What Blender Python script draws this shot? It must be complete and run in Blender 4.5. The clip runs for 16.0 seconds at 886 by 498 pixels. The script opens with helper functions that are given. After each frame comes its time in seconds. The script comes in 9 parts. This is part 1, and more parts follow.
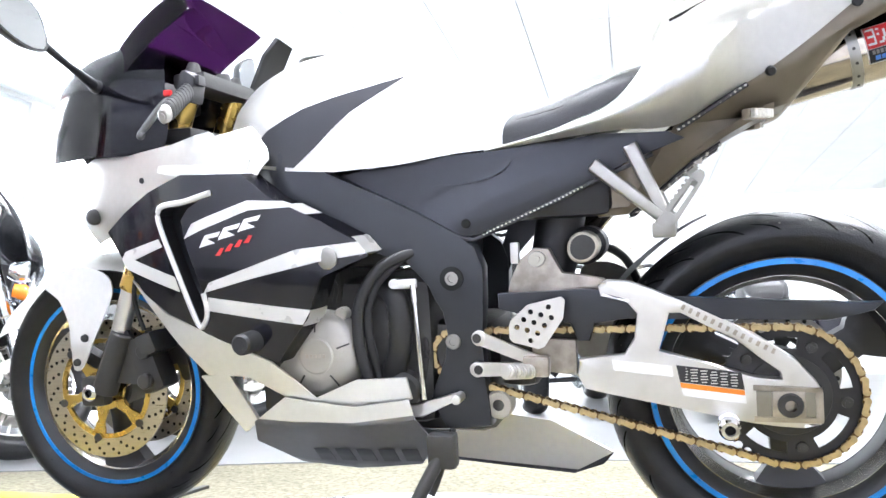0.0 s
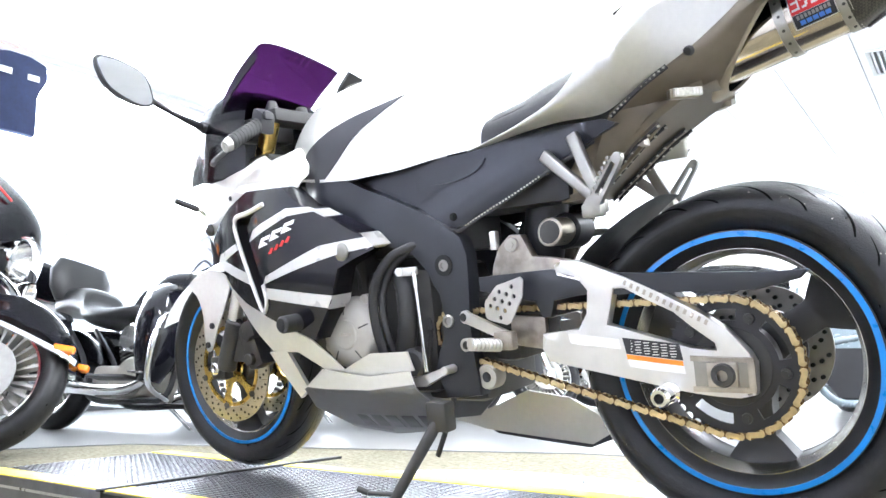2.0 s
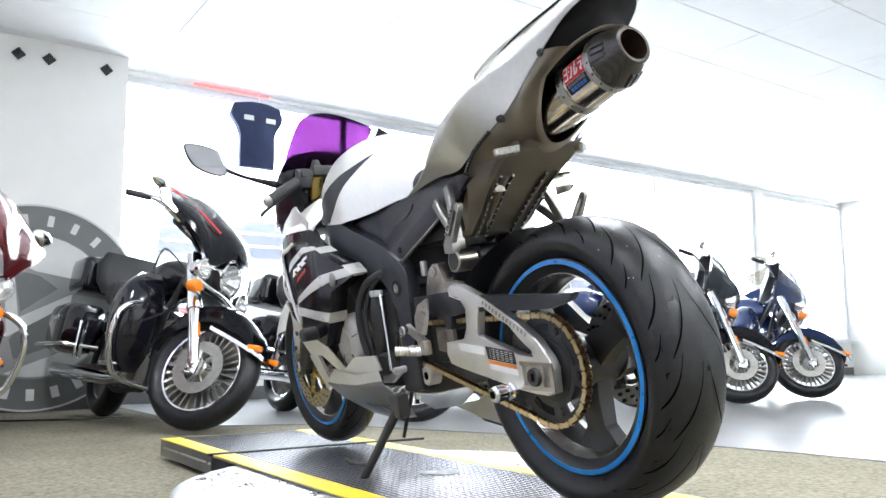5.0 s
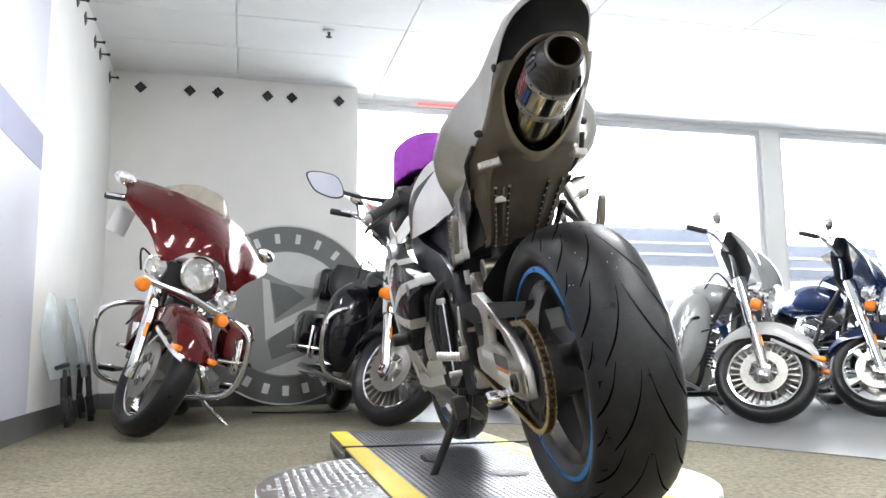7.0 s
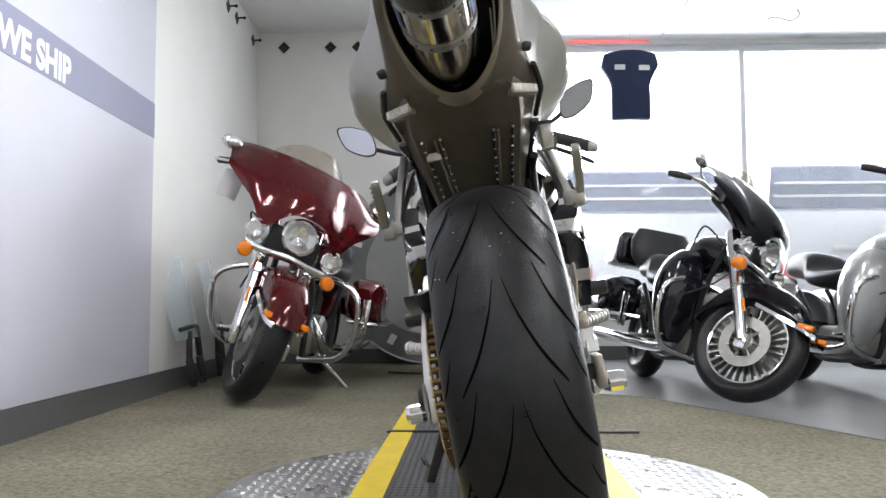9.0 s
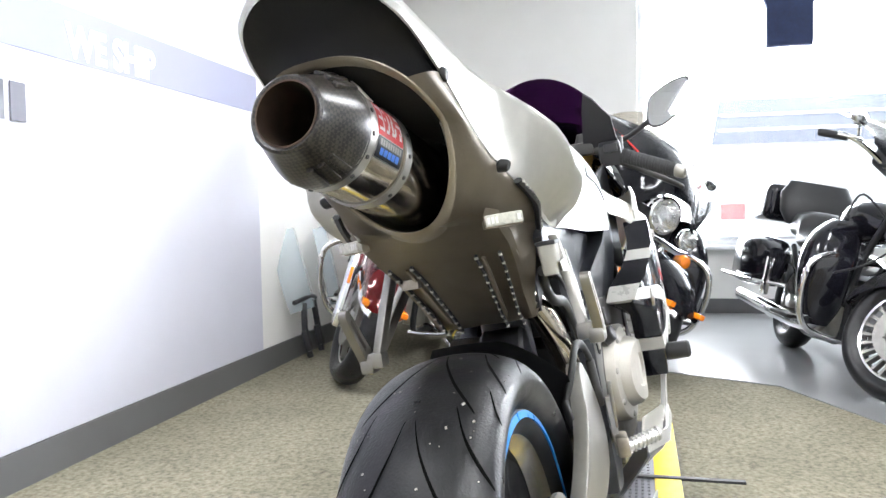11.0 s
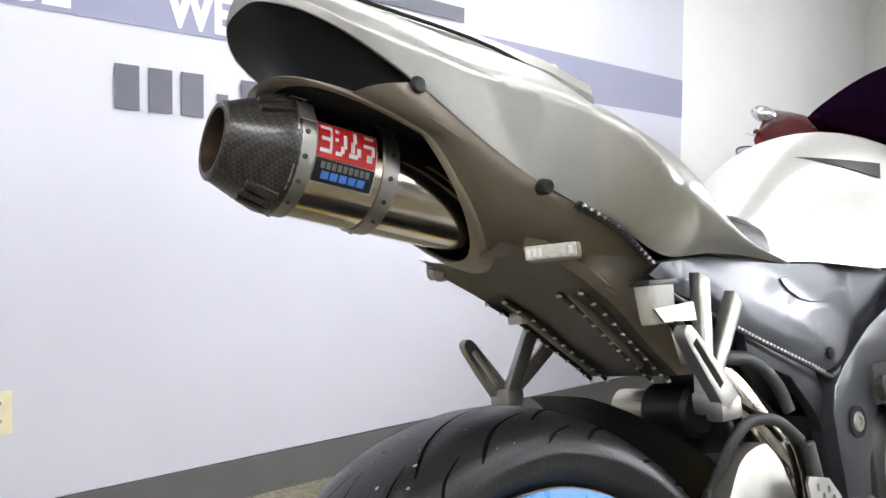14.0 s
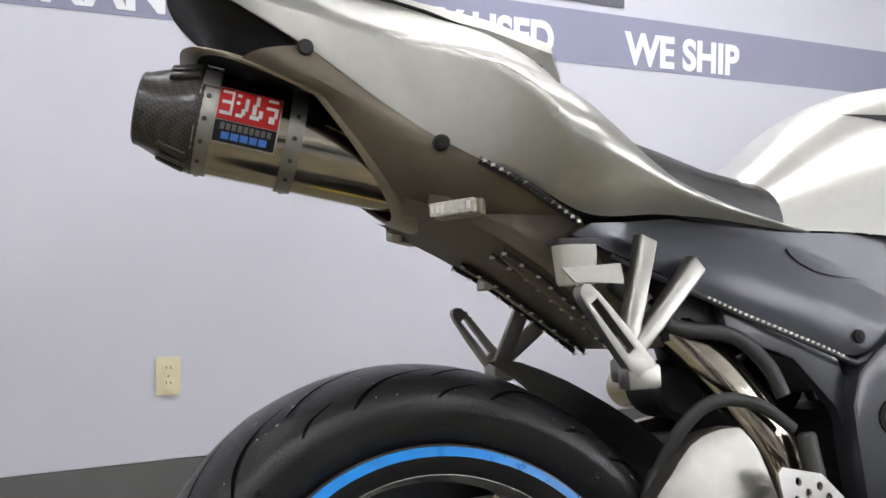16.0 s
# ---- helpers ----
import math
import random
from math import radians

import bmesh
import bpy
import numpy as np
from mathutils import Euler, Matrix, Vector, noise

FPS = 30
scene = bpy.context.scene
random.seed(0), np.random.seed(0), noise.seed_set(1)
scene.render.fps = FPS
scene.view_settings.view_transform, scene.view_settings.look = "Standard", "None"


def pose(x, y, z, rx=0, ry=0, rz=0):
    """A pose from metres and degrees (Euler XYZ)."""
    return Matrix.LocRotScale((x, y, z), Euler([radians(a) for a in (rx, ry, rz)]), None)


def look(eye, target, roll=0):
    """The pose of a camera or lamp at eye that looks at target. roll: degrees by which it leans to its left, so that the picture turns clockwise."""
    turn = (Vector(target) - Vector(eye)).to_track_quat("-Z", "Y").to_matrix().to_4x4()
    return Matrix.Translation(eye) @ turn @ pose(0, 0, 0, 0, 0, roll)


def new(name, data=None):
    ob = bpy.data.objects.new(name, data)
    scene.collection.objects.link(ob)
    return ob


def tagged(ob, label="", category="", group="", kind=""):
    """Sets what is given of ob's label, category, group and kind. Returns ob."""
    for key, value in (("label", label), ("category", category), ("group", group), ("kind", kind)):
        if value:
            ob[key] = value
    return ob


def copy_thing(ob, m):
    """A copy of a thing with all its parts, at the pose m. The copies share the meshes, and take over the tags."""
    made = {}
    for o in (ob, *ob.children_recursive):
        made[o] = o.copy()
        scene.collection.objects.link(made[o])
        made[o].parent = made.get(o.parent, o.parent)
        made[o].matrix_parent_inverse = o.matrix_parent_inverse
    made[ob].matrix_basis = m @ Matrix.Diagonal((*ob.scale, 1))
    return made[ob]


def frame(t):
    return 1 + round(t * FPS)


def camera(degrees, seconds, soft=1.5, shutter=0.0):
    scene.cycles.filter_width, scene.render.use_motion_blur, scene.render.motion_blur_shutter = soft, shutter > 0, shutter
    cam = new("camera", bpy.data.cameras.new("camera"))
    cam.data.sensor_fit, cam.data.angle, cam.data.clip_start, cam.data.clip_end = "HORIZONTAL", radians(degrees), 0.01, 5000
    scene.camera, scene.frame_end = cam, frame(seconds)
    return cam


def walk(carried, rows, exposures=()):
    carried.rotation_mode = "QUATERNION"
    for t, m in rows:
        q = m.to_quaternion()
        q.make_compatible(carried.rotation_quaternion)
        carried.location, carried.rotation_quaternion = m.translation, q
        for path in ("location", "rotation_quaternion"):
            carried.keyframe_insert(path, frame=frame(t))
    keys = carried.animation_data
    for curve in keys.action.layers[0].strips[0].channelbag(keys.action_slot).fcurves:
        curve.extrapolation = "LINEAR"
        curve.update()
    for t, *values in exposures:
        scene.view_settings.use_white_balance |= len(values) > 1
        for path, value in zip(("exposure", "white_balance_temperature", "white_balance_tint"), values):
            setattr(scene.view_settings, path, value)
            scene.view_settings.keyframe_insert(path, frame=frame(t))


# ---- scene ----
cam = camera(58.50, 16.0)
PATH = [
    (0, (-0.2256, -1.4675, 0.3905), (-0.6620, 0.3665, 0.6273), -0.51),
    (0.5, (-0.0733, -1.4551, 0.3776), (-0.6696, 0.3315, 0.6272), -0.55),
    (1, (0.0528, -1.4485, 0.3614), (-0.7338, 0.2615, 0.6206), -0.55),
    (1.5, (0.1821, -1.4605, 0.3364), (-0.7739, 0.1607, 0.5968), -0.50),
    (2, (0.3439, -1.4198, 0.3153), (-0.7154, 0.1331, 0.5916), -0.05),
    (2.5, (0.4768, -1.3938, 0.3283), (-0.5927, 0.1517, 0.6066), -0.06),
    (3, (0.6072, -1.3885, 0.3276), (-0.4968, 0.1321, 0.6090), -0.15),
    (3.2, (0.6536, -1.3860, 0.3336), (-0.4757, 0.1167, 0.6107), -0.25),
    (5.3, (1.2420, -1.1355, 0.3465), (-0.3629, -0.1494, 0.5955), -0.54),
    (5.5, (1.2822, -1.1010, 0.3376), (-0.3584, -0.1760, 0.5878), -0.60),
    (6, (1.3939, -0.9890, 0.3313), (-0.3227, -0.2144, 0.5832), -0.42),
    (6.5, (1.4717, -0.8423, 0.3334), (-0.3019, -0.2090, 0.5850), -0.43),
    (7, (1.5105, -0.6791, 0.3555), (-0.3154, -0.2186, 0.6082), -0.43),
    (7.5, (1.5253, -0.5036, 0.3431), (-0.3380, -0.2303, 0.5948), -0.43),
    (8, (1.4734, -0.3293, 0.3397), (-0.4054, -0.2138, 0.5976), -0.46),
    (8.5, (1.3407, -0.1874, 0.3822), (-0.5446, -0.1257, 0.6099), -0.37),
    (9, (1.2203, -0.1000, 0.4456), (-0.6749, -0.1372, 0.5751), -0.21),
    (9.2, (1.1821, -0.0731, 0.4770), (-0.7140, -0.1674, 0.5526), -0.20),
    (11.3, (0.9024, 0.1893, 0.8122), (-0.9293, -0.3076, 0.7240), -0.75),
    (11.5, (0.8783, 0.2215, 0.8158), (-0.9349, -0.3392, 0.7280), -0.43),
    (12, (0.8054, 0.2892, 0.8155), (-0.9446, -0.4459, 0.7312), -0.38),
    (12.5, (0.7231, 0.3496, 0.8221), (-0.9442, -0.5571, 0.7310), 0.33),
    (13, (0.6588, 0.4167, 0.7944), (-0.8953, -0.6742, 0.7257), 0.44),
    (13.5, (0.6196, 0.4661, 0.8126), (-0.8017, -0.7926, 0.7392), 0.43),
    (14, (0.5834, 0.5244, 0.8136), (-0.6563, -0.9136, 0.7407), 0.57),
    (14.5, (0.5121, 0.5756, 0.8232), (-0.5778, -0.9791, 0.7527), 0.50),
    (15, (0.4322, 0.6245, 0.8163), (-0.5069, -1.0257, 0.7466), 0.41),
    (15.5, (0.3669, 0.6725, 0.7925), (-0.4569, -1.0383, 0.7252), 0.44),
    (16, (0.3076, 0.7160, 0.7692), (-0.4349, -1.0316, 0.7023), 0.44),
]
walk(cam, [(t, look(*p)) for t, *p in PATH], [(0.0, 1.9, 6200, 13), (1.0, 2.02, 6150, 12), (1.5, 2.0, 6150, 12), (2.5, 1.88, 6150, 12), (3.2, 1.5, 6150, 12), (5.4, 1.1, 6300, 11), (7.0, 0.75, 6500, 12), (8.0, 0.12, 6550, 13), (9.2, 0.2, 6500, 13), (11.4, 1.15, 6450, 12), (12.5, 0.95, 6500, 12), (13.5, 0.68, 6550, 13), (14.5, 0.16, 6650, 14), (15.5, 0.04, 6700, 14), (16.0, -0.1, 6700, 14)])

# ---- light ----
world = bpy.data.worlds.new("sky")
scene.world = world
world.use_nodes = True
wn = world.node_tree
sky = wn.nodes.new("ShaderNodeTexSky")
sky.sky_type = "NISHITA"
sky.sun_disc = False
sky.sun_elevation = radians(40)
sky.sun_rotation = radians(60)
wn.links.new(sky.outputs[0], wn.nodes["Background"].inputs[0])
wn.nodes["Background"].inputs[1].default_value = 0.12


def sun_lamp():
    d = bpy.data.lights.new("sun", "SUN")
    d.energy, d.angle, d.color = 4.0, radians(0.6), (1, 0.96, 0.9)
    ob = new("sun", d)
    ob.matrix_world = look((4, 8, 9), (-4, 4, 0))


def area_lamp(name, eye, target, sx, sy, watts, color=(1, 1, 1)):
    d = bpy.data.lights.new(name, "AREA")
    d.shape, d.size, d.size_y, d.energy, d.color = "RECTANGLE", sx, sy, watts, color
    ob = new(name, d)
    ob.matrix_world = look(eye, target)
    return ob


sun_lamp()
area_lamp("window_daylight", (-5.54, 2.4, 1.60), (0, 2.4, 1.4), 4.0, 1.9, 105, (0.86, 0.94, 1.0))
area_lamp("window_daylight", (-5.54, 7.0, 1.60), (0, 6.9, 1.4), 4.0, 1.9, 80, (0.86, 0.94, 1.0))
area_lamp("window_daylight", (-5.54, 10.4, 1.60), (0, 9.8, 1.4), 1.9, 1.9, 36, (0.86, 0.94, 1.0))
for lx in (1.1, 3.2):
    for ly, watts in ((-0.8, 5), (1.4, 25), (3.8, 26)):
        area_lamp("ceiling_light_glow", (lx, ly, 2.69), (lx, ly, 0), 1.15, 0.26, watts, (0.94, 0.975, 1.0))
for ly, watts in ((-0.8, 28), (1.4, 22)):
    area_lamp("ceiling_light_glow", (-1.2, ly, 2.69), (-1.2, ly, 0), 1.15, 0.26, watts, (0.94, 0.975, 1.0))

# ---- materials ----


def nodes_of(name):
    m = bpy.data.materials.new(name)
    m.use_nodes = True
    nt = m.node_tree
    return m, nt, nt.nodes["Principled BSDF"]


def mat(name, color, rough=0.5, metal=0.0, vary=0.12, scale=30.0, bump=0.0, bscale=200.0, coat=0.0, dirt=0.0, rvary=0.1, spec=0.5):
    """A surface with grain at two scales: colour mottling, roughness change, and fine relief."""
    m, nt, bs = nodes_of(name)
    L = nt.links.new
    tc = nt.nodes.new("ShaderNodeTexCoord")
    n1 = nt.nodes.new("ShaderNodeTexNoise")
    n1.inputs["Scale"].default_value, n1.inputs["Detail"].default_value = scale, 5
    L(tc.outputs["Object"], n1.inputs["Vector"])
    n2 = nt.nodes.new("ShaderNodeTexNoise")
    n2.inputs["Scale"].default_value, n2.inputs["Detail"].default_value = scale * 0.17, 3
    L(tc.outputs["Object"], n2.inputs["Vector"])
    mix = nt.nodes.new("ShaderNodeMix")
    mix.data_type = "RGBA"
    mix.inputs["A"].default_value = (*[c * (1 - vary) for c in color], 1)
    mix.inputs["B"].default_value = (*[min(1, c * (1 + vary)) for c in color], 1)
    add = nt.nodes.new("ShaderNodeMath")
    add.operation = "ADD"
    L(n1.outputs["Fac"], add.inputs[0])
    L(n2.outputs["Fac"], add.inputs[1])
    rng = nt.nodes.new("ShaderNodeMapRange")
    rng.inputs["From Min"].default_value, rng.inputs["From Max"].default_value = 0.7, 1.3
    L(add.outputs[0], rng.inputs["Value"])
    L(rng.outputs["Result"], mix.inputs["Factor"])
    out = mix.outputs["Result"]
    if dirt:
        d = nt.nodes.new("ShaderNodeTexNoise")
        d.inputs["Scale"].default_value, d.inputs["Detail"].default_value, d.inputs["Roughness"].default_value = scale * 0.5, 8, 0.75
        L(tc.outputs["Object"], d.inputs["Vector"])
        r = nt.nodes.new("ShaderNodeMapRange")
        r.inputs["From Min"].default_value, r.inputs["From Max"].default_value = 0.58, 0.72
        r.inputs["To Max"].default_value = dirt
        L(d.outputs["Fac"], r.inputs["Value"])
        mx = nt.nodes.new("ShaderNodeMix")
        mx.data_type = "RGBA"
        L(r.outputs["Result"], mx.inputs["Factor"])
        L(out, mx.inputs["A"])
        mx.inputs["B"].default_value = (0.10, 0.085, 0.06, 1)
        out = mx.outputs["Result"]
    L(out, bs.inputs["Base Color"])
    rr = nt.nodes.new("ShaderNodeMapRange")
    rr.inputs["To Min"].default_value, rr.inputs["To Max"].default_value = max(0.02, rough - rvary), min(1, rough + rvary)
    L(n1.outputs["Fac"], rr.inputs["Value"])
    L(rr.outputs["Result"], bs.inputs["Roughness"])
    bs.inputs["Metallic"].default_value = metal
    bs.inputs["Specular IOR Level"].default_value = spec
    bs.inputs["Coat Weight"].default_value = coat
    bs.inputs["Coat Roughness"].default_value = 0.04
    if bump:
        nb = nt.nodes.new("ShaderNodeTexNoise")
        nb.inputs["Scale"].default_value, nb.inputs["Detail"].default_value = bscale, 4
        L(tc.outputs["Object"], nb.inputs["Vector"])
        bp = nt.nodes.new("ShaderNodeBump")
        bp.inputs["Strength"].default_value, bp.inputs["Distance"].default_value = bump, 0.002
        L(nb.outputs["Fac"], bp.inputs["Height"])
        L(bp.outputs["Normal"], bs.inputs["Normal"])
    return m


def glass(name, color, alpha=0.5, rough=0.03, tint=None):
    """Tinted sheet: part clear, part glossy body."""
    m, nt, bs = nodes_of(name)
    bs.inputs["Base Color"].default_value = (*color, 1)
    bs.inputs["Roughness"].default_value = rough
    if tint:
        nt.nodes.remove(bs)
        bs = nt.nodes.new("ShaderNodeBsdfGlossy")
        bs.inputs["Roughness"].default_value = rough
    tr = nt.nodes.new("ShaderNodeBsdfTransparent")
    tr.inputs[0].default_value = (*(tint or [min(1, 0.15 + 1.2 * c) for c in color]), 1)
    mx = nt.nodes.new("ShaderNodeMixShader")
    mx.inputs[0].default_value = alpha
    nt.links.new(tr.outputs[0], mx.inputs[1])
    nt.links.new(bs.outputs[0], mx.inputs[2])
    nt.links.new(mx.outputs[0], nt.nodes["Material Output"].inputs[0])
    return m


def glow(name, color, strength):
    m, nt, bs = nodes_of(name)
    bs.inputs["Base Color"].default_value = (*color, 1)
    bs.inputs["Emission Color"].default_value = (*color, 1)
    bs.inputs["Emission Strength"].default_value = strength
    return m


def carpet_mat():
    """Short flecked loop pile: pale and dark tufts over a tan ground, with faint wear."""
    m, nt, bs = nodes_of("carpet")
    L = nt.links.new
    tc = nt.nodes.new("ShaderNodeTexCoord")
    n1 = nt.nodes.new("ShaderNodeTexNoise")
    n1.inputs["Scale"].default_value, n1.inputs["Detail"].default_value, n1.inputs["Roughness"].default_value = 60, 3, 0.65
    L(tc.outputs["Object"], n1.inputs["Vector"])
    r = nt.nodes.new("ShaderNodeValToRGB")
    cr = r.color_ramp
    cr.elements[0].position, cr.elements[0].color = 0.32, (0.120, 0.108, 0.076, 1)
    cr.elements[1].position, cr.elements[1].color = 0.70, (0.262, 0.244, 0.183, 1)
    e = cr.elements.new(0.48)
    e.color = (0.190, 0.175, 0.128, 1)
    L(n1.outputs["Fac"], r.inputs["Fac"])
    n2 = nt.nodes.new("ShaderNodeTexNoise")
    n2.inputs["Scale"].default_value, n2.inputs["Detail"].default_value = 2.2, 4
    L(tc.outputs["Object"], n2.inputs["Vector"])
    g = nt.nodes.new("ShaderNodeMapRange")
    g.inputs["From Min"].default_value, g.inputs["From Max"].default_value = 0.3, 0.7
    g.inputs["To Min"].default_value, g.inputs["To Max"].default_value = 0.88, 1.10
    L(n2.outputs["Fac"], g.inputs["Value"])
    mx = nt.nodes.new("ShaderNodeVectorMath")
    mx.operation = "SCALE"
    L(r.outputs["Color"], mx.inputs[0])
    L(g.outputs["Result"], mx.inputs["Scale"])
    L(mx.outputs[0], bs.inputs["Base Color"])
    bs.inputs["Roughness"].default_value = 0.95
    bs.inputs["Specular IOR Level"].default_value = 0.1
    bp = nt.nodes.new("ShaderNodeBump")
    bp.inputs["Strength"].default_value, bp.inputs["Distance"].default_value = 0.8, 0.004
    L(n1.outputs["Fac"], bp.inputs["Height"])
    L(bp.outputs["Normal"], bs.inputs["Normal"])
    return m


def carbon_mat():
    m, nt, bs = nodes_of("carbon_fibre")
    L = nt.links.new
    tc = nt.nodes.new("ShaderNodeTexCoord")
    mp = nt.nodes.new("ShaderNodeMapping")
    mp.inputs["Rotation"].default_value = (0, 0.2, 0.785)
    L(tc.outputs["Object"], mp.inputs[0])
    ck = nt.nodes.new("ShaderNodeTexChecker")
    ck.inputs["Scale"].default_value = 300
    ck.inputs[1].default_value, ck.inputs[2].default_value = (0.005, 0.0045, 0.004, 1), (0.034, 0.029, 0.023, 1)
    L(mp.outputs[0], ck.inputs["Vector"])
    L(ck.outputs["Color"], bs.inputs["Base Color"])
    bs.inputs["Roughness"].default_value = 0.33
    bs.inputs["Coat Weight"].default_value = 0.15
    bs.inputs["Coat Roughness"].default_value = 0.2
    return m


def steel_mat(name, color, rough, streak=(1, 1, 30), vary=0.25):
    m, nt, bs = nodes_of(name)
    L = nt.links.new
    tc = nt.nodes.new("ShaderNodeTexCoord")
    mp = nt.nodes.new("ShaderNodeMapping")
    mp.inputs["Scale"].default_value = streak
    L(tc.outputs["Object"], mp.inputs[0])
    n = nt.nodes.new("ShaderNodeTexNoise")
    n.inputs["Scale"].default_value, n.inputs["Detail"].default_value = 25, 6
    L(mp.outputs[0], n.inputs["Vector"])
    mix = nt.nodes.new("ShaderNodeMix")
    mix.data_type = "RGBA"
    mix.inputs["A"].default_value = (*[c * (1 - vary) for c in color], 1)
    mix.inputs["B"].default_value = (*[min(1, c * (1 + vary)) for c in color], 1)
    L(n.outputs["Fac"], mix.inputs["Factor"])
    L(mix.outputs["Result"], bs.inputs["Base Color"])
    bs.inputs["Metallic"].default_value = 1.0
    r = nt.nodes.new("ShaderNodeMapRange")
    r.inputs["To Min"].default_value, r.inputs["To Max"].default_value = rough * 0.6, rough * 1.5
    L(n.outputs["Fac"], r.inputs["Value"])
    L(r.outputs["Result"], bs.inputs["Roughness"])
    return m


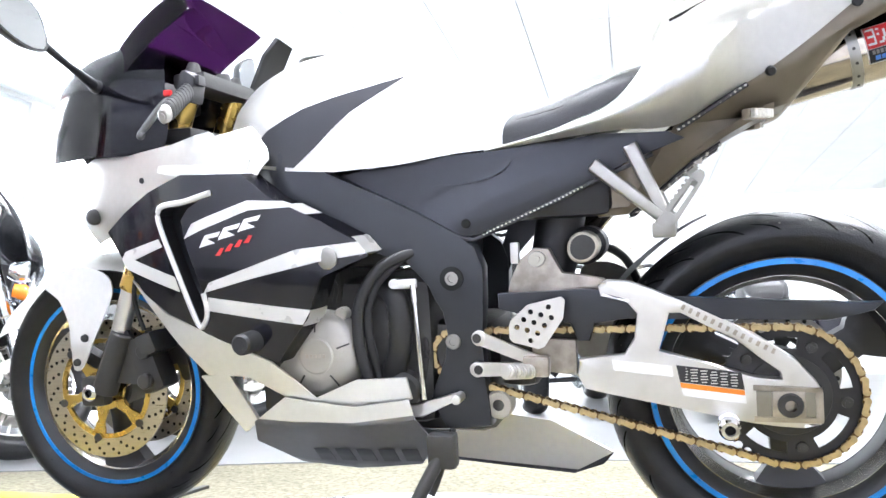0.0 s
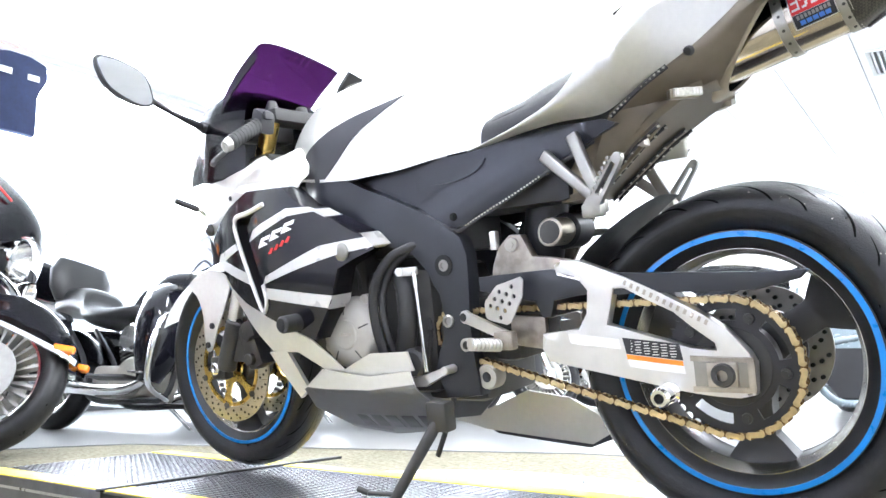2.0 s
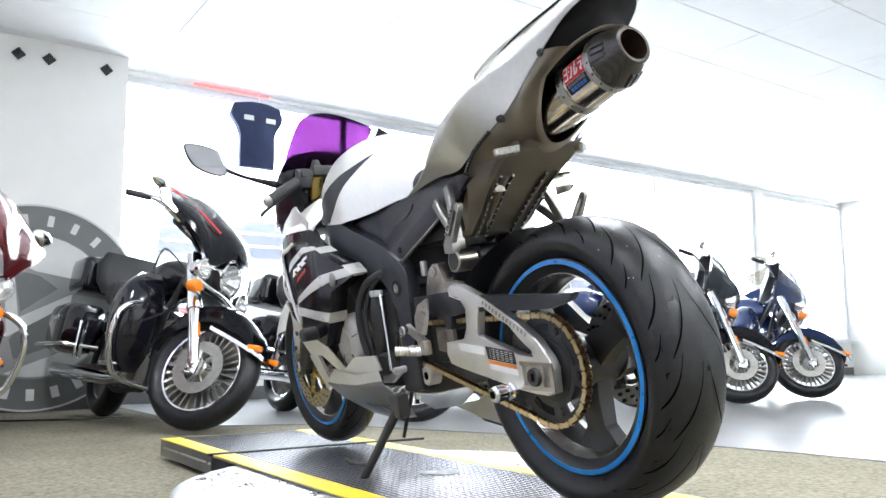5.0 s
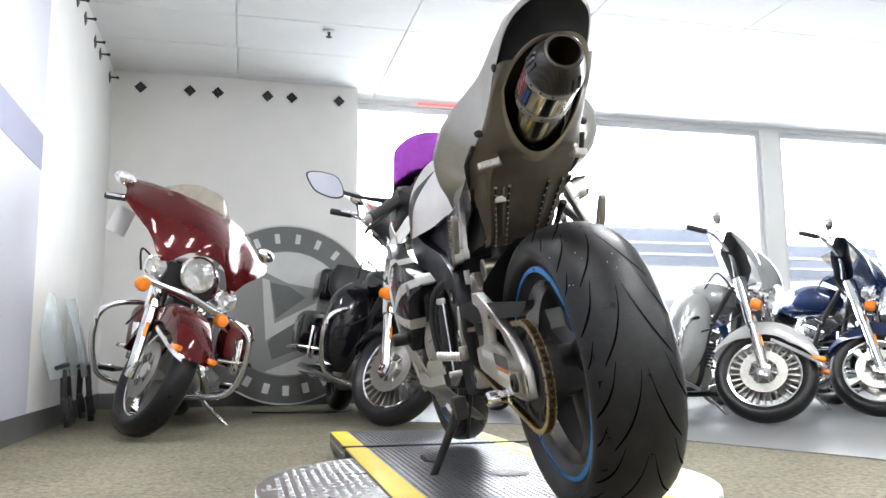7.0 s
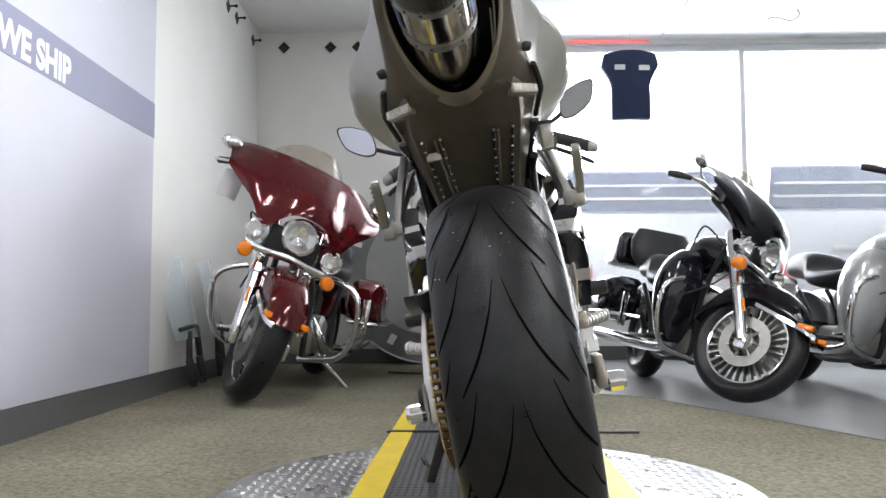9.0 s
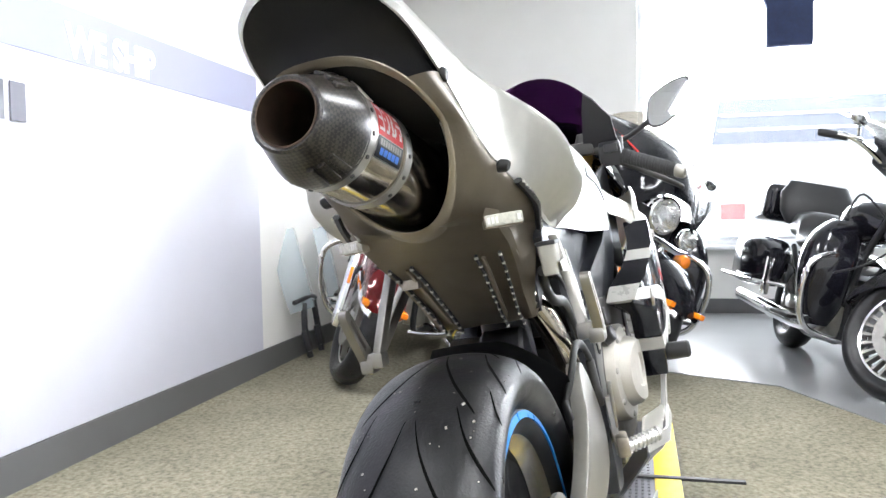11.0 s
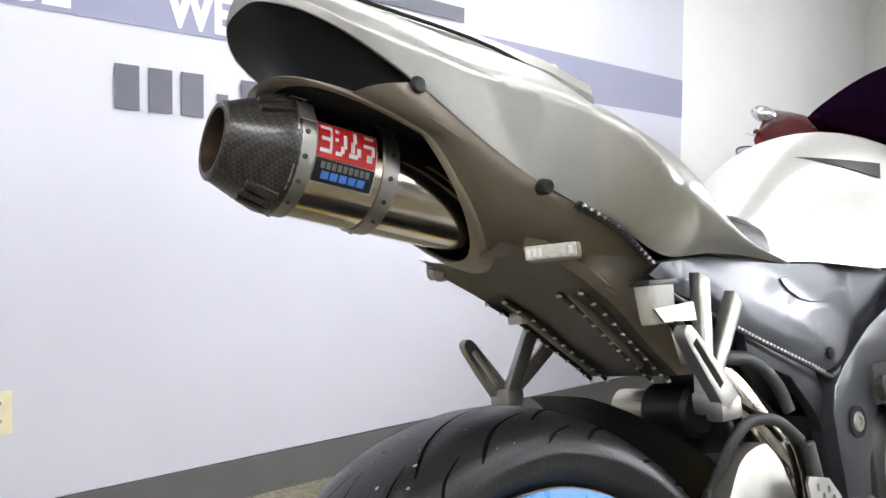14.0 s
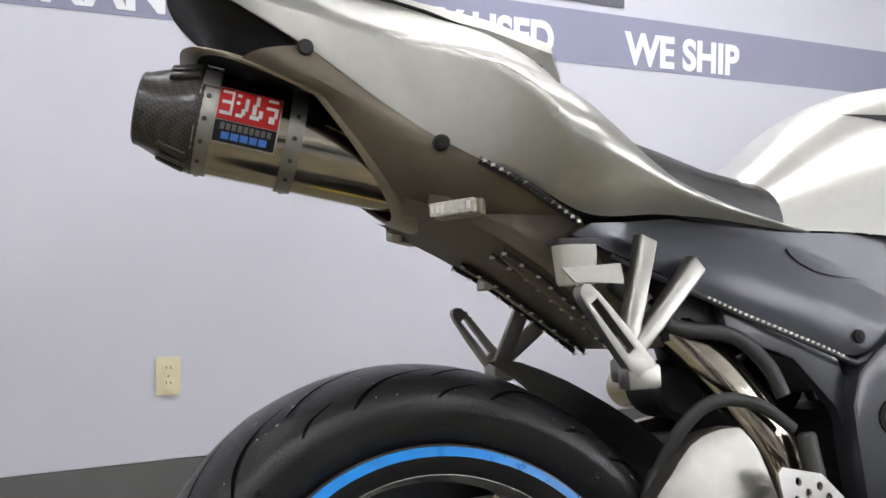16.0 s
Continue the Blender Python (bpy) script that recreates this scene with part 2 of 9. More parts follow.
M = dict(
    tyre=mat("tyre_rubber", (0.011, 0.011, 0.012), 0.33, vary=0.35, scale=40, bump=0.3, bscale=350, dirt=0.06, rvary=0.14, spec=0.34),
    groove=mat("tread_groove", (0.0025, 0.0025, 0.0025), 0.95, vary=0.2, spec=0.05),
    black_wheel=mat("black_wheel_paint", (0.018, 0.018, 0.019), 0.38, vary=0.2, scale=20, dirt=0.12),
    polished=steel_mat("polished_alloy", (0.72, 0.71, 0.69), 0.22),
    blue=mat("blue_rim_tape", (0.006, 0.21, 0.60), 0.3, vary=0.15, scale=60, bump=0.15, bscale=300),
    alloy=mat("cast_alloy", (0.68, 0.665, 0.64), 0.38, metal=1.0, vary=0.1, scale=25, bump=0.05, bscale=400, dirt=0.08),
    alloy_worn=mat("worn_alloy", (0.42, 0.38, 0.33), 0.42, metal=1.0, vary=0.35, scale=45, bump=0.1, bscale=200, dirt=0.5),
    lint=mat("pale_lint", (0.30, 0.28, 0.25), 0.9, vary=0.3),
    satin=mat("satin_cast_alloy", (0.32, 0.31, 0.285), 0.40, metal=1.0, vary=0.15, scale=35, bump=0.08, bscale=300, dirt=0.15),
    chrome=mat("chrome", (0.82, 0.82, 0.82), 0.07, metal=1.0, vary=0.03, rvary=0.04),
    gold=mat("gold_chain_plating", (0.52, 0.41, 0.23), 0.32, metal=1.0, vary=0.3, scale=80, dirt=0.25),
    # darker gold for inner links: shade of the gaps put in, and grease
    gold_dark=mat("greasy_shaded_gold_plating", (0.16, 0.10, 0.045), 0.4, metal=1.0, vary=0.3, scale=80, dirt=0.4),
    gold_disc=mat("gold_disc_carrier", (0.62, 0.43, 0.12), 0.28, metal=1.0, vary=0.1),
    disc=steel_mat("brake_disc_steel", (0.50, 0.46, 0.38), 0.3),
    dark=mat("dark_plastic", (0.013, 0.013, 0.015), 0.45, vary=0.2, scale=30, bump=0.1, bscale=500),
    graphite=mat("graphite_frame_paint", (0.026, 0.028, 0.034), 0.33, metal=0.35, vary=0.04, scale=60, coat=0.2, rvary=0.02),
    graphite_panel=mat("graphite_side_panel", (0.031, 0.033, 0.041), 0.35, metal=0.45, vary=0.02, scale=60, coat=0.2, rvary=0.0),
    silver=mat("silver_paint", (0.70, 0.69, 0.65), 0.34, metal=0.78, vary=0.04, scale=90, coat=0.0, dirt=0.0, rvary=0.05),
    # copy of the silver paint with the belly pan's shade put in
    silver_shaded=mat("shaded_silver_paint", (0.20, 0.20, 0.205), 0.30, metal=0.6, vary=0.06, scale=70, rvary=0.05),
    black_paint=mat("gloss_black_paint", (0.008, 0.008, 0.012), 0.12, vary=0.1, coat=0.35, rvary=0.04, spec=0.4),
    stripe=mat("silver_decal", (0.62, 0.61, 0.58), 0.3, metal=0.2, vary=0.05),
    stripe_black=mat("black_decal", (0.020, 0.020, 0.024), 0.35, vary=0.1),
    red=mat("red_decal", (0.62, 0.02, 0.02), 0.35, vary=0.05),
    white=mat("white_decal", (0.75, 0.75, 0.74), 0.4, vary=0.04),
    lblue=mat("light_blue_decal", (0.10, 0.28, 0.75), 0.35, vary=0.05),
    orange=mat("orange_decal", (0.75, 0.22, 0.02), 0.4, vary=0.05),
    taupe=mat("taupe_undertail_plastic", (0.24, 0.205, 0.155), 0.33, metal=0.3, vary=0.15, scale=25, bump=0.06, bscale=300, dirt=0.15),
    seat=mat("black_vinyl", (0.018, 0.018, 0.019), 0.42, vary=0.1, scale=50, bump=0.3, bscale=450),
    carbon=carbon_mat(),
    steel=steel_mat("muffler_steel", (0.46, 0.41, 0.34), 0.13, (1.2, 3, 3), 0.5),
    pipe_in=mat("sooty_copper_pipe", (0.085, 0.058, 0.042), 0.42, metal=0.8, vary=0.3, scale=60),
    # near-black for holes, recesses and seams: shade in the colour; soot in the muffler
    soot=mat("shade_and_soot_black", (0.004, 0.004, 0.004), 0.9, vary=0.1),
    rubber=mat("black_rubber", (0.011, 0.011, 0.011), 0.55, vary=0.15, bump=0.1),
    engine=mat("engine_casting", (0.42, 0.40, 0.355), 0.52, metal=0.7, vary=0.12, scale=30, bump=0.15, bscale=350, dirt=0.2),
    engine_dark=mat("dark_engine_casting", (0.045, 0.044, 0.042), 0.5, metal=0.4, vary=0.2, scale=30, bump=0.2, dirt=0.2),
    purple=glass("purple_windscreen", (0.04, 0.005, 0.07), 0.03, 0.02, (0.165, 0.075, 0.185)),
    clear=glass("clear_lens", (0.85, 0.87, 0.88), 0.22),
    smoke=glass("smoked_windshield", (0.45, 0.42, 0.36), 0.35),
    amber=mat("amber_lens", (0.85, 0.22, 0.01), 0.15, vary=0.05, coat=0.5),
    red_lens=mat("red_lens", (0.6, 0.02, 0.02), 0.15, vary=0.05, coat=0.5),
    led=mat("clear_led_lens", (0.46, 0.45, 0.39), 0.3, vary=0.3, scale=200),
    milky=glass("milky_plastic", (0.55, 0.54, 0.48), 0.62, 0.3),
    worn_print=mat("worn_pale_print", (0.20, 0.20, 0.20), 0.6, vary=0.85, scale=60),
    mirror=mat("mirror_glass", (0.58, 0.60, 0.63), 0.02, metal=1.0, vary=0.0, rvary=0.01),
    red_paint=mat("deep_red_metallic_paint", (0.16, 0.006, 0.009), 0.14, metal=0.35, vary=0.1, coat=1.0, rvary=0.05),
    gray_paint=mat("silver_grey_paint", (0.42, 0.43, 0.43), 0.2, metal=0.4, vary=0.05, coat=0.8),
    white_paint=mat("pearl_white_paint", (0.72, 0.72, 0.70), 0.2, vary=0.04, coat=0.8),
    blue_paint=mat("dark_blue_paint", (0.012, 0.03, 0.11), 0.15, metal=0.2, vary=0.1, coat=1.0),
    wall=mat("white_wall_paint", (0.82, 0.81, 0.78), 0.85, vary=0.03, scale=4, bump=0.1, bscale=120),
    banner=mat("lilac_grey_vinyl", (0.56, 0.56, 0.63), 0.55, vary=0.03, scale=3),
    band=mat("slate_violet_vinyl", (0.25, 0.255, 0.36), 0.55, vary=0.04, scale=4),
    letter=mat("white_lettering", (0.80, 0.80, 0.82), 0.5, vary=0.02),
    digit=mat("slate_lettering", (0.11, 0.112, 0.14), 0.5, vary=0.05),
    baseboard=mat("grey_vinyl_baseboard", (0.115, 0.115, 0.115), 0.5, vary=0.1, scale=8),
    ceiling=mat("white_ceiling_board", (0.82, 0.82, 0.81), 0.9, vary=0.03, scale=6, bump=0.1, bscale=90),
    carpet=carpet_mat(),
    concrete=mat("painted_concrete", (0.21, 0.213, 0.213), 0.30, vary=0.06, scale=3, dirt=0.0, rvary=0.05, spec=0.6),
    diamond=mat("aluminium_tread_plate", (0.62, 0.62, 0.61), 0.30, metal=1.0, vary=0.1, scale=12, dirt=0.12),
    mat_black=mat("black_ribbed_mat", (0.17, 0.17, 0.18), 0.34, metal=0.8, vary=0.2, scale=30, bump=0.2, dirt=0.2),
    yellow=mat("yellow_safety_paint", (0.72, 0.52, 0.01), 0.5, vary=0.12, scale=30, bump=0.1, dirt=0.3),
    frame_white=mat("white_window_frame", (0.70, 0.71, 0.72), 0.45, vary=0.04),
    outside=glow("bright_overcast_distance", (0.93, 0.97, 1.0), 15.0),
    tube_glow=glow("lit_diffuser", (0.97, 0.985, 1.0), 6.0),
    red_glow=glow("red_lit_tube", (1.0, 0.22, 0.20), 0.55),
    trike_paint=mat("pale_blue_grey_paint", (0.17, 0.21, 0.235), 0.25, metal=0.4, vary=0.06, coat=0.6),
    van_paint=mat("pale_grey_car_paint", (0.72, 0.74, 0.77), 0.25, metal=0.2, vary=0.05, coat=0.5),
    blue_car=mat("slate_blue_car_paint", (0.10, 0.14, 0.24), 0.25, metal=0.3, vary=0.05, coat=0.5),
    dark_glass=mat("dark_car_glass", (0.075, 0.10, 0.17), 0.08, vary=0.05),
    outlet=mat("ivory_plastic", (0.70, 0.64, 0.44), 0.4, vary=0.04),
    sign_grey=mat("sign_slate", (0.14, 0.145, 0.14), 0.55, vary=0.08, scale=10),
    sign_mid=mat("sign_mid_grey", (0.27, 0.275, 0.265), 0.55, vary=0.06, scale=10),
    sign_light=mat("sign_pale_grey", (0.58, 0.59, 0.57), 0.55, vary=0.05, scale=10),
    navy=mat("navy_cloth", (0.02, 0.03, 0.08), 0.85, vary=0.2, scale=60, bump=0.4),
    pale_glass=glass("pale_clear_plastic", (0.75, 0.85, 0.9), 0.35),
)

# ---- mesh helpers ----


def link_mesh(name, bm, material, smooth=40):
    me = bpy.data.meshes.new(name)
    bmesh.ops.recalc_face_normals(bm, faces=bm.faces[:])
    bm.to_mesh(me)
    bm.free()
    for p in me.polygons:
        p.use_smooth = True
    me.set_sharp_from_angle(angle=radians(smooth))
    me.materials.append(material)
    return me


def part(name, bm, material, parent, label="", smooth=40):
    ob = new(name, link_mesh(name, bm, material, smooth))
    ob.parent = parent
    if label:
        ob["label"] = label
    return ob


def share(name, mesh, parent, m):
    ob = new(name, mesh)
    ob.parent = parent
    ob.matrix_basis = m
    return ob


def thing(name, m, label, category, group="", kind=""):
    ob = new(name)
    ob.empty_display_size = 0.05
    ob.matrix_basis = m
    return tagged(ob, label, category, group, kind)


def solid(name, bm, material, label, category, group="", kind="", smooth=40):
    ob = new(name, link_mesh(name, bm, material, smooth))
    return tagged(ob, label, category, group, kind)


def B():
    return bmesh.new()


def box(bm, c, s, bevel=0.0, m=None, seg=2):
    mm = Matrix.Translation(c) @ Matrix.Diagonal((*s, 1))
    g = bmesh.ops.create_cube(bm, size=1, matrix=mm)
    vs = g["verts"]
    if bevel:
        es = list({e for v in vs for e in v.link_edges})
        r = bmesh.ops.bevel(bm, geom=es, offset=bevel, segments=seg, affect="EDGES", profile=0.6)
        vs = list({v for f in r["faces"] for v in f.verts} | {v for v in vs if v.is_valid})
    if m is not None:
        bmesh.ops.transform(bm, matrix=m, verts=vs)
    return bm


def rings(bm, rows, cap=True, closed=True):
    """A skin over rows of points, each of the same count."""
    vv = [[bm.verts.new(p) for p in row] for row in rows]
    n = len(vv[0])
    for a, b in zip(vv, vv[1:]):
        for i in range(n if closed else n - 1):
            j = (i + 1) % n
            bm.faces.new((a[i], a[j], b[j], b[i]))
    if cap and closed:
        for row in (vv[0], vv[-1]):
            try:
                bm.faces.new(row)
            except ValueError:
                pass
    return bm


def cyl(bm, a, b, r0, r1=None, n=20, bevel=0.0):
    a, b = Vector(a), Vector(b)
    r1 = r0 if r1 is None else r1
    q = (b - a).to_track_quat("Z", "Y").to_matrix()
    L = (b - a).length
    prof = [(0, r0), (L, r1)] if not bevel else [(0, r0 - bevel), (bevel, r0), (L - bevel, r1), (L, r1 - bevel)]
    rows = [[a + q @ Vector((r * math.cos(2 * math.pi * i / n), r * math.sin(2 * math.pi * i / n), h)) for i in range(n)] for h, r in prof]
    return rings(bm, rows)


def smooth_line(pts, k=6, closed=False):
    pts = [Vector(p) for p in pts]
    n, out = len(pts), []
    for i in range(n if closed else n - 1):
        if closed:
            p = [pts[(i + d) % n] for d in (-1, 0, 1, 2)]
        else:
            p = [pts[max(0, min(n - 1, i + d))] for d in (-1, 0, 1, 2)]
        for s in range(k):
            t = s / k
            out.append(0.5 * ((2 * p[1]) + (p[2] - p[0]) * t + (2 * p[0] - 5 * p[1] + 4 * p[2] - p[3]) * t * t + (3 * p[1] - p[0] - 3 * p[2] + p[3]) * t ** 3))
    if not closed:
        out.append(pts[-1])
    return out


def tube(bm, pts, r, n=10, k=6, flat=1.0):
    """A round bar swept along a smoothed line; r may be a list."""
    line = smooth_line(pts, k) if k > 1 else [Vector(p) for p in pts]
    rows, up = [], Vector((0.13, 0.21, 0.97))
    for i, p in enumerate(line):
        d = (line[min(i + 1, len(line) - 1)] - line[max(i - 1, 0)]).normalized()
        side = d.cross(up).normalized()
        top = side.cross(d)
        rr = r if not isinstance(r, (list, tuple)) else float(np.interp(i / (len(line) - 1), np.linspace(0, 1, len(r)), r))
        rows.append([p + rr * (math.cos(2 * math.pi * j / n) * side + flat * math.sin(2 * math.pi * j / n) * top) for j in range(n)])
    return rings(bm, rows)


def lathe(bm, prof, n=64, axis="y", c=(0, 0, 0), closed=False, a0=0.0, a1=360.0):
    """Turns a profile of (radius, along the axis) round the axis through c."""
    full = abs(a1 - a0) >= 359.9
    cnt = n if full else n + 1
    rows = []
    for i in range(cnt):
        t = radians(a0 + (a1 - a0) * i / n)
        ct, st = math.cos(t), math.sin(t)
        if axis == "y":
            rows.append([Vector((c[0] + r * ct, c[1] + h, c[2] + r * st)) for r, h in prof])
        elif axis == "z":
            rows.append([Vector((c[0] + r * ct, c[1] + r * st, c[2] + h)) for r, h in prof])
        else:
            rows.append([Vector((c[0] + h, c[1] + r * ct, c[2] + r * st)) for r, h in prof])
    vv = [[bm.verts.new(p) for p in row] for row in rows]
    m = len(prof)
    for i in range(n):
        a, b = vv[i], vv[(i + 1) % cnt]
        for j in range(m if closed else m - 1):
            jj = (j + 1) % m
            bm.faces.new((a[j], a[jj], b[jj], b[j]))
    return bm


def plate(bm, outline, yfun, thick, smooth=0, cell=0.03, bevel=0.0, m=None, holes=()):
    """A shell cut to an outline in (x, z); yfun(x, z) gives the outer face, thick its depth along +y (or -y if negative)."""
    pts = [(p[0], p[2]) for p in smooth_line([(x, 0, z) for x, z in outline], smooth, True)] if smooth else list(outline)
    tmp = bmesh.new()
    loops = [pts] + [list(h) for h in holes]
    es = []
    for lp in loops:
        vs = [tmp.verts.new((x, 0, z)) for x, z in lp]
        es += [tmp.edges.new((vs[i], vs[(i + 1) % len(vs)])) for i in range(len(vs))]
    bmesh.ops.triangle_fill(tmp, use_beauty=True, edges=es)
    if cell:
        for _ in range(6):
            long = [e for e in tmp.edges if e.calc_length() > cell]
            if not long:
                break
            bmesh.ops.subdivide_edges(tmp, edges=long, cuts=1)
            bmesh.ops.triangulate(tmp, faces=tmp.faces[:])
        bmesh.ops.beautify_fill(tmp, faces=tmp.faces[:], edges=[e for e in tmp.edges if not e.is_boundary])
    outer = {v: bm.verts.new((v.co.x, yfun(v.co.x, v.co.z), v.co.z)) for v in tmp.verts}
    inner = {v: bm.verts.new((v.co.x, yfun(v.co.x, v.co.z) + thick, v.co.z)) for v in tmp.verts}
    made = list(outer.values()) + list(inner.values())
    for f in tmp.faces:
        bm.faces.new([outer[v] for v in f.verts])
        bm.faces.new([inner[v] for v in reversed(f.verts)])
    rim = []
    for e in tmp.edges:
        if len(e.link_faces) == 1:
            a, b = e.verts
            bm.faces.new((outer[a], outer[b], inner[b], inner[a]))
            rim.append(bm.edges.get((outer[a], outer[b])))
    tmp.free()
    if bevel:
        r = bmesh.ops.bevel(bm, geom=rim, offset=bevel, segments=2, affect="EDGES", profile=0.6)
        made = [v for v in made if v.is_valid] + list({v for f in r["faces"] for v in f.verts})
    if m is not None:
        bmesh.ops.transform(bm, matrix=m, verts=list(set(made)))
    return bm


def flat(y):
    return lambda x, z: y


def mirror_y(bm):
    g = bmesh.ops.duplicate(bm, geom=bm.verts[:] + bm.edges[:] + bm.faces[:])
    vs = [v for v in g["geom"] if isinstance(v, bmesh.types.BMVert)]
    bmesh.ops.scale(bm, vec=(1, -1, 1), verts=vs)
    return bm


def bolt(bm, p, n, r=0.008, h=0.005):
    p, n = Vector(p), Vector(n).normalized()
    cyl(bm, p, p + n * h, r, r * 0.9, 14)
    cyl(bm, p + n * h * 0.6, p + n * h * 1.3, r * 0.5, r * 0.45, 6)
    return bm


def ball(bm, c, r, s=(1, 1, 1), u=20, v=12):
    bmesh.ops.create_uvsphere(bm, u_segments=u, v_segments=v, radius=r, matrix=Matrix.Translation(c) @ Matrix.Diagonal((*s, 1)))
    return bm


def grow(bm, m):
    bmesh.ops.transform(bm, matrix=m, verts=bm.verts[:])
    return bm

# ---- room ----
FLOOR, CEIL = -0.045, 2.735


def wall_y(x):
    return -1.672 + 0.0207 * x


XB = -5.30
XW = -5.60


def quad_prism(bm, corners, h0, h1):
    """An upright block over a plan of corners."""
    lo = [bm.verts.new((x, y, h0)) for x, y in corners]
    hi = [bm.verts.new((x, y, h1)) for x, y in corners]
    bm.faces.new(lo)
    bm.faces.new(hi)
    n = len(corners)
    for i in range(n):
        bm.faces.new((lo[i], lo[(i + 1) % n], hi[(i + 1) % n], hi[i]))
    return bm


def room():
    bm = B()
    quad_prism(bm, [(-5.85, -2.1), (5.1, -1.9), (5.1, 11.7), (-5.85, 11.7)], FLOOR - 0.1, FLOOR)
    solid("floor", bm, M["carpet"], "worn olive-beige low-pile carpet floor with dark flecks", "floor", kind="structure")
    # pale painted strip of floor towards the windows
    bm = B()
    quad_prism(bm, [(-5.59, 0.30), (-3.25, 0.30), (-2.95, 0.85), (-1.06, 1.63), (-0.50, 1.71), (4.95, 2.0), (4.95, 11.5), (-5.59, 11.5)], FLOOR + 0.0005, FLOOR + 0.005)
    solid("floor_inlay", bm, M["concrete"], "pale grey sealed concrete floor area below the windows", "floor", kind="structure")
    bm = B()
    quad_prism(bm, [(-5.9, -2.1), (5.2, -1.9), (5.2, 11.8), (-5.9, 11.8)], CEIL + 0.02, CEIL + 0.12)
    for i in range(18):
        for j in range(11):
            x0, y0 = -5.8 + 0.61 * i, -2.0 + 1.22 * j
            box(bm, (x0 + 0.305, y0 + 0.61, CEIL + 0.012), (0.602, 1.212, 0.020), 0.0)
    solid("ceiling", bm, M["ceiling"], "white suspended ceiling of large flat boards", "ceiling", kind="structure")
    # side wall
    bm = B()
    quad_prism(bm, [(-5.5, wall_y(-5.5) - 0.15), (5.1, wall_y(5.1) - 0.15), (5.1, wall_y(5.1)), (-5.5, wall_y(-5.5))], FLOOR, CEIL + 0.02)
    solid("wall_south", bm, M["wall"], "smooth white painted side wall", "wall", kind="structure")
    bm = B()
    quad_prism(bm, [(-2.93, wall_y(-2.93) + 0.001), (4.9, wall_y(4.9) + 0.001), (4.9, wall_y(4.9) + 0.006), (-2.93, wall_y(-2.93) + 0.006)], 0.08, CEIL)
    ban = solid("wall_banner", bm, M["banner"], "lilac-grey vinyl wall wrap with a slate band and lettering", "wall wrap", kind="structure")
    bm = B()
    quad_prism(bm, [(-2.93, wall_y(-2.93) + 0.0065), (4.9, wall_y(4.9) + 0.0065), (4.9, wall_y(4.9) + 0.0085), (-2.93, wall_y(-2.93) + 0.0085)], 1.330, 1.517)
    part("band", bm, M["band"], ban, "slate violet horizontal band")
    bm = B()
    quad_prism(bm, [(XB, wall_y(XB)), (5.0, wall_y(5.0)), (5.0, wall_y(5.0) + 0.012), (XB, wall_y(XB) + 0.012)], FLOOR, 0.077)
    solid("baseboard", bm, M["baseboard"], "dark grey vinyl baseboard", "baseboard", kind="structure")
    # back wall: solid part, then a long run of windows
    bm = B()
    quad_prism(bm, [(XW - 0.2, -2.0), (XB, -2.0), (XB, 0.26), (XW - 0.2, 0.26)], FLOOR, CEIL + 0.02)
    quad_prism(bm, [(XW - 0.2, 0.26), (XW, 0.26), (XW, 11.6), (XW - 0.2, 11.6)], FLOOR, 0.485)
    quad_prism(bm, [(XW - 0.2, 0.26), (XW, 0.26), (XW, 11.6), (XW - 0.2, 11.6)], 2.70, CEIL + 0.02)
    quad_prism(bm, [(XW - 0.2, 4.61), (XW, 4.61), (XW, 4.83), (XW - 0.2, 4.83)], 0.485, 2.70)
    quad_prism(bm, [(XW - 0.2, 9.18), (XW, 9.18), (XW, 9.40), (XW - 0.2, 9.40)], 0.485, 2.70)
    solid("wall_west", bm, M["wall"], "white painted front wall with a knee wall under large windows", "wall", kind="structure")
    bm = B()
    box(bm, (XW + 0.006, 5.93, 0.015), (0.012, 11.3, 0.12))
    solid("baseboard_west", bm, M["baseboard"], "dark grey vinyl baseboard", "baseboard", kind="structure")
    bm = B()
    box(bm, (XB + 0.006, -0.76, 0.015), (0.012, 2.02, 0.12))
    solid("baseboard_corner", bm, M["baseboard"], "dark grey vinyl baseboard", "baseboard", kind="structure")
    k = 0
    for y0, y1, muls in ((0.26, 4.61, [2.39]), (4.83, 9.18, [7.0]), (9.40, 11.6, [10.5])):
        k += 1
        w = thing("window_%d" % k, pose(XW - 0.06, (y0 + y1) / 2, 0.485), "large white-framed shop window with bright daylight behind", "window", "shop windows", "structure")
        L, Hh = y1 - y0, 2.215
        bm = B()
        for y in [-L / 2 + 0.03, L / 2 - 0.03] + [m - (y0 + y1) / 2 for m in muls]:
            box(bm, (0, y, Hh / 2), (0.06, 0.045, Hh), 0.004)
        box(bm, (0, 0, 0.025), (0.062, L, 0.05), 0.004)
        box(bm, (0, 0, Hh - 0.025), (0.062, L, 0.05), 0.004)
        part("window_frame", bm, M["frame_white"], w)
        bm = B()
        box(bm, (0.09, 0, -0.005), (0.16, L, 0.03), 0.006)
        part("window_sill", bm, M["frame_white"], w)
        edges = [y0] + muls + [y1]
        for a, b in zip(edges, edges[1:]):
            bm = B()
            box(bm, (0, (a + b - y0 - y1) / 2, Hh / 2), (0.006, b - a - 0.05, Hh - 0.1))
            p = part("pane", bm, M["clear"], w)
            p.visible_shadow = False
    # the other two sides, each with windows behind the camera
    bm = B()
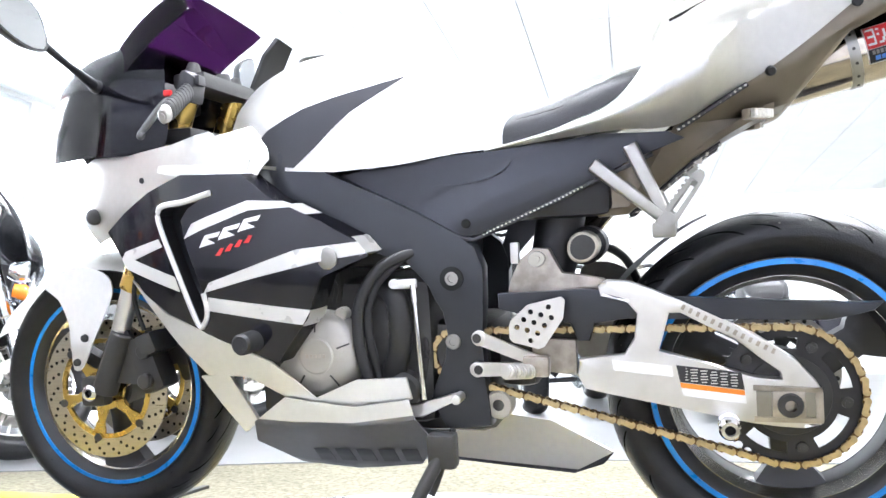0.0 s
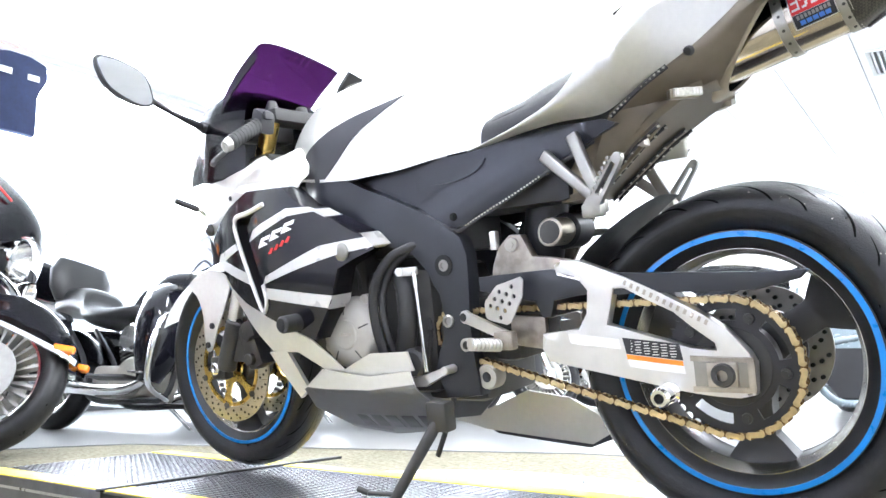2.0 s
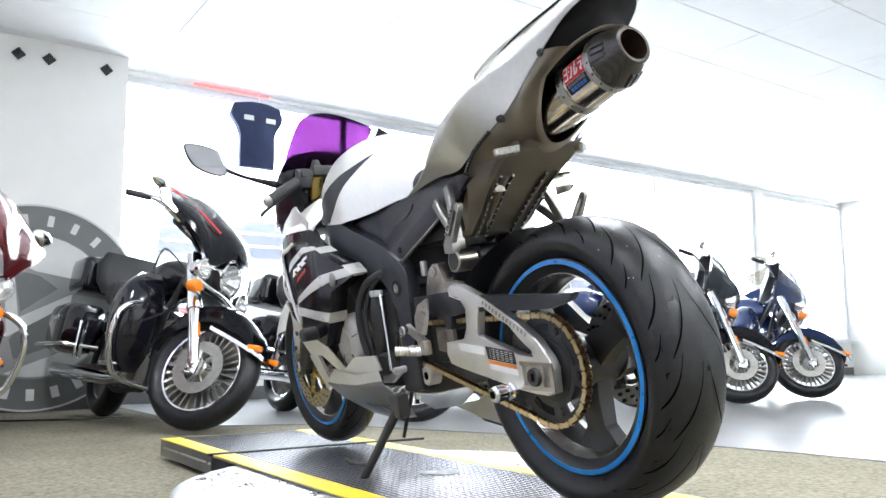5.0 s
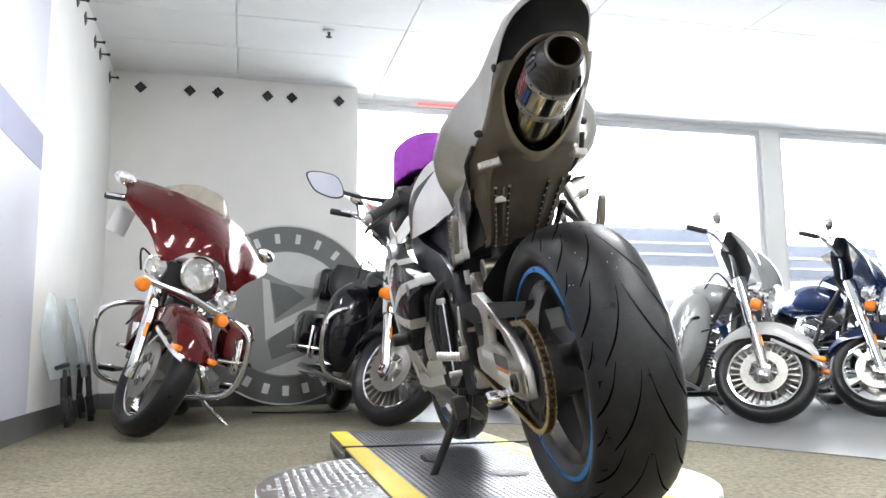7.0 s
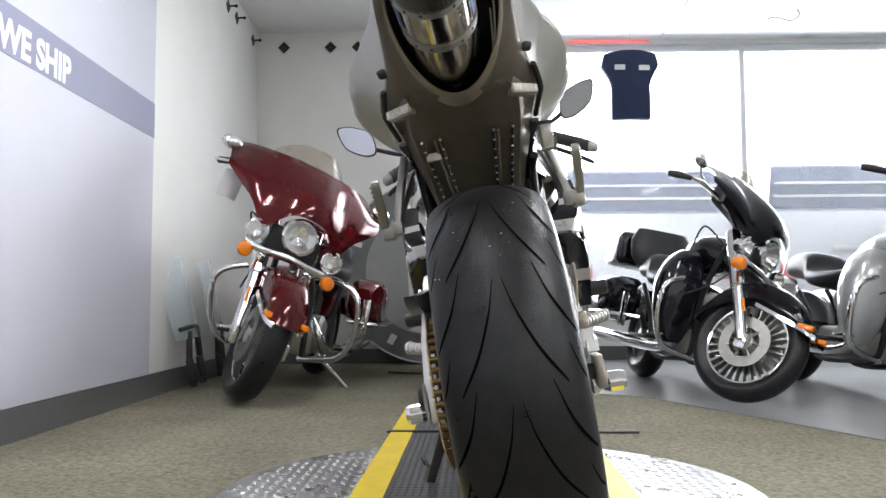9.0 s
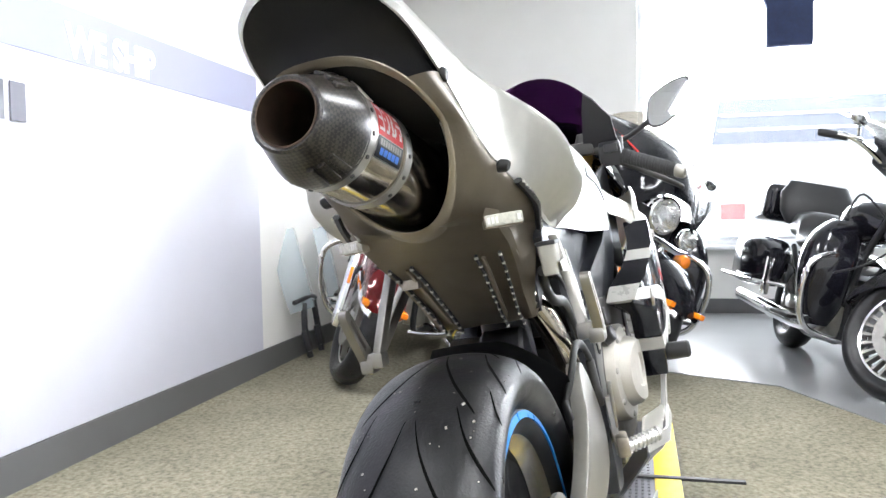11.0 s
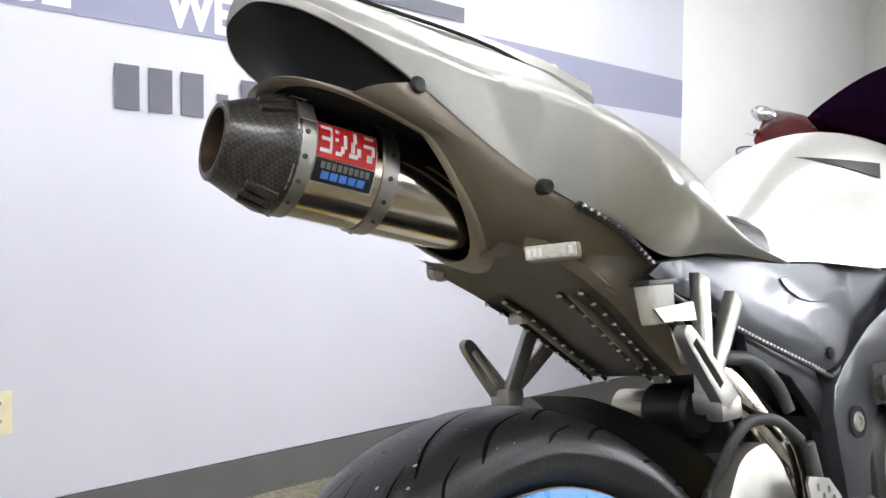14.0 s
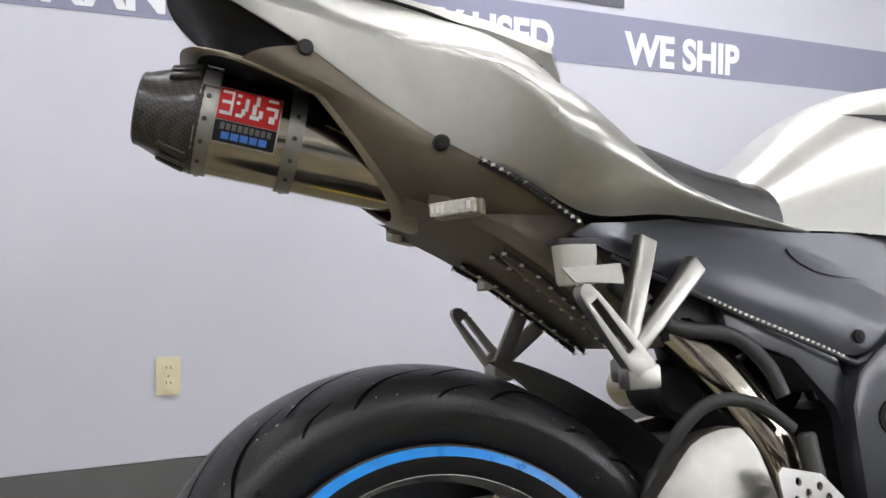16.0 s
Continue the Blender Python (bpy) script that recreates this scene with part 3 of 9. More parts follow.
    quad_prism(bm, [(5.0, -1.9), (5.15, -1.9), (5.15, 11.7), (5.0, 11.7)], FLOOR, CEIL + 0.02)
    solid("wall_east", bm, M["wall"], "plain white painted wall", "wall", kind="structure")
    bm = B()
    quad_prism(bm, [(-5.8, 11.6), (5.1, 11.6), (5.1, 11.7), (-5.8, 11.7)], FLOOR, CEIL + 0.02)
    solid("wall_north", bm, M["wall"], "plain white painted wall", "wall", kind="structure")
    # distance outside the windows
    bm = B()
    box(bm, (-19, 5, 4.2), (0.1, 60, 11))
    solid("backdrop", bm, M["outside"], "bright hazy daylight beyond the windows", "backdrop", kind="structure")
    bm = B()
    box(bm, (-12.45, 5, -0.15), (13.2, 60, 0.1))
    solid("ground", bm, M["concrete"], "pale sunlit concrete lot outside the windows", "ground", kind="structure")


def text_on_wall(txt, x, z, h, material, parent, width=None, bold=0.0):
    """Lettering lying on the side wall, read from inside the room; x is its left end, z its base line."""
    cu = bpy.data.curves.new("lettering", "FONT")
    cu.body, cu.size, cu.extrude, cu.offset = txt, h / 0.70, 0.0006, bold
    tmp = bpy.data.objects.new("lettering_curve", cu)
    scene.collection.objects.link(tmp)
    bpy.context.view_layer.update()
    me = bpy.data.meshes.new_from_object(tmp.evaluated_get(bpy.context.evaluated_depsgraph_get()))
    bpy.data.objects.remove(tmp)
    xs = [v.co.x for v in me.vertices]
    x0, x1 = min(xs), max(xs)
    s = (width / (x1 - x0)) if width else 1.0
    me.materials.append(material)
    ob = new("lettering", me)
    ob.parent = parent
    a = math.atan(0.0207)
    ob.matrix_basis = Matrix.Translation((x, wall_y(x) + 0.0095, z)) @ Matrix.Rotation(math.pi + a, 4, "Z") @ Matrix.Rotation(radians(90), 4, "X") @ Matrix.Translation((-x0 * s, 0, 0)) @ Matrix.Diagonal((s, 1, 1, 1))
    return ob


def bars_on_wall(x, z, w, h, material, parent):
    a = math.atan(0.0207)
    bm = B()
    box(bm, (0, 0, 0), (w, 0.002, h))
    ob = part("bar", bm, material, parent)
    ob.matrix_basis = Matrix.Translation((x, wall_y(x) + 0.0105, z)) @ Matrix.Rotation(a, 4, "Z")


def banner_text():
    ban = bpy.data.objects["wall_banner"]
    for txt, xl, w in (("FINANCE", 0.57, 0.60), ("WE BUY USED", -0.275, 0.85), ("WE SHIP", -1.425, 0.548)):
        text_on_wall(txt, xl, 1.350, 0.110, M["letter"], ban, w, 0.0060)
    for i in range(12):
        if i in (3, 7):
            bars_on_wall(-0.172 - i * 0.0925, 1.160, 0.035, 0.022, M["digit"], ban)
        else:
            bars_on_wall(-0.172 - i * 0.0925, 1.160, 0.066, 0.122, M["digit"], ban)
    bars_on_wall(-1.05, 1.572, 0.74, 0.055, M["digit"], ban)


room()
banner_text()


def outlet():
    o = thing("wall_outlet", pose(0.149, wall_y(0.149) + 0.0065, 0.3205, 0, 0, math.degrees(math.atan(0.0207))), "ivory duplex wall outlet plate on the lilac wall", "wall outlet")
    bm = B()
    box(bm, (0, 0.003, 0), (0.067, 0.006, 0.110), 0.0025)
    part("cover_plate", bm, M["outlet"], o)
    for z in (0.022, -0.022):
        bm = B()
        box(bm, (0, 0.007, z), (0.032, 0.004, 0.028), 0.0018)
        s = part("socket", bm, M["outlet"], o)
        bm = B()
        for dx in (-0.006, 0.006):
            box(bm, (dx, 0.0092, z + 0.003), (0.002, 0.001, 0.009))
        part("slot", bm, M["soot"], s)
    bm = B()
    cyl(bm, (0, 0.006, 0), (0, 0.008, 0), 0.003, None, 10)
    part("screw", bm, M["chrome"], o)


def diamonds():
    ys = [-1.564, -1.17, -0.94, -0.525, -0.317, 0.096]
    for y in ys:
        w = thing("wall_stud", pose(XB + 0.003, y, 2.60), "small black diamond-shaped wall peg", "wall peg", "wall pegs")
        bm = B()
        box(bm, (0, 0, 0), (0.006, 0.072, 0.072), 0.002, Matrix.Rotation(radians(45), 4, "X"))
        part("plate", bm, M["dark"], w)
        bm = B()
        cyl(bm, (0.003, 0, 0), (0.055, 0, 0), 0.006, 0.008, 10)
        ball(bm, (0.058, 0, 0), 0.012)
        part("knob", bm, M["dark"], w)
    for x in (-3.35, -3.65, -3.94, -4.35, -4.59, -5.10):
        w = thing("wall_stud", pose(x, wall_y(x) + 0.003, 2.60), "small black diamond-shaped wall peg", "wall peg", "wall pegs")
        bm = B()
        box(bm, (0, 0, 0), (0.072, 0.006, 0.072), 0.002, Matrix.Rotation(radians(45), 4, "Y"))
        part("plate", bm, M["dark"], w)
        bm = B()
        cyl(bm, (0, 0.003, 0), (0, 0.055, 0), 0.006, 0.008, 10)
        ball(bm, (0, 0.058, 0), 0.012)
        part("knob", bm, M["dark"], w)


# stands for a dome camera: white plate, dark head
def sprinkler():
    s = thing("sprinkler", pose(-4.10, -0.12, CEIL), "small ceiling dome camera with white plate and dark head", "sprinkler")
    bm = B()
    lathe(bm, [(0.0, 0), (0.045, 0), (0.04, -0.008), (0.02, -0.012), (0.0, -0.012)], 24, "z")
    part("rosette", bm, M["frame_white"], s)
    bm = B()
    cyl(bm, (0, 0, -0.01), (0, 0, -0.035), 0.012, 0.009)
    cyl(bm, (0, 0, -0.045), (0, 0, -0.048), 0.022, 0.022)
    for a in (0, 1):
        box(bm, (0.011 * (1 if a else -1), 0, -0.04), (0.003, 0.004, 0.018))
    part("head", bm, M["engine_dark"], s)


def ceiling_vent():
    v = thing("ceiling_vent", pose(-0.05, 5.6, CEIL), "white louvred ceiling air vent in a grey frame", "ceiling vent")
    bm = B()
    for s in (-1, 1):
        box(bm, (0.19 * s, 0, -0.006), (0.03, 0.62, 0.016), 0.003)
        box(bm, (0, 0.295 * s, -0.006), (0.35, 0.03, 0.016), 0.003)
    part("frame", bm, M["sign_light"], v)
    me = None
    for i in range(9):
        m = pose(-0.16 + 0.04 * i, 0, -0.006, 0, 35, 0)
        if me is None:
            bm = B()
            box(bm, (0, 0, 0), (0.03, 0.56, 0.002))
            me = link_mesh("slat", bm, M["frame_white"])
        share("slat", me, v, m)
    bm = B()
    box(bm, (0, 0, -0.0005), (0.35, 0.56, 0.001))
    part("backing", bm, M["sign_grey"], v)


def ceiling_lights():
    first = None
    for lx, ly in ((1.1, -0.8), (1.1, 1.4), (1.1, 3.8), (3.2, -0.8), (3.2, 1.4), (3.2, 3.8), (-1.2, -0.8), (-1.2, 1.4)):
        m = pose(lx, ly, CEIL)
        if first:
            copy_thing(first, m)
            continue
        first = thing("ceiling_light", m, "long white fluorescent ceiling fixture, switched on", "ceiling light", "ceiling lights")
        bm = B()
        for s in (-1, 1):
            box(bm, (0, 0.15 * s, -0.012), (1.24, 0.02, 0.028), 0.003)
            box(bm, (0.61 * s, 0, -0.012), (0.02, 0.28, 0.028), 0.003)
        part("frame", bm, M["frame_white"], first)
        bm = B()
        box(bm, (0, 0, -0.006), (1.2, 0.28, 0.010), 0.002)
        part("diffuser", bm, M["tube_glow"], first)


ceiling_lights()
outlet()
diamonds()
sprinkler()
ceiling_vent()


# ---- platform under the motorcycle ----
TT = (-0.60, -0.033)


def lugs(bm, inside, x0, x1, y0, y1, step, z):
    """Raised bars of tread plate, turned in pairs by turns."""
    i = 0
    x = x0
    while x < x1:
        j = 0
        y = y0
        while y < y1:
            if inside(x, y):
                a = radians(45 if (i + j) % 2 else -45)
                ca, sa = math.cos(a), math.sin(a)
                lo, hi = [], []
                for k in range(6):
                    t = 2 * math.pi * k / 6
                    for lst, s, h in ((lo, 1.0, 0.0), (hi, 0.5, 0.0022)):
                        u, v = s * step * 0.42 * math.cos(t), s * step * 0.13 * math.sin(t)
                        lst.append((x + u * ca - v * sa, y + u * sa + v * ca, z + h))
                rings(bm, [lo, hi])
            j += 1
            y += step
        i += 1
        x += step
    return bm


def platform():
    t = thing("turntable", pose(0, 0, 0), "round aluminium tread-plate turntable on the carpet", "turntable")
    z1 = 0.026
    bm = B()
    lathe(bm, [(0.0, z1), (0.599, z1), (0.605, z1 - 0.004), (0.605, FLOOR + 0.004), (0.595, FLOOR), (0.0, FLOOR)], 96, "z", (TT[0], TT[1], 0))
    part("disc", bm, M["diamond"], t)
    bm = B()
    lugs(bm, lambda x, y: (x - TT[0]) ** 2 + (y - TT[1]) ** 2 < 0.575 ** 2 and not (-0.33 < y < 0.26), TT[0] - 0.6, TT[0] + 0.6, TT[1] - 0.6, TT[1] + 0.6, 0.026, z1)
    tagged(part("tread_bar", bm, M["diamond"], t), kind="stuff")
    bm = B()
    n = 90
    for i in range(n):
        for k in range(2):
            a = 2 * math.pi * (i + 0.5 * k) / n
            m = Matrix.Translation((TT[0] + 0.6055 * math.cos(a), TT[1] + 0.6055 * math.sin(a), -0.014 + 0.022 * k)) @ Matrix.Rotation(a, 4, "Z") @ Matrix.Rotation(radians(45 if (i + k) % 2 else -45), 4, "X")
            box(bm, (0, 0, 0), (0.003, 0.022, 0.006), 0.0, m)
    tagged(part("edge_bar", bm, M["diamond"], t), kind="stuff")
    bm = B()
    cyl(bm, (TT[0] + 0.53, TT[1] - 0.30, 0.02), (TT[0] + 0.53, TT[1] - 0.30, 0.075), 0.008, 0.008, 12, 0.002)
    part("locking_pin", bm, M["engine"], t)
    # long ramp board lying across it
    r = thing("ramp_board", pose(0, -0.035, 0.0265, 0, 0, -1.05), "black ribbed ramp board with yellow painted edges", "ramp board")
    W0, W1 = -0.31, 0.31
    for name, xa, xb in (("ramp_section", -1.335, 0.10), ("ramp_end", -1.95, -1.347)):
        bm = B()
        box(bm, ((xa + xb) / 2, (W0 + W1) / 2, -0.024 if name == "ramp_end" else 0.0035), (xb - xa, W1 - W0, 0.06 if name == "ramp_end" else 0.006), 0.002)
        sec = part(name, bm, M["mat_black"], r)
        bm = B()
        y = W0 + 0.085
        while y < W1 - 0.08:
            x = xa + 0.01
            while x < xb - 0.02:
                box(bm, (x + 0.009, y, 0.0072), (0.019, 0.007, 0.0024))
                x += 0.026
            y += 0.0165
        tagged(part("rib", bm, M["mat_black"], sec), kind="stuff")
        for y in (W0 + 0.037, W1 - 0.037):
            bm = B()
            box(bm, ((xa + xb) / 2, y, 0.0075), (xb - xa - 0.006, 0.072, 0.003), 0.001)
            part("yellow_edge", bm, M["yellow"], sec, "scuffed yellow painted edge strip")
    bm = B()
    for k in range(22):
        box(bm, (-1.36 - 0.025 * k, W0 - 0.001, -0.02), (0.022, 0.004, 0.006), 0, None)
    tagged(part("side_bar", bm, M["diamond"], r), kind="stuff")
    bm = B()
    box(bm, (-1.341, 0.08, 0.009), (0.02, 0.80, 0.008), 0.002)
    part("hinge_bar", bm, M["rubber"], r)
    bm = B()
    lathe(bm, [(0.0, 0.0), (0.055, 0.0), (0.054, 0.0012), (0.0, 0.0012)], 40, "z", (-0.60, 0.06, 0.0092))
    part("worn_emblem", bm, M["worn_print"], r, "worn oval emblem, paint rubbed to bare metal")


platform()

# ---- sport motorcycle on its side stand ----
TURN = Matrix.Translation((0.0160, 0.0300, 0.0307)) @ Matrix.Rotation(radians(-3.78), 4, "Z") @ Matrix.Rotation(radians(9.74), 4, "X")
bike = thing("sport_motorcycle", TURN, "silver and black sport motorcycle leaning on its side stand", "motorcycle")
RA, FA = Vector((0.002, 0.008, 0.303)), Vector((-1.397, 0, 0.297))
STEER = Matrix.Translation(FA) @ Matrix.Rotation(radians(3), 4, Vector((-0.40, 0, 0.917))) @ Matrix.Translation(-FA)


def crown(R, rim, half, u):
    """Radius and side offset at u from -1 to 1 across the tread."""
    a = math.pi * (u + 1) / 2
    return rim + 0.036 + (R - rim - 0.036) * math.sin(a) ** 0.95, -half * math.cos(a)


def tyre_profile(R, rim, half, n=9):
    """Half-round crown, then sidewalls down to the rim."""
    pts = [(rim - 0.004, -half * 0.62), (rim + 0.006, -half * 0.74), (rim + 0.020, -half * 0.92)]
    pts += [crown(R, rim, half, -1 + 2 * i / n) for i in range(n + 1)]
    pts += [(rim + 0.020, half * 0.92), (rim + 0.006, half * 0.74), (rim - 0.004, half * 0.62)]
    return pts


def groove_strips(bm, c, R, rim, half, count, curve, width, side, lift=0.0011):
    """Tread cuts: narrow dark strips that follow the crown; curve gives (u, degrees) along one cut."""
    line = [(p[0], p[1]) for p in smooth_line([(u, d, 0) for u, d in curve], 5)]
    for k in range(count):
        base = 360.0 * k / count
        vs = []
        n = len(line)
        for i, (u, d) in enumerate(line):
            r, y = crown(R, rim, half, u * side)
            w = width * (0.35 + 0.65 * math.sin(math.pi * min(1, (i + 0.6) / n)))
            row = []
            for s in (-1, 1):
                ang = radians(base - d) + s * w / R / 2
                row.append(bm.verts.new((c.x + (r + lift) * math.cos(ang), c.y + y, c.z + (r + lift) * math.sin(ang))))
            vs.append(row)
        for a, b in zip(vs, vs[1:]):
            bm.faces.new((a[0], a[1], b[1], b[0]))
    return bm


def wheel(name, c, R, rim, half, blue_r, spokes, phase, m=None, hub_w=0.06):
    bm = B()
    lathe(bm, tyre_profile(R, rim, half, 40), 160, "y", c)
    if m is not None:
        grow(bm, m)
    ty = part(name + "_tyre", bm, M["tyre"], bike, "worn black sport tyre with curved tread grooves")
    bm = B()
    for s in (-1, 1):
        groove_strips(bm, c, R, rim, half, 12, [(0.04, 0), (0.12, 9), (0.28, 19), (0.50, 27)], 0.0085, s)
        groove_strips(bm, c, R, rim, half, 12, [(0.34, -4), (0.46, 5), (0.62, 11), (0.80, 15)], 0.0088, s)
        groove_strips(bm, c, R, rim, half, 12, [(0.60, 18), (0.72, 24), (0.84, 27)], 0.0070, s)
    if m is not None:
        grow(bm, m)
    tagged(part("tread_groove", bm, M["groove"], ty), kind="stuff")
    rh = half * 0.80
    bm = B()
    lathe(bm, [(rim - 0.006, -rh), (rim + 0.004, -rh + 0.002), (rim + 0.004, -rh + 0.008), (rim - 0.016, -rh + 0.018), (rim - 0.026, -rh * 0.4), (rim - 0.026, rh * 0.4),
               (rim - 0.016, rh - 0.018), (rim + 0.004, rh - 0.008), (rim + 0.004, rh - 0.002), (rim - 0.006, rh), (rim - 0.026, rh - 0.014), (rim - 0.036, rh * 0.4), (rim - 0.036, -rh * 0.4), (rim - 0.026, -rh + 0.014)], 96, "y", c, True)
    cyl(bm, c + Vector((0, -hub_w, 0)), c + Vector((0, hub_w, 0)), 0.052, None, 32, 0.004)
    for k in range(spokes):
        a = radians(phase + 360 * k / spokes)
        prev = []
        for r, w, t in ((0.035, 0.034, 0.030), (0.08, 0.027, 0.027), (0.13, 0.026, 0.024), (rim - 0.07, 0.036, 0.022), (rim - 0.045, 0.055, 0.026), (rim - 0.030, 0.085, 0.03)):
            row = []
            for sy, sw in ((-0.7, -1), (-1, -0.6), (-1, 0.6), (-0.7, 1), (0.7, 1), (1, 0.6), (1, -0.6), (0.7, -1)):
                ux, uz = math.cos(a), math.sin(a)
                row.append((c.x + r * ux - sw * w * uz, c.y + sy * t, c.z + r * uz + sw * w * ux))
            prev.append(row)
        rings(bm, prev)
    if m is not None:
        grow(bm, m)
    part(name + "_rim", bm, M["black_wheel"], bike, "black three-spoke cast wheel rim")
    for s in (-1, 1):
        bm = B()
        lathe(bm, [(rim - 0.0270, s * (rh - 0.0145)), (rim - 0.0372, s * rh * 0.42), (rim - 0.0362, s * rh * 0.42), (rim - 0.0260, s * (rh - 0.0145))], 96, "y", c, True)
        if m is not None:
            grow(bm, m)
        part("rim_lip", bm, M["polished"], bike, "polished inner lip of the wheel rim")
        bm = B()
        lathe(bm, [(blue_r - 0.0045, s * (rh + 0.0018)), (blue_r + 0.0045, s * (rh + 0.0003)), (blue_r + 0.0045, s * (rh - 0.001)), (blue_r - 0.0045, s * (rh - 0.001))], 96, "y", c, True)
        if m is not None:
            grow(bm, m)
        part("rim_tape", bm, M["blue"], bike, "bright blue reflective rim tape")


def lint():
    """Crumbs and lint caught on the crown of the rear tyre."""
    rnd = random.Random(5)
    bm = B()
    for k in range(110):
        a = radians(rnd.uniform(35, 190))
        r, y = crown(0.292, 0.211, 0.088, rnd.uniform(-0.75, 0.75))
        q = 0.0008 + 0.0028 * rnd.random() ** 3
        box(bm, (0, 0, 0), (q, q * rnd.uniform(0.5, 1.4), 0.0012), 0, Matrix.Translation((RA.x + r * math.cos(a), RA.y + y, RA.z + r * math.sin(a))) @ Matrix.Rotation(-a + math.pi / 2, 4, "Y") @ Matrix.Rotation(rnd.uniform(0, 3), 4, "Z"))
    tagged(part("lint", bm, M["lint"], bike), kind="stuff")


lint()
wheel("rear", RA, 0.292, 0.211, 0.088, 0.2085, 3, 272)
wheel("front", FA, 0.292, 0.2215, 0.059, 0.219, 3, 30, STEER, 0.05)


def brake_disc(c, y, r0, r1, carrier, m=None, n_hole=24, side=1):
    d = B()
    lathe(d, [(r0, y - 0.0025), (r1, y - 0.0025), (r1, y + 0.0025), (r0, y + 0.0025)], 72, "y", c, True)
    if m is not None:
        grow(d, m)
    # rear disc in darker satin alloy, its backlit shade in the colour
    ob = part("brake_disc", d, M["disc"] if carrier is M["gold_disc"] else M["satin"], bike, "drilled steel brake disc")
    bm = B()
    for k in range(n_hole):
        for j, f in enumerate((0.25, 0.55, 0.8)):
            a = 2 * math.pi * (k + 0.33 * j) / n_hole
            r = r0 + (r1 - r0) * f
            p = Vector((c.x + r * math.cos(a), y, c.z + r * math.sin(a)))
            cyl(bm, p + Vector((0, -0.0032, 0)), p + Vector((0, 0.0032, 0)), 0.0038, None, 8)
    if m is not None:
        grow(bm, m)
    tagged(part("drilled_hole", bm, M["soot"], ob), kind="stuff")
    bm = B()
    lathe(bm, [(r0 - 0.002, y - 0.003), (r0 - 0.012, y - 0.003), (r0 - 0.012, y + 0.003), (r0 - 0.002, y + 0.003)], 60, "y", c, True)
    cyl(bm, c + Vector((0, y - 0.004, 0)), c + Vector((0, y + 0.004, 0)), 0.048, None, 30)
    if m is not None:
        grow(bm, m)
    hub = part("disc_carrier", bm, carrier, bike, "gold anodised disc carrier" if carrier is M["gold_disc"] else "")
    for k in range(6):
        a = 2 * math.pi * k / 6 + 0.3
        rows = []
        for r, w in ((0.04, 0.016), (r0 * 0.65, 0.008), (r0 - 0.006, 0.017)):
            rows.append([(c.x + r * math.cos(a) - sw * w * math.sin(a), y + sy * 0.003, c.z + r * math.sin(a) + sw * w * math.cos(a)) for sy, sw in ((-1, -1), (-1, 1), (1, 1), (1, -1))])
        bm = B()
        rings(bm, rows)
        if m is not None:
            grow(bm, m)
        part("carrier_arm", bm, carrier, hub)
    for k in range(6):
        a = 2 * math.pi * k / 6 + 0.3
        p = Vector((c.x + (r0 - 0.001) * math.cos(a), y, c.z + (r0 - 0.001) * math.sin(a)))
        bm = B()
        cyl(bm, p + Vector((0, -0.006, 0)), p + Vector((0, 0.006, 0)), 0.009, None, 14)
        if m is not None:
            grow(bm, m)
        part("disc_bobbin", bm, M["engine_dark"], ob)


def ridged(bm, a, b, r, ridge, n):
    """A round bar with raised rings, in one skin."""
    a, b = Vector(a), Vector(b)
    prof = [(0.0, 0.0), (r, 0.0)]
    L = (b - a).length
    for k in range(n):
        z0, z1 = L * (k + 0.25) / n, L * (k + 0.75) / n
        prof += [(r, z0), (r + ridge, z0 + 0.0008), (r + ridge, z1 - 0.0008), (r, z1)]
    prof += [(r, L), (0.0, L)]
    q = (b - a).to_track_quat("Z", "Y").to_matrix().to_4x4()
    lathe(bm, prof, 20, "z")
    return grow(bm, Matrix.Translation(a) @ q)


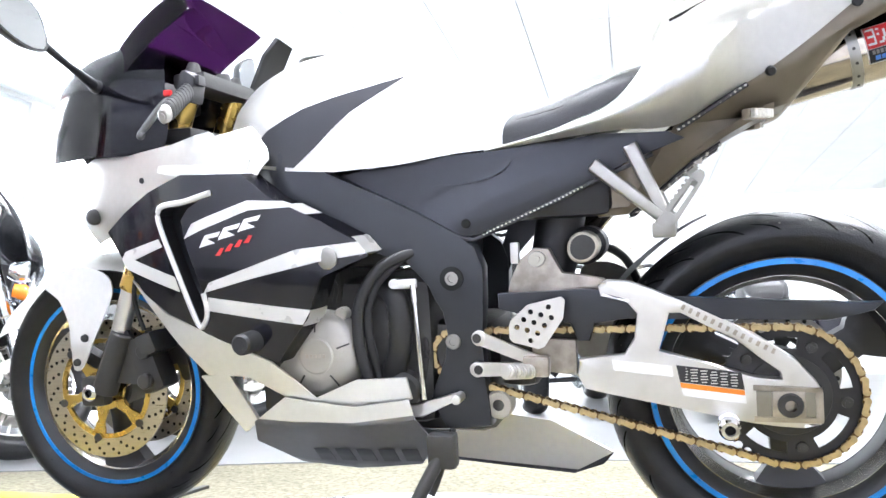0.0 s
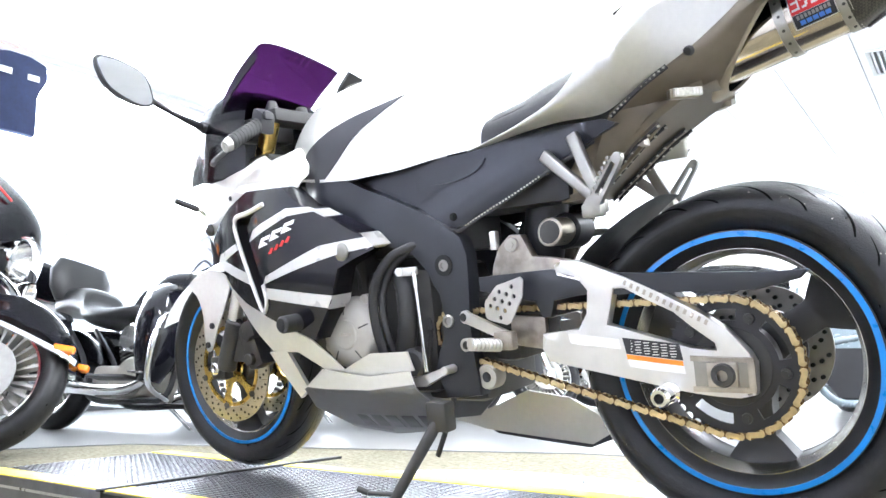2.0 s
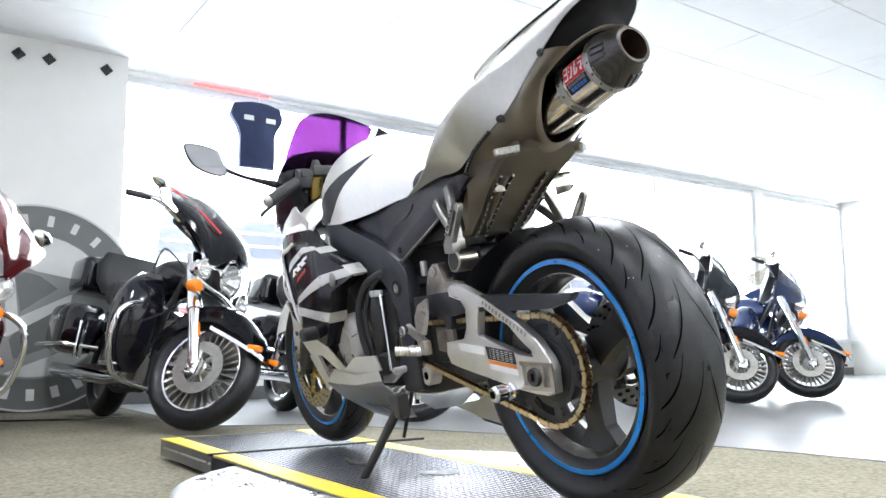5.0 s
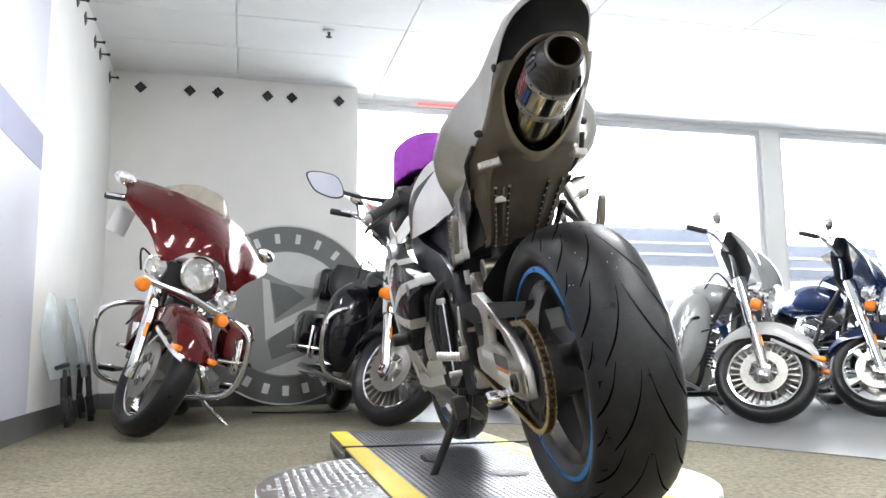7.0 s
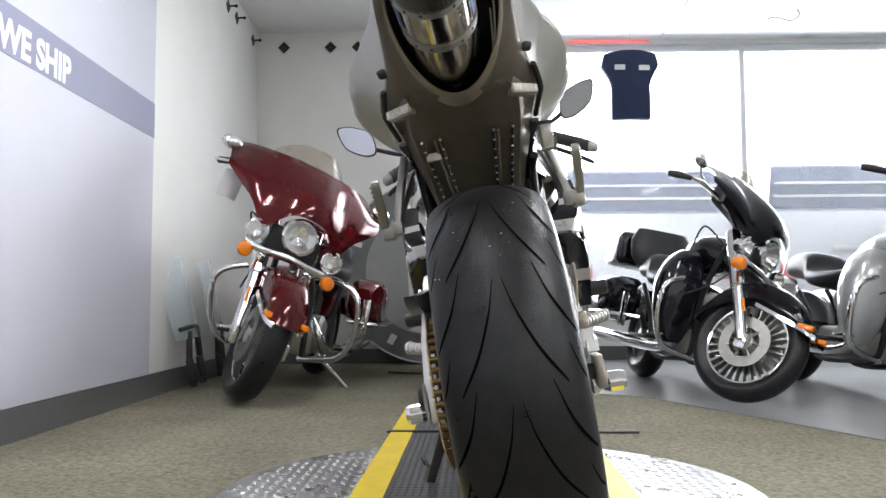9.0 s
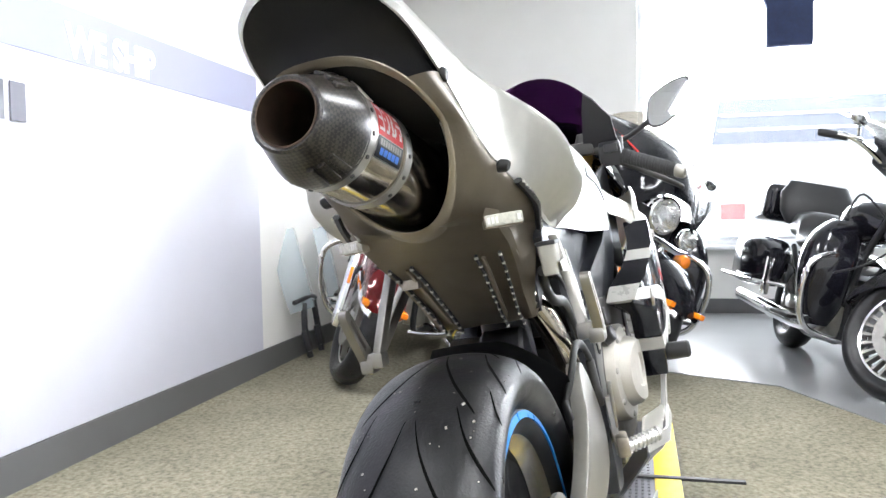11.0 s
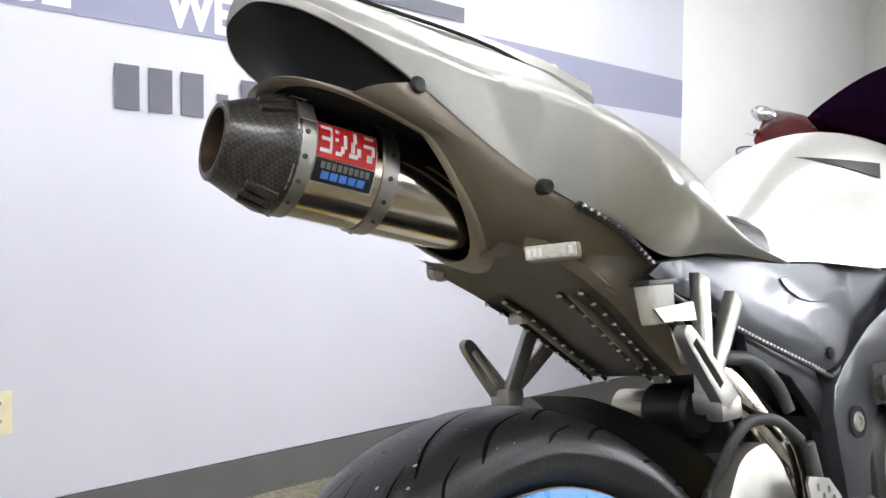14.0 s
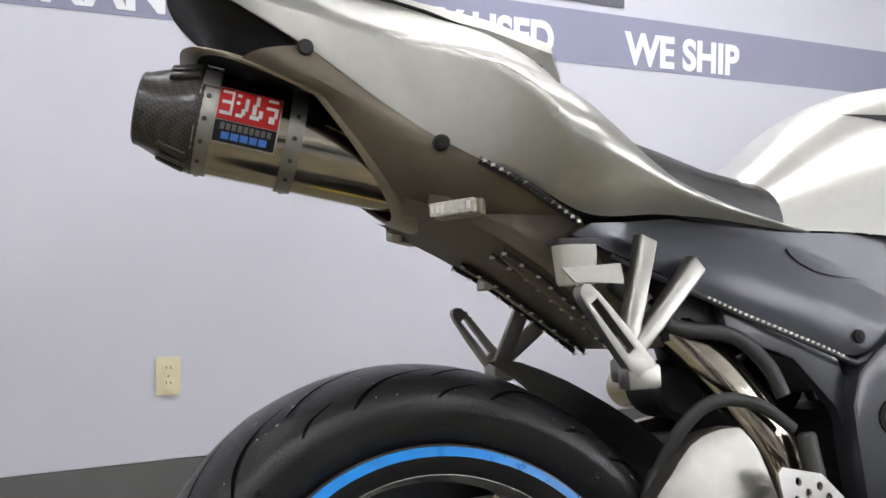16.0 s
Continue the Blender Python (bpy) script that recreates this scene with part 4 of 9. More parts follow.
def front_end():
    for s in (-1, 1):
        brake_disc(FA, s * 0.068, 0.115, 0.156, M["gold_disc"], STEER)
        # inverted fork leg, caliper and axle clamp
        low, top = FA + Vector((0.028, s * 0.100, 0.015)), Vector((-1.112, s * 0.100, 0.905))
        d = (top - low)
        bm = B()
        cyl(bm, low + d * 0.12, low + d * 0.33, 0.0215, None, 24)
        part("fork_tube", grow(bm, STEER), M["alloy"], bike, "bare silver fork tube")
        bm = B()
        cyl(bm, low + d * 0.32, low + d * 1.0, 0.027, 0.026, 24, 0.002)
        part("fork_outer", grow(bm, STEER), M["gold_disc"], bike, "gold fork outer tube")
        bm = B()
        cyl(bm, low - d * 0.03, low + d * 0.19, 0.027, 0.025, 20, 0.003)
        box(bm, FA + Vector((0, s * 0.098, 0.0)), (0.06, 0.036, 0.066), 0.012)
        plate(bm, [(-1.395, 0.33), (-1.36, 0.41), (-1.31, 0.43), (-1.255, 0.36), (-1.27, 0.31), (-1.335, 0.315)], flat(s * 0.092), s * 0.012, 0, 0)
        part("fork_bottom", grow(bm, STEER), M["engine_dark"], bike, "dark cast fork bottom with caliper bracket")
        bm = B()
        box(bm, (0, 0, 0), (0.056, 0.066, 0.125), 0.012, Matrix.Translation((-1.268, s * 0.075, 0.355)) @ Matrix.Rotation(radians(-20), 4, "Y"))
        box(bm, (0, 0, 0), (0.045, 0.09, 0.05), 0.012, Matrix.Translation((-1.255, s * 0.078, 0.40)) @ Matrix.Rotation(radians(-20), 4, "Y"))
        for dz in (-0.035, 0.03):
            cyl(bm, (-1.262, s * 0.10, 0.355 + dz), (-1.262, s * 0.122, 0.355 + dz), 0.017, None, 18, 0.003)
        part("brake_caliper", grow(bm, STEER), M["engine_dark"], bike, "black four-piston brake caliper")
        bm = B()
        lathe(bm, [(0.009, s * 0.117), (0.018, s * 0.117), (0.018, s * 0.125), (0.012, s * 0.128), (0.009, s * 0.128)], 24, "y", FA)
        part("axle_nut", grow(bm, STEER), M["chrome"], bike)
        bm = B()
        tube(bm, [(-1.25, s * 0.11, 0.42), (-1.26, s * 0.125, 0.50), (-1.22, s * 0.115, 0.60), (-1.17, s * 0.09, 0.72)], 0.0055, 8)
        part("brake_hose", grow(bm, STEER), M["rubber"], bike)
        # fender blade that reaches down to the axle
        bm = B()
        plate(bm, [(-1.53, 0.535), (-1.46, 0.572), (-1.38, 0.558), (-1.352, 0.525), (-1.362, 0.48), (-1.398, 0.40), (-1.425, 0.350), (-1.447, 0.347), (-1.452, 0.40), (-1.462, 0.45), (-1.49, 0.50)], lambda x, z: s * (0.075 + 0.03 * min(1, (0.6 - z) / 0.2)), -s * 0.004, 3, 0.04)
        part("fender_side", grow(bm, STEER), M["silver"], bike)
        bm = B()
        bolt(bm, (-1.436, s * 0.106, 0.362), (0, s, 0), 0.009)
        part("fender_bolt", grow(bm, STEER), M["engine_dark"], bike)
        bm = B()
        bolt(bm, (-1.415, s * 0.104, 0.415), (0, s, 0), 0.009)
        part("fender_bolt", grow(bm, STEER), M["engine_dark"], bike)
    bm = B()
    rows = []
    for i in range(15):
        a = radians(62 + 92 * i / 14)
        r = 0.306
        rows.append([(FA.x + r * math.cos(a) * 1.0, y, FA.z + (r - 0.5 * y * y / 0.08) * math.sin(a)) for y in (-0.079, -0.06, -0.03, 0, 0.03, 0.06, 0.079)])
    rings(bm, rows, False, False)
    bmesh.ops.solidify(bm, geom=bm.faces[:], thickness=0.004)
    part("fender", grow(bm, STEER), M["silver"], bike, "silver front fender")
    bm = B()
    for z, y in ((0.905, 0.03), (0.80, 0.04)):
        x = -1.112 - (0.905 - z) * 0.42
        box(bm, (x + 0.012, 0, z), (0.085, 0.27, 0.032), 0.010)
    part("triple_clamp", grow(bm, STEER), M["engine_dark"], bike, "dark alloy triple clamp")
    bm = B()
    cyl(bm, (-1.085, 0, 0.915), (-1.085, 0, 0.935), 0.02, 0.017, 20, 0.002)
    part("stem_nut", grow(bm, STEER), M["engine_dark"], bike)
    for s in (-1, 1):
        bm = B()
        cyl(bm, (-1.108, s * 0.10, 0.92), (-1.105, s * 0.10, 0.945), 0.022, 0.012, 20, 0.002)
        part("fork_cap", grow(bm, STEER), M["engine_dark"], bike)
    for s in (-1, 1):
        a, b = Vector((-1.085, s * 0.115, 0.908)), Vector((-1.00 + 0.015 * s, s * 0.340, 0.815))
        d = (b - a).normalized()
        bm = B()
        cyl(bm, a - d * 0.01, b, 0.0125, None, 18)
        part("handlebar", grow(bm, STEER), M["engine_dark"], bike)
        bm = B()
        ridged(bm, a + d * 0.105, b, 0.0172, 0.0011, 9)
        part("grip", grow(bm, STEER), M["rubber"], bike, "ribbed black rubber grip")
        bm = B()
        cyl(bm, b, b + d * 0.028, 0.0165, 0.014, 20, 0.003)
        cyl(bm, b + d * 0.028, b + d * 0.031, 0.006, None, 10)
        part("bar_end", grow(bm, STEER), M["satin"], bike, "dull silver bar-end weight")
        bm = B()
        box(bm, (0, 0, 0), (0.05, 0.055, 0.055), 0.012, Matrix.Translation(a + d * 0.07) @ Matrix.Rotation(radians(20), 4, "Y"))
        box(bm, (0, 0, 0), (0.02, 0.03, 0.02), 0.005, Matrix.Translation(a + d * 0.075 + Vector((0.03, 0, 0.012))))
        part("switch_pod", grow(bm, STEER), M["dark"], bike)
        bm = B()
        tube(bm, [a + d * 0.06 + Vector((-0.02, 0, -0.005)), a + d * 0.11 + Vector((-0.06, 0, -0.015)), b + Vector((-0.075, 0, -0.03)), b + Vector((-0.06, s * 0.01, -0.04))], [0.009, 0.008, 0.0065, 0.0055], 10)
        part("lever", grow(bm, STEER), M["engine_dark"], bike, "black folding control lever")
        bm = B()
        box(bm, (0, 0, 0), (0.018, 0.012, 0.012), 0.003, Matrix.Translation(a + d * 0.10 + Vector((-0.055, 0, 0.0))))
        part("lever_adjuster", grow(bm, STEER), M["red"], bike, "red anodised lever adjuster")
    # brake fluid reservoir
    bm = B()
    cyl(bm, (-1.13, 0.19, 0.890), (-1.13, 0.19, 0.925), 0.020, 0.022, 20, 0.003)
    part("brake_reservoir", grow(bm, STEER), M["dark"], bike, "black brake fluid reservoir")


front_end()


# --- body panels ---
def w_side(x, z):
    """Half width of the middle fairing."""
    return 0.287 - 0.62 * max(0, -0.86 - x) ** 2 - 0.55 * (z - 0.58) ** 2 - 1.4 * max(0, x + 0.84) ** 2


def w_up(x, z):
    """Half width of the nose."""
    t = min(1, max(0, (x + 1.47) / 0.50))
    return 0.035 + 0.215 * t ** 0.62 - 0.42 * max(0, z - 0.77) - 0.25 * max(0, 0.66 - z)


MID = [(-1.250, 0.622), (-1.175, 0.658), (-1.098, 0.690), (-1.005, 0.716), (-0.871, 0.709), (-0.816, 0.664), (-0.729, 0.619), (-0.672, 0.580), (-0.658, 0.556), (-0.736, 0.523),
       (-0.763, 0.456), (-0.826, 0.378), (-0.930, 0.418), (-0.990, 0.443), (-1.060, 0.468), (-1.128, 0.505), (-1.168, 0.545)]
SCOOP = [(-0.935, 0.676), (-1.050, 0.660), (-1.066, 0.645), (-1.055, 0.615), (-0.978, 0.450), (-0.955, 0.468), (-0.958, 0.502), (-0.992, 0.584), (-1.005, 0.635), (-0.985, 0.655)]


def decal(pts, s, material, lift=0.0022, wfun=w_side, name="decal", label="", smooth=0, parent=None):
    bm = B()
    plate(bm, pts, lambda x, z: s * (wfun(x, z) + lift), -s * 0.0016, smooth, 0.03)
    return part(name, bm, material, parent or bike, label)


def fairing():
    for s in (-1, 1):
        bm = B()
        plate(bm, MID, lambda x, z: s * w_side(x, z), -s * 0.006, 0, 0.035, 0.0, None, [SCOOP])
        f = part("side_fairing", bm, M["black_paint"], bike, "gloss black side fairing with silver stripes")
        # air scoop: dark trough with a silver lip
        bm = B()
        plate(bm, [(x * 1.0, z) for x, z in SCOOP], lambda x, z: s * (w_side(x, z) - 0.045), -s * 0.004, 0, 0.04)
        for i in range(len(SCOOP)):
            (xa, za), (xb, zb) = SCOOP[i], SCOOP[(i + 1) % len(SCOOP)]
            q = [(xa, s * w_side(xa, za), za), (xb, s * w_side(xb, zb), zb), (xb, s * (w_side(xb, zb) - 0.046), zb), (xa, s * (w_side(xa, za) - 0.046), za)]
            bm.faces.new([bm.verts.new(p) for p in q])
        part("scoop", bm, M["dark"], f, "dark air scoop")
        bm = B()
        lip = [(-0.930, 0.680), (-0.990, 0.668), (-1.048, 0.664), (-1.066, 0.652), (-1.060, 0.622), (-1.020, 0.540), (-0.982, 0.452), (-0.966, 0.448), (-0.953, 0.470), (-0.957, 0.505)]
        tube(bm, [(x, s * (w_side(x, z) + 0.003), z) for x, z in lip], 0.0055, 8, 3)
        part("scoop_lip", bm, M["stripe"], f, "silver lip round the air scoop")
        bars = ([(-1.196, 0.570), (-1.180, 0.584), (-1.070, 0.604), (-1.060, 0.590), (-1.150, 0.568), (-1.030, 0.535), (-1.020, 0.508), (-1.180, 0.552)],
                [(-0.998, 0.602), (-0.975, 0.628), (-0.858, 0.662), (-0.790, 0.657), (-0.762, 0.646), (-0.857, 0.645)],
                [(-0.957, 0.505), (-0.943, 0.523), (-0.771, 0.574), (-0.672, 0.581), (-0.660, 0.560), (-0.730, 0.552), (-0.854, 0.528)],
                [(-0.956, 0.474), (-0.947, 0.497), (-0.756, 0.469), (-0.772, 0.444)])
        for b in bars:
            decal(b, s, M["stripe"], name="stripe", parent=f)
        # rear edge of the panel, rolled inwards, with the stripes carried round it
        rear = [(-0.871, 0.709), (-0.816, 0.664), (-0.772, 0.641), (-0.729, 0.619), (-0.680, 0.588), (-0.662, 0.562), (-0.736, 0.523), (-0.763, 0.456), (-0.826, 0.378)]

        def rolled(bm, pts, lift):
            rings(bm, [[(x + 0.010 * math.sin(1.6 * f) + lift, s * (w_side(x, z) - 0.058 * f + lift * (1 - f)), z + 0.002 * f) for f in (0, 0.12, 0.3, 0.55, 0.8, 1.0)] for x, z in pts], False, False)
            bmesh.ops.solidify(bm, geom=bm.faces[:], thickness=0.003)
            return bm

        part("rolled_edge", rolled(B(), rear, 0.0), M["black_paint"], f)
        for pts in ([(-0.790, 0.651), (-0.772, 0.641), (-0.755, 0.632)], [(-0.684, 0.590), (-0.680, 0.588), (-0.662, 0.562), (-0.675, 0.556)], [(-0.758, 0.469), (-0.763, 0.456), (-0.775, 0.441)]):
            part("stripe_end", rolled(B(), pts, 0.002), M["stripe"], f)
        # emblem as plain shapes
        x0 = -0.958
        for k in range(3):
            a = x0 + 0.040 * k
            decal([(a, 0.585 + 0.012 * k), (a + 0.014, 0.606 + 0.012 * k), (a + 0.046, 0.612 + 0.012 * k), (a + 0.040, 0.603 + 0.012 * k), (a + 0.018, 0.600 + 0.012 * k), (a + 0.034, 0.592 + 0.012 * k)], s, M["white"], 0.0025, name="emblem_bar", parent=f)
        for k in range(4):
            a = -0.925 + 0.019 * k
            decal([(a, 0.570 + 0.0065 * k), (a + 0.012, 0.583 + 0.0065 * k), (a + 0.018, 0.582 + 0.0065 * k), (a + 0.010, 0.570 + 0.0065 * k)], s, M["red"], 0.0025, name="emblem_stroke", parent=f)
        bm = B()
        lathe(bm, [(0.0, 0.003), (0.008, 0.003), (0.017, 0.002), (0.019, 0.0), (0.019, -0.004)], 24, "y")
        o = part("fairing_fastener", bm if s > 0 else grow(bm, Matrix.Scale(-1, 4, (0, 1, 0))), M["satin"], f)
        o.location = (-0.722, s * (w_side(-0.722, 0.556) + 0.002), 0.556)
        bm = B()
        cyl(bm, (-0.868, s * 0.262, 0.418), (-0.868, s * 0.318, 0.418), 0.0195, 0.0185, 24, 0.004)
        cyl(bm, (-0.868, s * 0.317, 0.418), (-0.868, s * 0.319, 0.418), 0.010, None, 18)
        part("frame_slider", bm, M["rubber"], bike, "black frame slider puck")
        # silver band below the black panel, the strut and the belly pan
        bm = B()
        low = lambda x, z: s * (0.262 - 0.5 * max(0, -0.9 - x) ** 2 - 0.25 * max(0, 0.40 - z))
        plate(bm, [(-1.168, 0.530), (-1.070, 0.466), (-0.961, 0.430), (-0.844, 0.378), (-0.800, 0.340), (-0.770, 0.312), (-0.690, 0.345), (-0.606, 0.345), (-0.600, 0.306), (-0.700, 0.292), (-0.820, 0.310), (-0.894, 0.351), (-0.980, 0.355), (-1.063, 0.429)], low, -s * 0.006, 0, 0.04)
        part("lower_fairing_band", bm, M["silver"], bike, "silver lower fairing edge")
        bm = B()
        plate(bm, [(-1.0, 0.352), (-0.935, 0.354), (-0.888, 0.270), (-0.915, 0.248)], lambda x, z: s * (0.245 - 0.12 * max(0, 0.36 - z)), -s * 0.012, 0, 0.04)
        part("fairing_strut", bm, M["silver"], bike)
        # pan takes a darker copy of the silver, its shade in the colour
        bm = B()
        plate(bm, [(-0.918, 0.220), (-0.890, 0.270), (-0.827, 0.312), (-0.700, 0.296), (-0.606, 0.305), (-0.585, 0.240), (-0.590, 0.205), (-0.620, 0.165), (-0.75, 0.150), (-0.86, 0.165)], lambda x, z: s * (0.248 - 1.35 * max(0, 0.272 - z)), -s * 0.006, 0, 0.02)
        pan = part("belly_pan", bm, M["silver_shaded"], bike, "silver belly pan, shade painted in, scuffed at its rear edge")
        # lip strip keeps the lit silver of the pan's upper edge
        bm = B()
        plate(bm, [(-0.880, 0.276), (-0.827, 0.314), (-0.700, 0.298), (-0.604, 0.307), (-0.597, 0.280), (-0.700, 0.271), (-0.82, 0.272)], lambda x, z: s * 0.2495, -s * 0.004, 0, 0.04)
        part("pan_lip", bm, M["silver"], pan, "upper lip of the belly pan in the lit silver")
        bm = B()
        w = lambda x, z: 0.248 - 1.35 * max(0, 0.272 - z)
        for k in range(5):
            a = -0.815 + 0.042 * k
            plate(bm, [(a, 0.172), (a + 0.002, 0.204), (a + 0.031, 0.204), (a + 0.030, 0.172)], lambda x, z: s * (w(x, z) + 0.002), -s * 0.0015, 0, 0)
        part("emblem_bar", bm, M["stripe_black"], pan)
        # rear belly wing, on the far side of the stand only
        if s > 0:
            bm = B()
            plate(bm, [(-0.80, 0.140), (-0.645, 0.164), (-0.522, 0.213), (-0.408, 0.203), (-0.289, 0.150), (-0.36, 0.110), (-0.66, 0.115)], lambda x, z: s * (0.20 - 0.25 * max(0, x + 0.6)), -s * 0.006, 0, 0.05)
            part("belly_wing", bm, M["silver"], bike)
            bm = B()
            plate(bm, [(-0.66, 0.122), (-0.289, 0.150), (-0.31, 0.125), (-0.368, 0.102), (-0.623, 0.108)], lambda x, z: s * (0.202 - 0.25 * max(0, x + 0.6)), -s * 0.007, 0, 0.05)
            part("belly_wing_edge", bm, M["graphite_panel"], bike)
        # nose: silver cheek and dark upper cowl
        bm = B()
        plate(bm, [(-1.345, 0.600), (-1.250, 0.622), (-1.098, 0.690), (-1.005, 0.718), (-0.871, 0.711), (-0.862, 0.735), (-0.945, 0.790), (-1.060, 0.775), (-1.205, 0.765), (-1.34, 0.770), (-1.425, 0.752), (-1.445, 0.70), (-1.405, 0.645)], lambda x, z: s * w_up(x, z), -s * 0.005, 0, 0.035)
        part("nose_cheek", bm, M["silver"], bike, "silver upper fairing cheek")
        bm = B()
        plate(bm, [(-1.30, 0.768), (-1.205, 0.765), (-1.060, 0.775), (-1.01, 0.785), (-1.02, 0.830), (-1.06, 0.870), (-1.12, 0.890), (-1.20, 0.915), (-1.28, 0.885)] if s > 0 else
              [(-1.32, 0.764), (-1.205, 0.760), (-1.06, 0.768), (-0.95, 0.786), (-0.96, 0.740), (-1.2, 0.735)], lambda x, z: s * (w_up(x, z) - 0.006), -s * 0.005, 0, 0.035)
        part("cowl_inner", bm, M["black_paint"] if s > 0 else M["dark"], bike, "black inner cowl side")
        bm = B()
        bolt(bm, (-1.143, s * w_up(-1.143, 0.70), 0.715), (0, s, 0), 0.006, 0.004)
        part("cowl_bolt", bm, M["dark"], bike)
        bm = B()
        ball(bm, (-1.335, s * (w_up(-1.335, 0.655) + 0.004), 0.655), 0.018, (1.3, 0.7, 0.9))
        part("turn_signal_blank", bm, M["engine_dark"], bike)
        # silver duct cover between the cheek and the tank
        bm = B()
        plate(bm, [(-1.10, 0.762), (-1.04, 0.776), (-0.985, 0.784), (-0.930, 0.792), (-0.893, 0.800), (-0.862, 0.775), (-0.846, 0.735), (-0.858, 0.704), (-0.93, 0.708), (-1.005, 0.712), (-1.08, 0.725)], lambda x, z: s * (0.276 - 0.62 * max(0, -0.86 - x) ** 2 - 0.9 * max(0, x + 0.90) - 1.15 * max(0, z - 0.715)), -s * 0.005, 0, 0.02, 0.0015)
        part("duct_cover", bm, M["silver"], bike, "silver panel between nose and tank")
        # dark inner dash wing behind the screen
        if s > 0:
            bm = B()
            face = [Vector(p) for p in ((-0.945, 0.196, 1.002), (-0.970, 0.170, 1.022), (-1.020, 0.152, 0.985), (-1.070, 0.134, 0.905), (-1.085, 0.180, 0.890), (-1.075, 0.226, 0.895), (-1.005, 0.222, 0.960))]
            rings(bm, [face, [p + Vector((-0.010, 0.0, 0.004)) for p in face]])
            part("dash_wing", bm, M["dark"], bike)
    # rounded black nose under the screen
    bm = B()
    rows = []
    for x, zt in ((-1.545, 0.795), (-1.538, 0.862), (-1.518, 0.912), (-1.47, 0.958), (-1.40, 0.985), (-1.32, 0.998), (-1.25, 1.000), (-1.20, 0.975)):
        w, row = 0.055 + 0.135 * min(1, (x + 1.55) / 0.30) ** 0.6, []
        for i in range(25):
            a = math.pi * i / 24
            row.append((x + 0.10 * (x > -1.25) * abs(math.cos(a)), -w * math.copysign(abs(math.cos(a)) ** 0.7, math.cos(a)), 0.768 + (zt - 0.768) * math.sin(a) ** 0.8))
        rows.append(row)
    rings(bm, [list(r) for r in zip(*[smooth_line(cn, 3) for cn in zip(*rows)])], False, False)
    bmesh.ops.solidify(bm, geom=bm.faces[:], thickness=0.003)
    part("nose_front", bm, M["black_paint"], bike, "gloss black rounded nose below the screen")
    bm = B()
    box(bm, (-1.22, 0, 0.890), (0.06, 0.17, 0.060), 0.015, None)
    part("instrument_panel", bm, M["dark"], bike)
    bm = B()
    plate(bm, [(-1.06, 0.60), (-0.875, 0.640), (-0.855, 0.735), (-0.945, 0.835), (-1.06, 0.860)], lambda x, z: 0.165 + 0.15 * max(0, -0.9 - x), -0.006, 0, 0.05, 0.002)
    part("inner_panel", bm, M["dark"], bike)
    bm = B()
    box(bm, (-1.10, 0, 0.735), (0.30, 0.30, 0.03), 0.01)
    part("inner_cowl", bm, M["dark"], bike)
    # windscreen
    bm = B()
    rows = []
    for j in range(9):
        f = j / 8
        row = []
        for i in range(25):
            u = -1 + 2 * i / 24
            k = (1 - abs(u) ** 2.0)
            lo = Vector((-1.315 - 0.080 * k, 0.155 * u, 0.845 + 0.095 * k))
            hi = Vector((-1.040 - 0.115 * k, 0.165 * u, 1.030 + 0.078 * k))
            row.append(lo.lerp(hi, f) + Vector((-0.012 * math.sin(math.pi * f), 0, 0.018 * math.sin(math.pi * f))))
        back = [p - Vector((-0.55, 1.1 * (-1 + 2 * i / 24), 0.75)).normalized() * 0.003 for i, p in enumerate(row)]
        rows.append(row + back[::-1])
    rings(bm, rows)
    part("windscreen", bm, M["purple"], bike, "purple tinted plastic windscreen")
    # mirrors
    outline = [(0.0, -0.006), (0.036, -0.015), (0.088, 0.008), (0.118, 0.036), (0.134, 0.092), (0.100, 0.096), (0.055, 0.083), (0.010, 0.056)]
    for s, base, root in ((-1, (-1.30, -0.165, 0.905), (-1.256, -0.352, 0.951)), (1, (-1.29, 0.165, 0.905), (-1.216, 0.312, 0.945))):
        base, root = Vector(base), Vector(root)

        def head(scale, off):
            out = []
            for a, b in outline:
                a, b = 0.066 + (a - 0.066) * scale, 0.042 + (b - 0.042) * scale
                out.append(root + Vector((-0.16 * a - 0.10 * b + off, s * a, b)))
            return smooth_line(out, 3, True)

        bm = B()
        tube(bm, [base, base.lerp(root, 0.6) + Vector((0, 0, -0.004)), root + Vector((-0.008, s * 0.012, 0.008))], [0.012, 0.0065, 0.008], 10)
        ball(bm, base, 0.017, (1, 1, 0.8))
        part("mirror_stalk", bm, M["dark"], bike)
        bm = B()
        rings(bm, [head(0.50, -0.034), head(0.90, -0.020), head(1.0, -0.002), head(0.99, 0.004), head(0.95, 0.004)])
        mh = part("mirror_shell", bm, M["dark"], bike, "black rear-view mirror shell")
        bm = B()
        rings(bm, [head(0.93, 0.0035), head(0.92, 0.0055)])
        part("mirror_glass", bm, M["mirror"], mh)


fairing()


# --- tank ---
TX = [-0.985, -0.955, -0.90, -0.82, -0.72, -0.62, -0.52, -0.42, -0.345, -0.31]
TZT = [0.805, 0.858, 0.903, 0.931, 0.938, 0.924, 0.882, 0.808, 0.758, 0.742]
TZB = [0.760, 0.735, 0.725, 0.712, 0.703, 0.708, 0.722, 0.728, 0.733, 0.735]
TW = [0.085, 0.133, 0.171, 0.198, 0.203, 0.186, 0.153, 0.120, 0.098, 0.085]


TOP = smooth_line([(x, 0, z) for x, z in zip(TX, TZT)], 6)


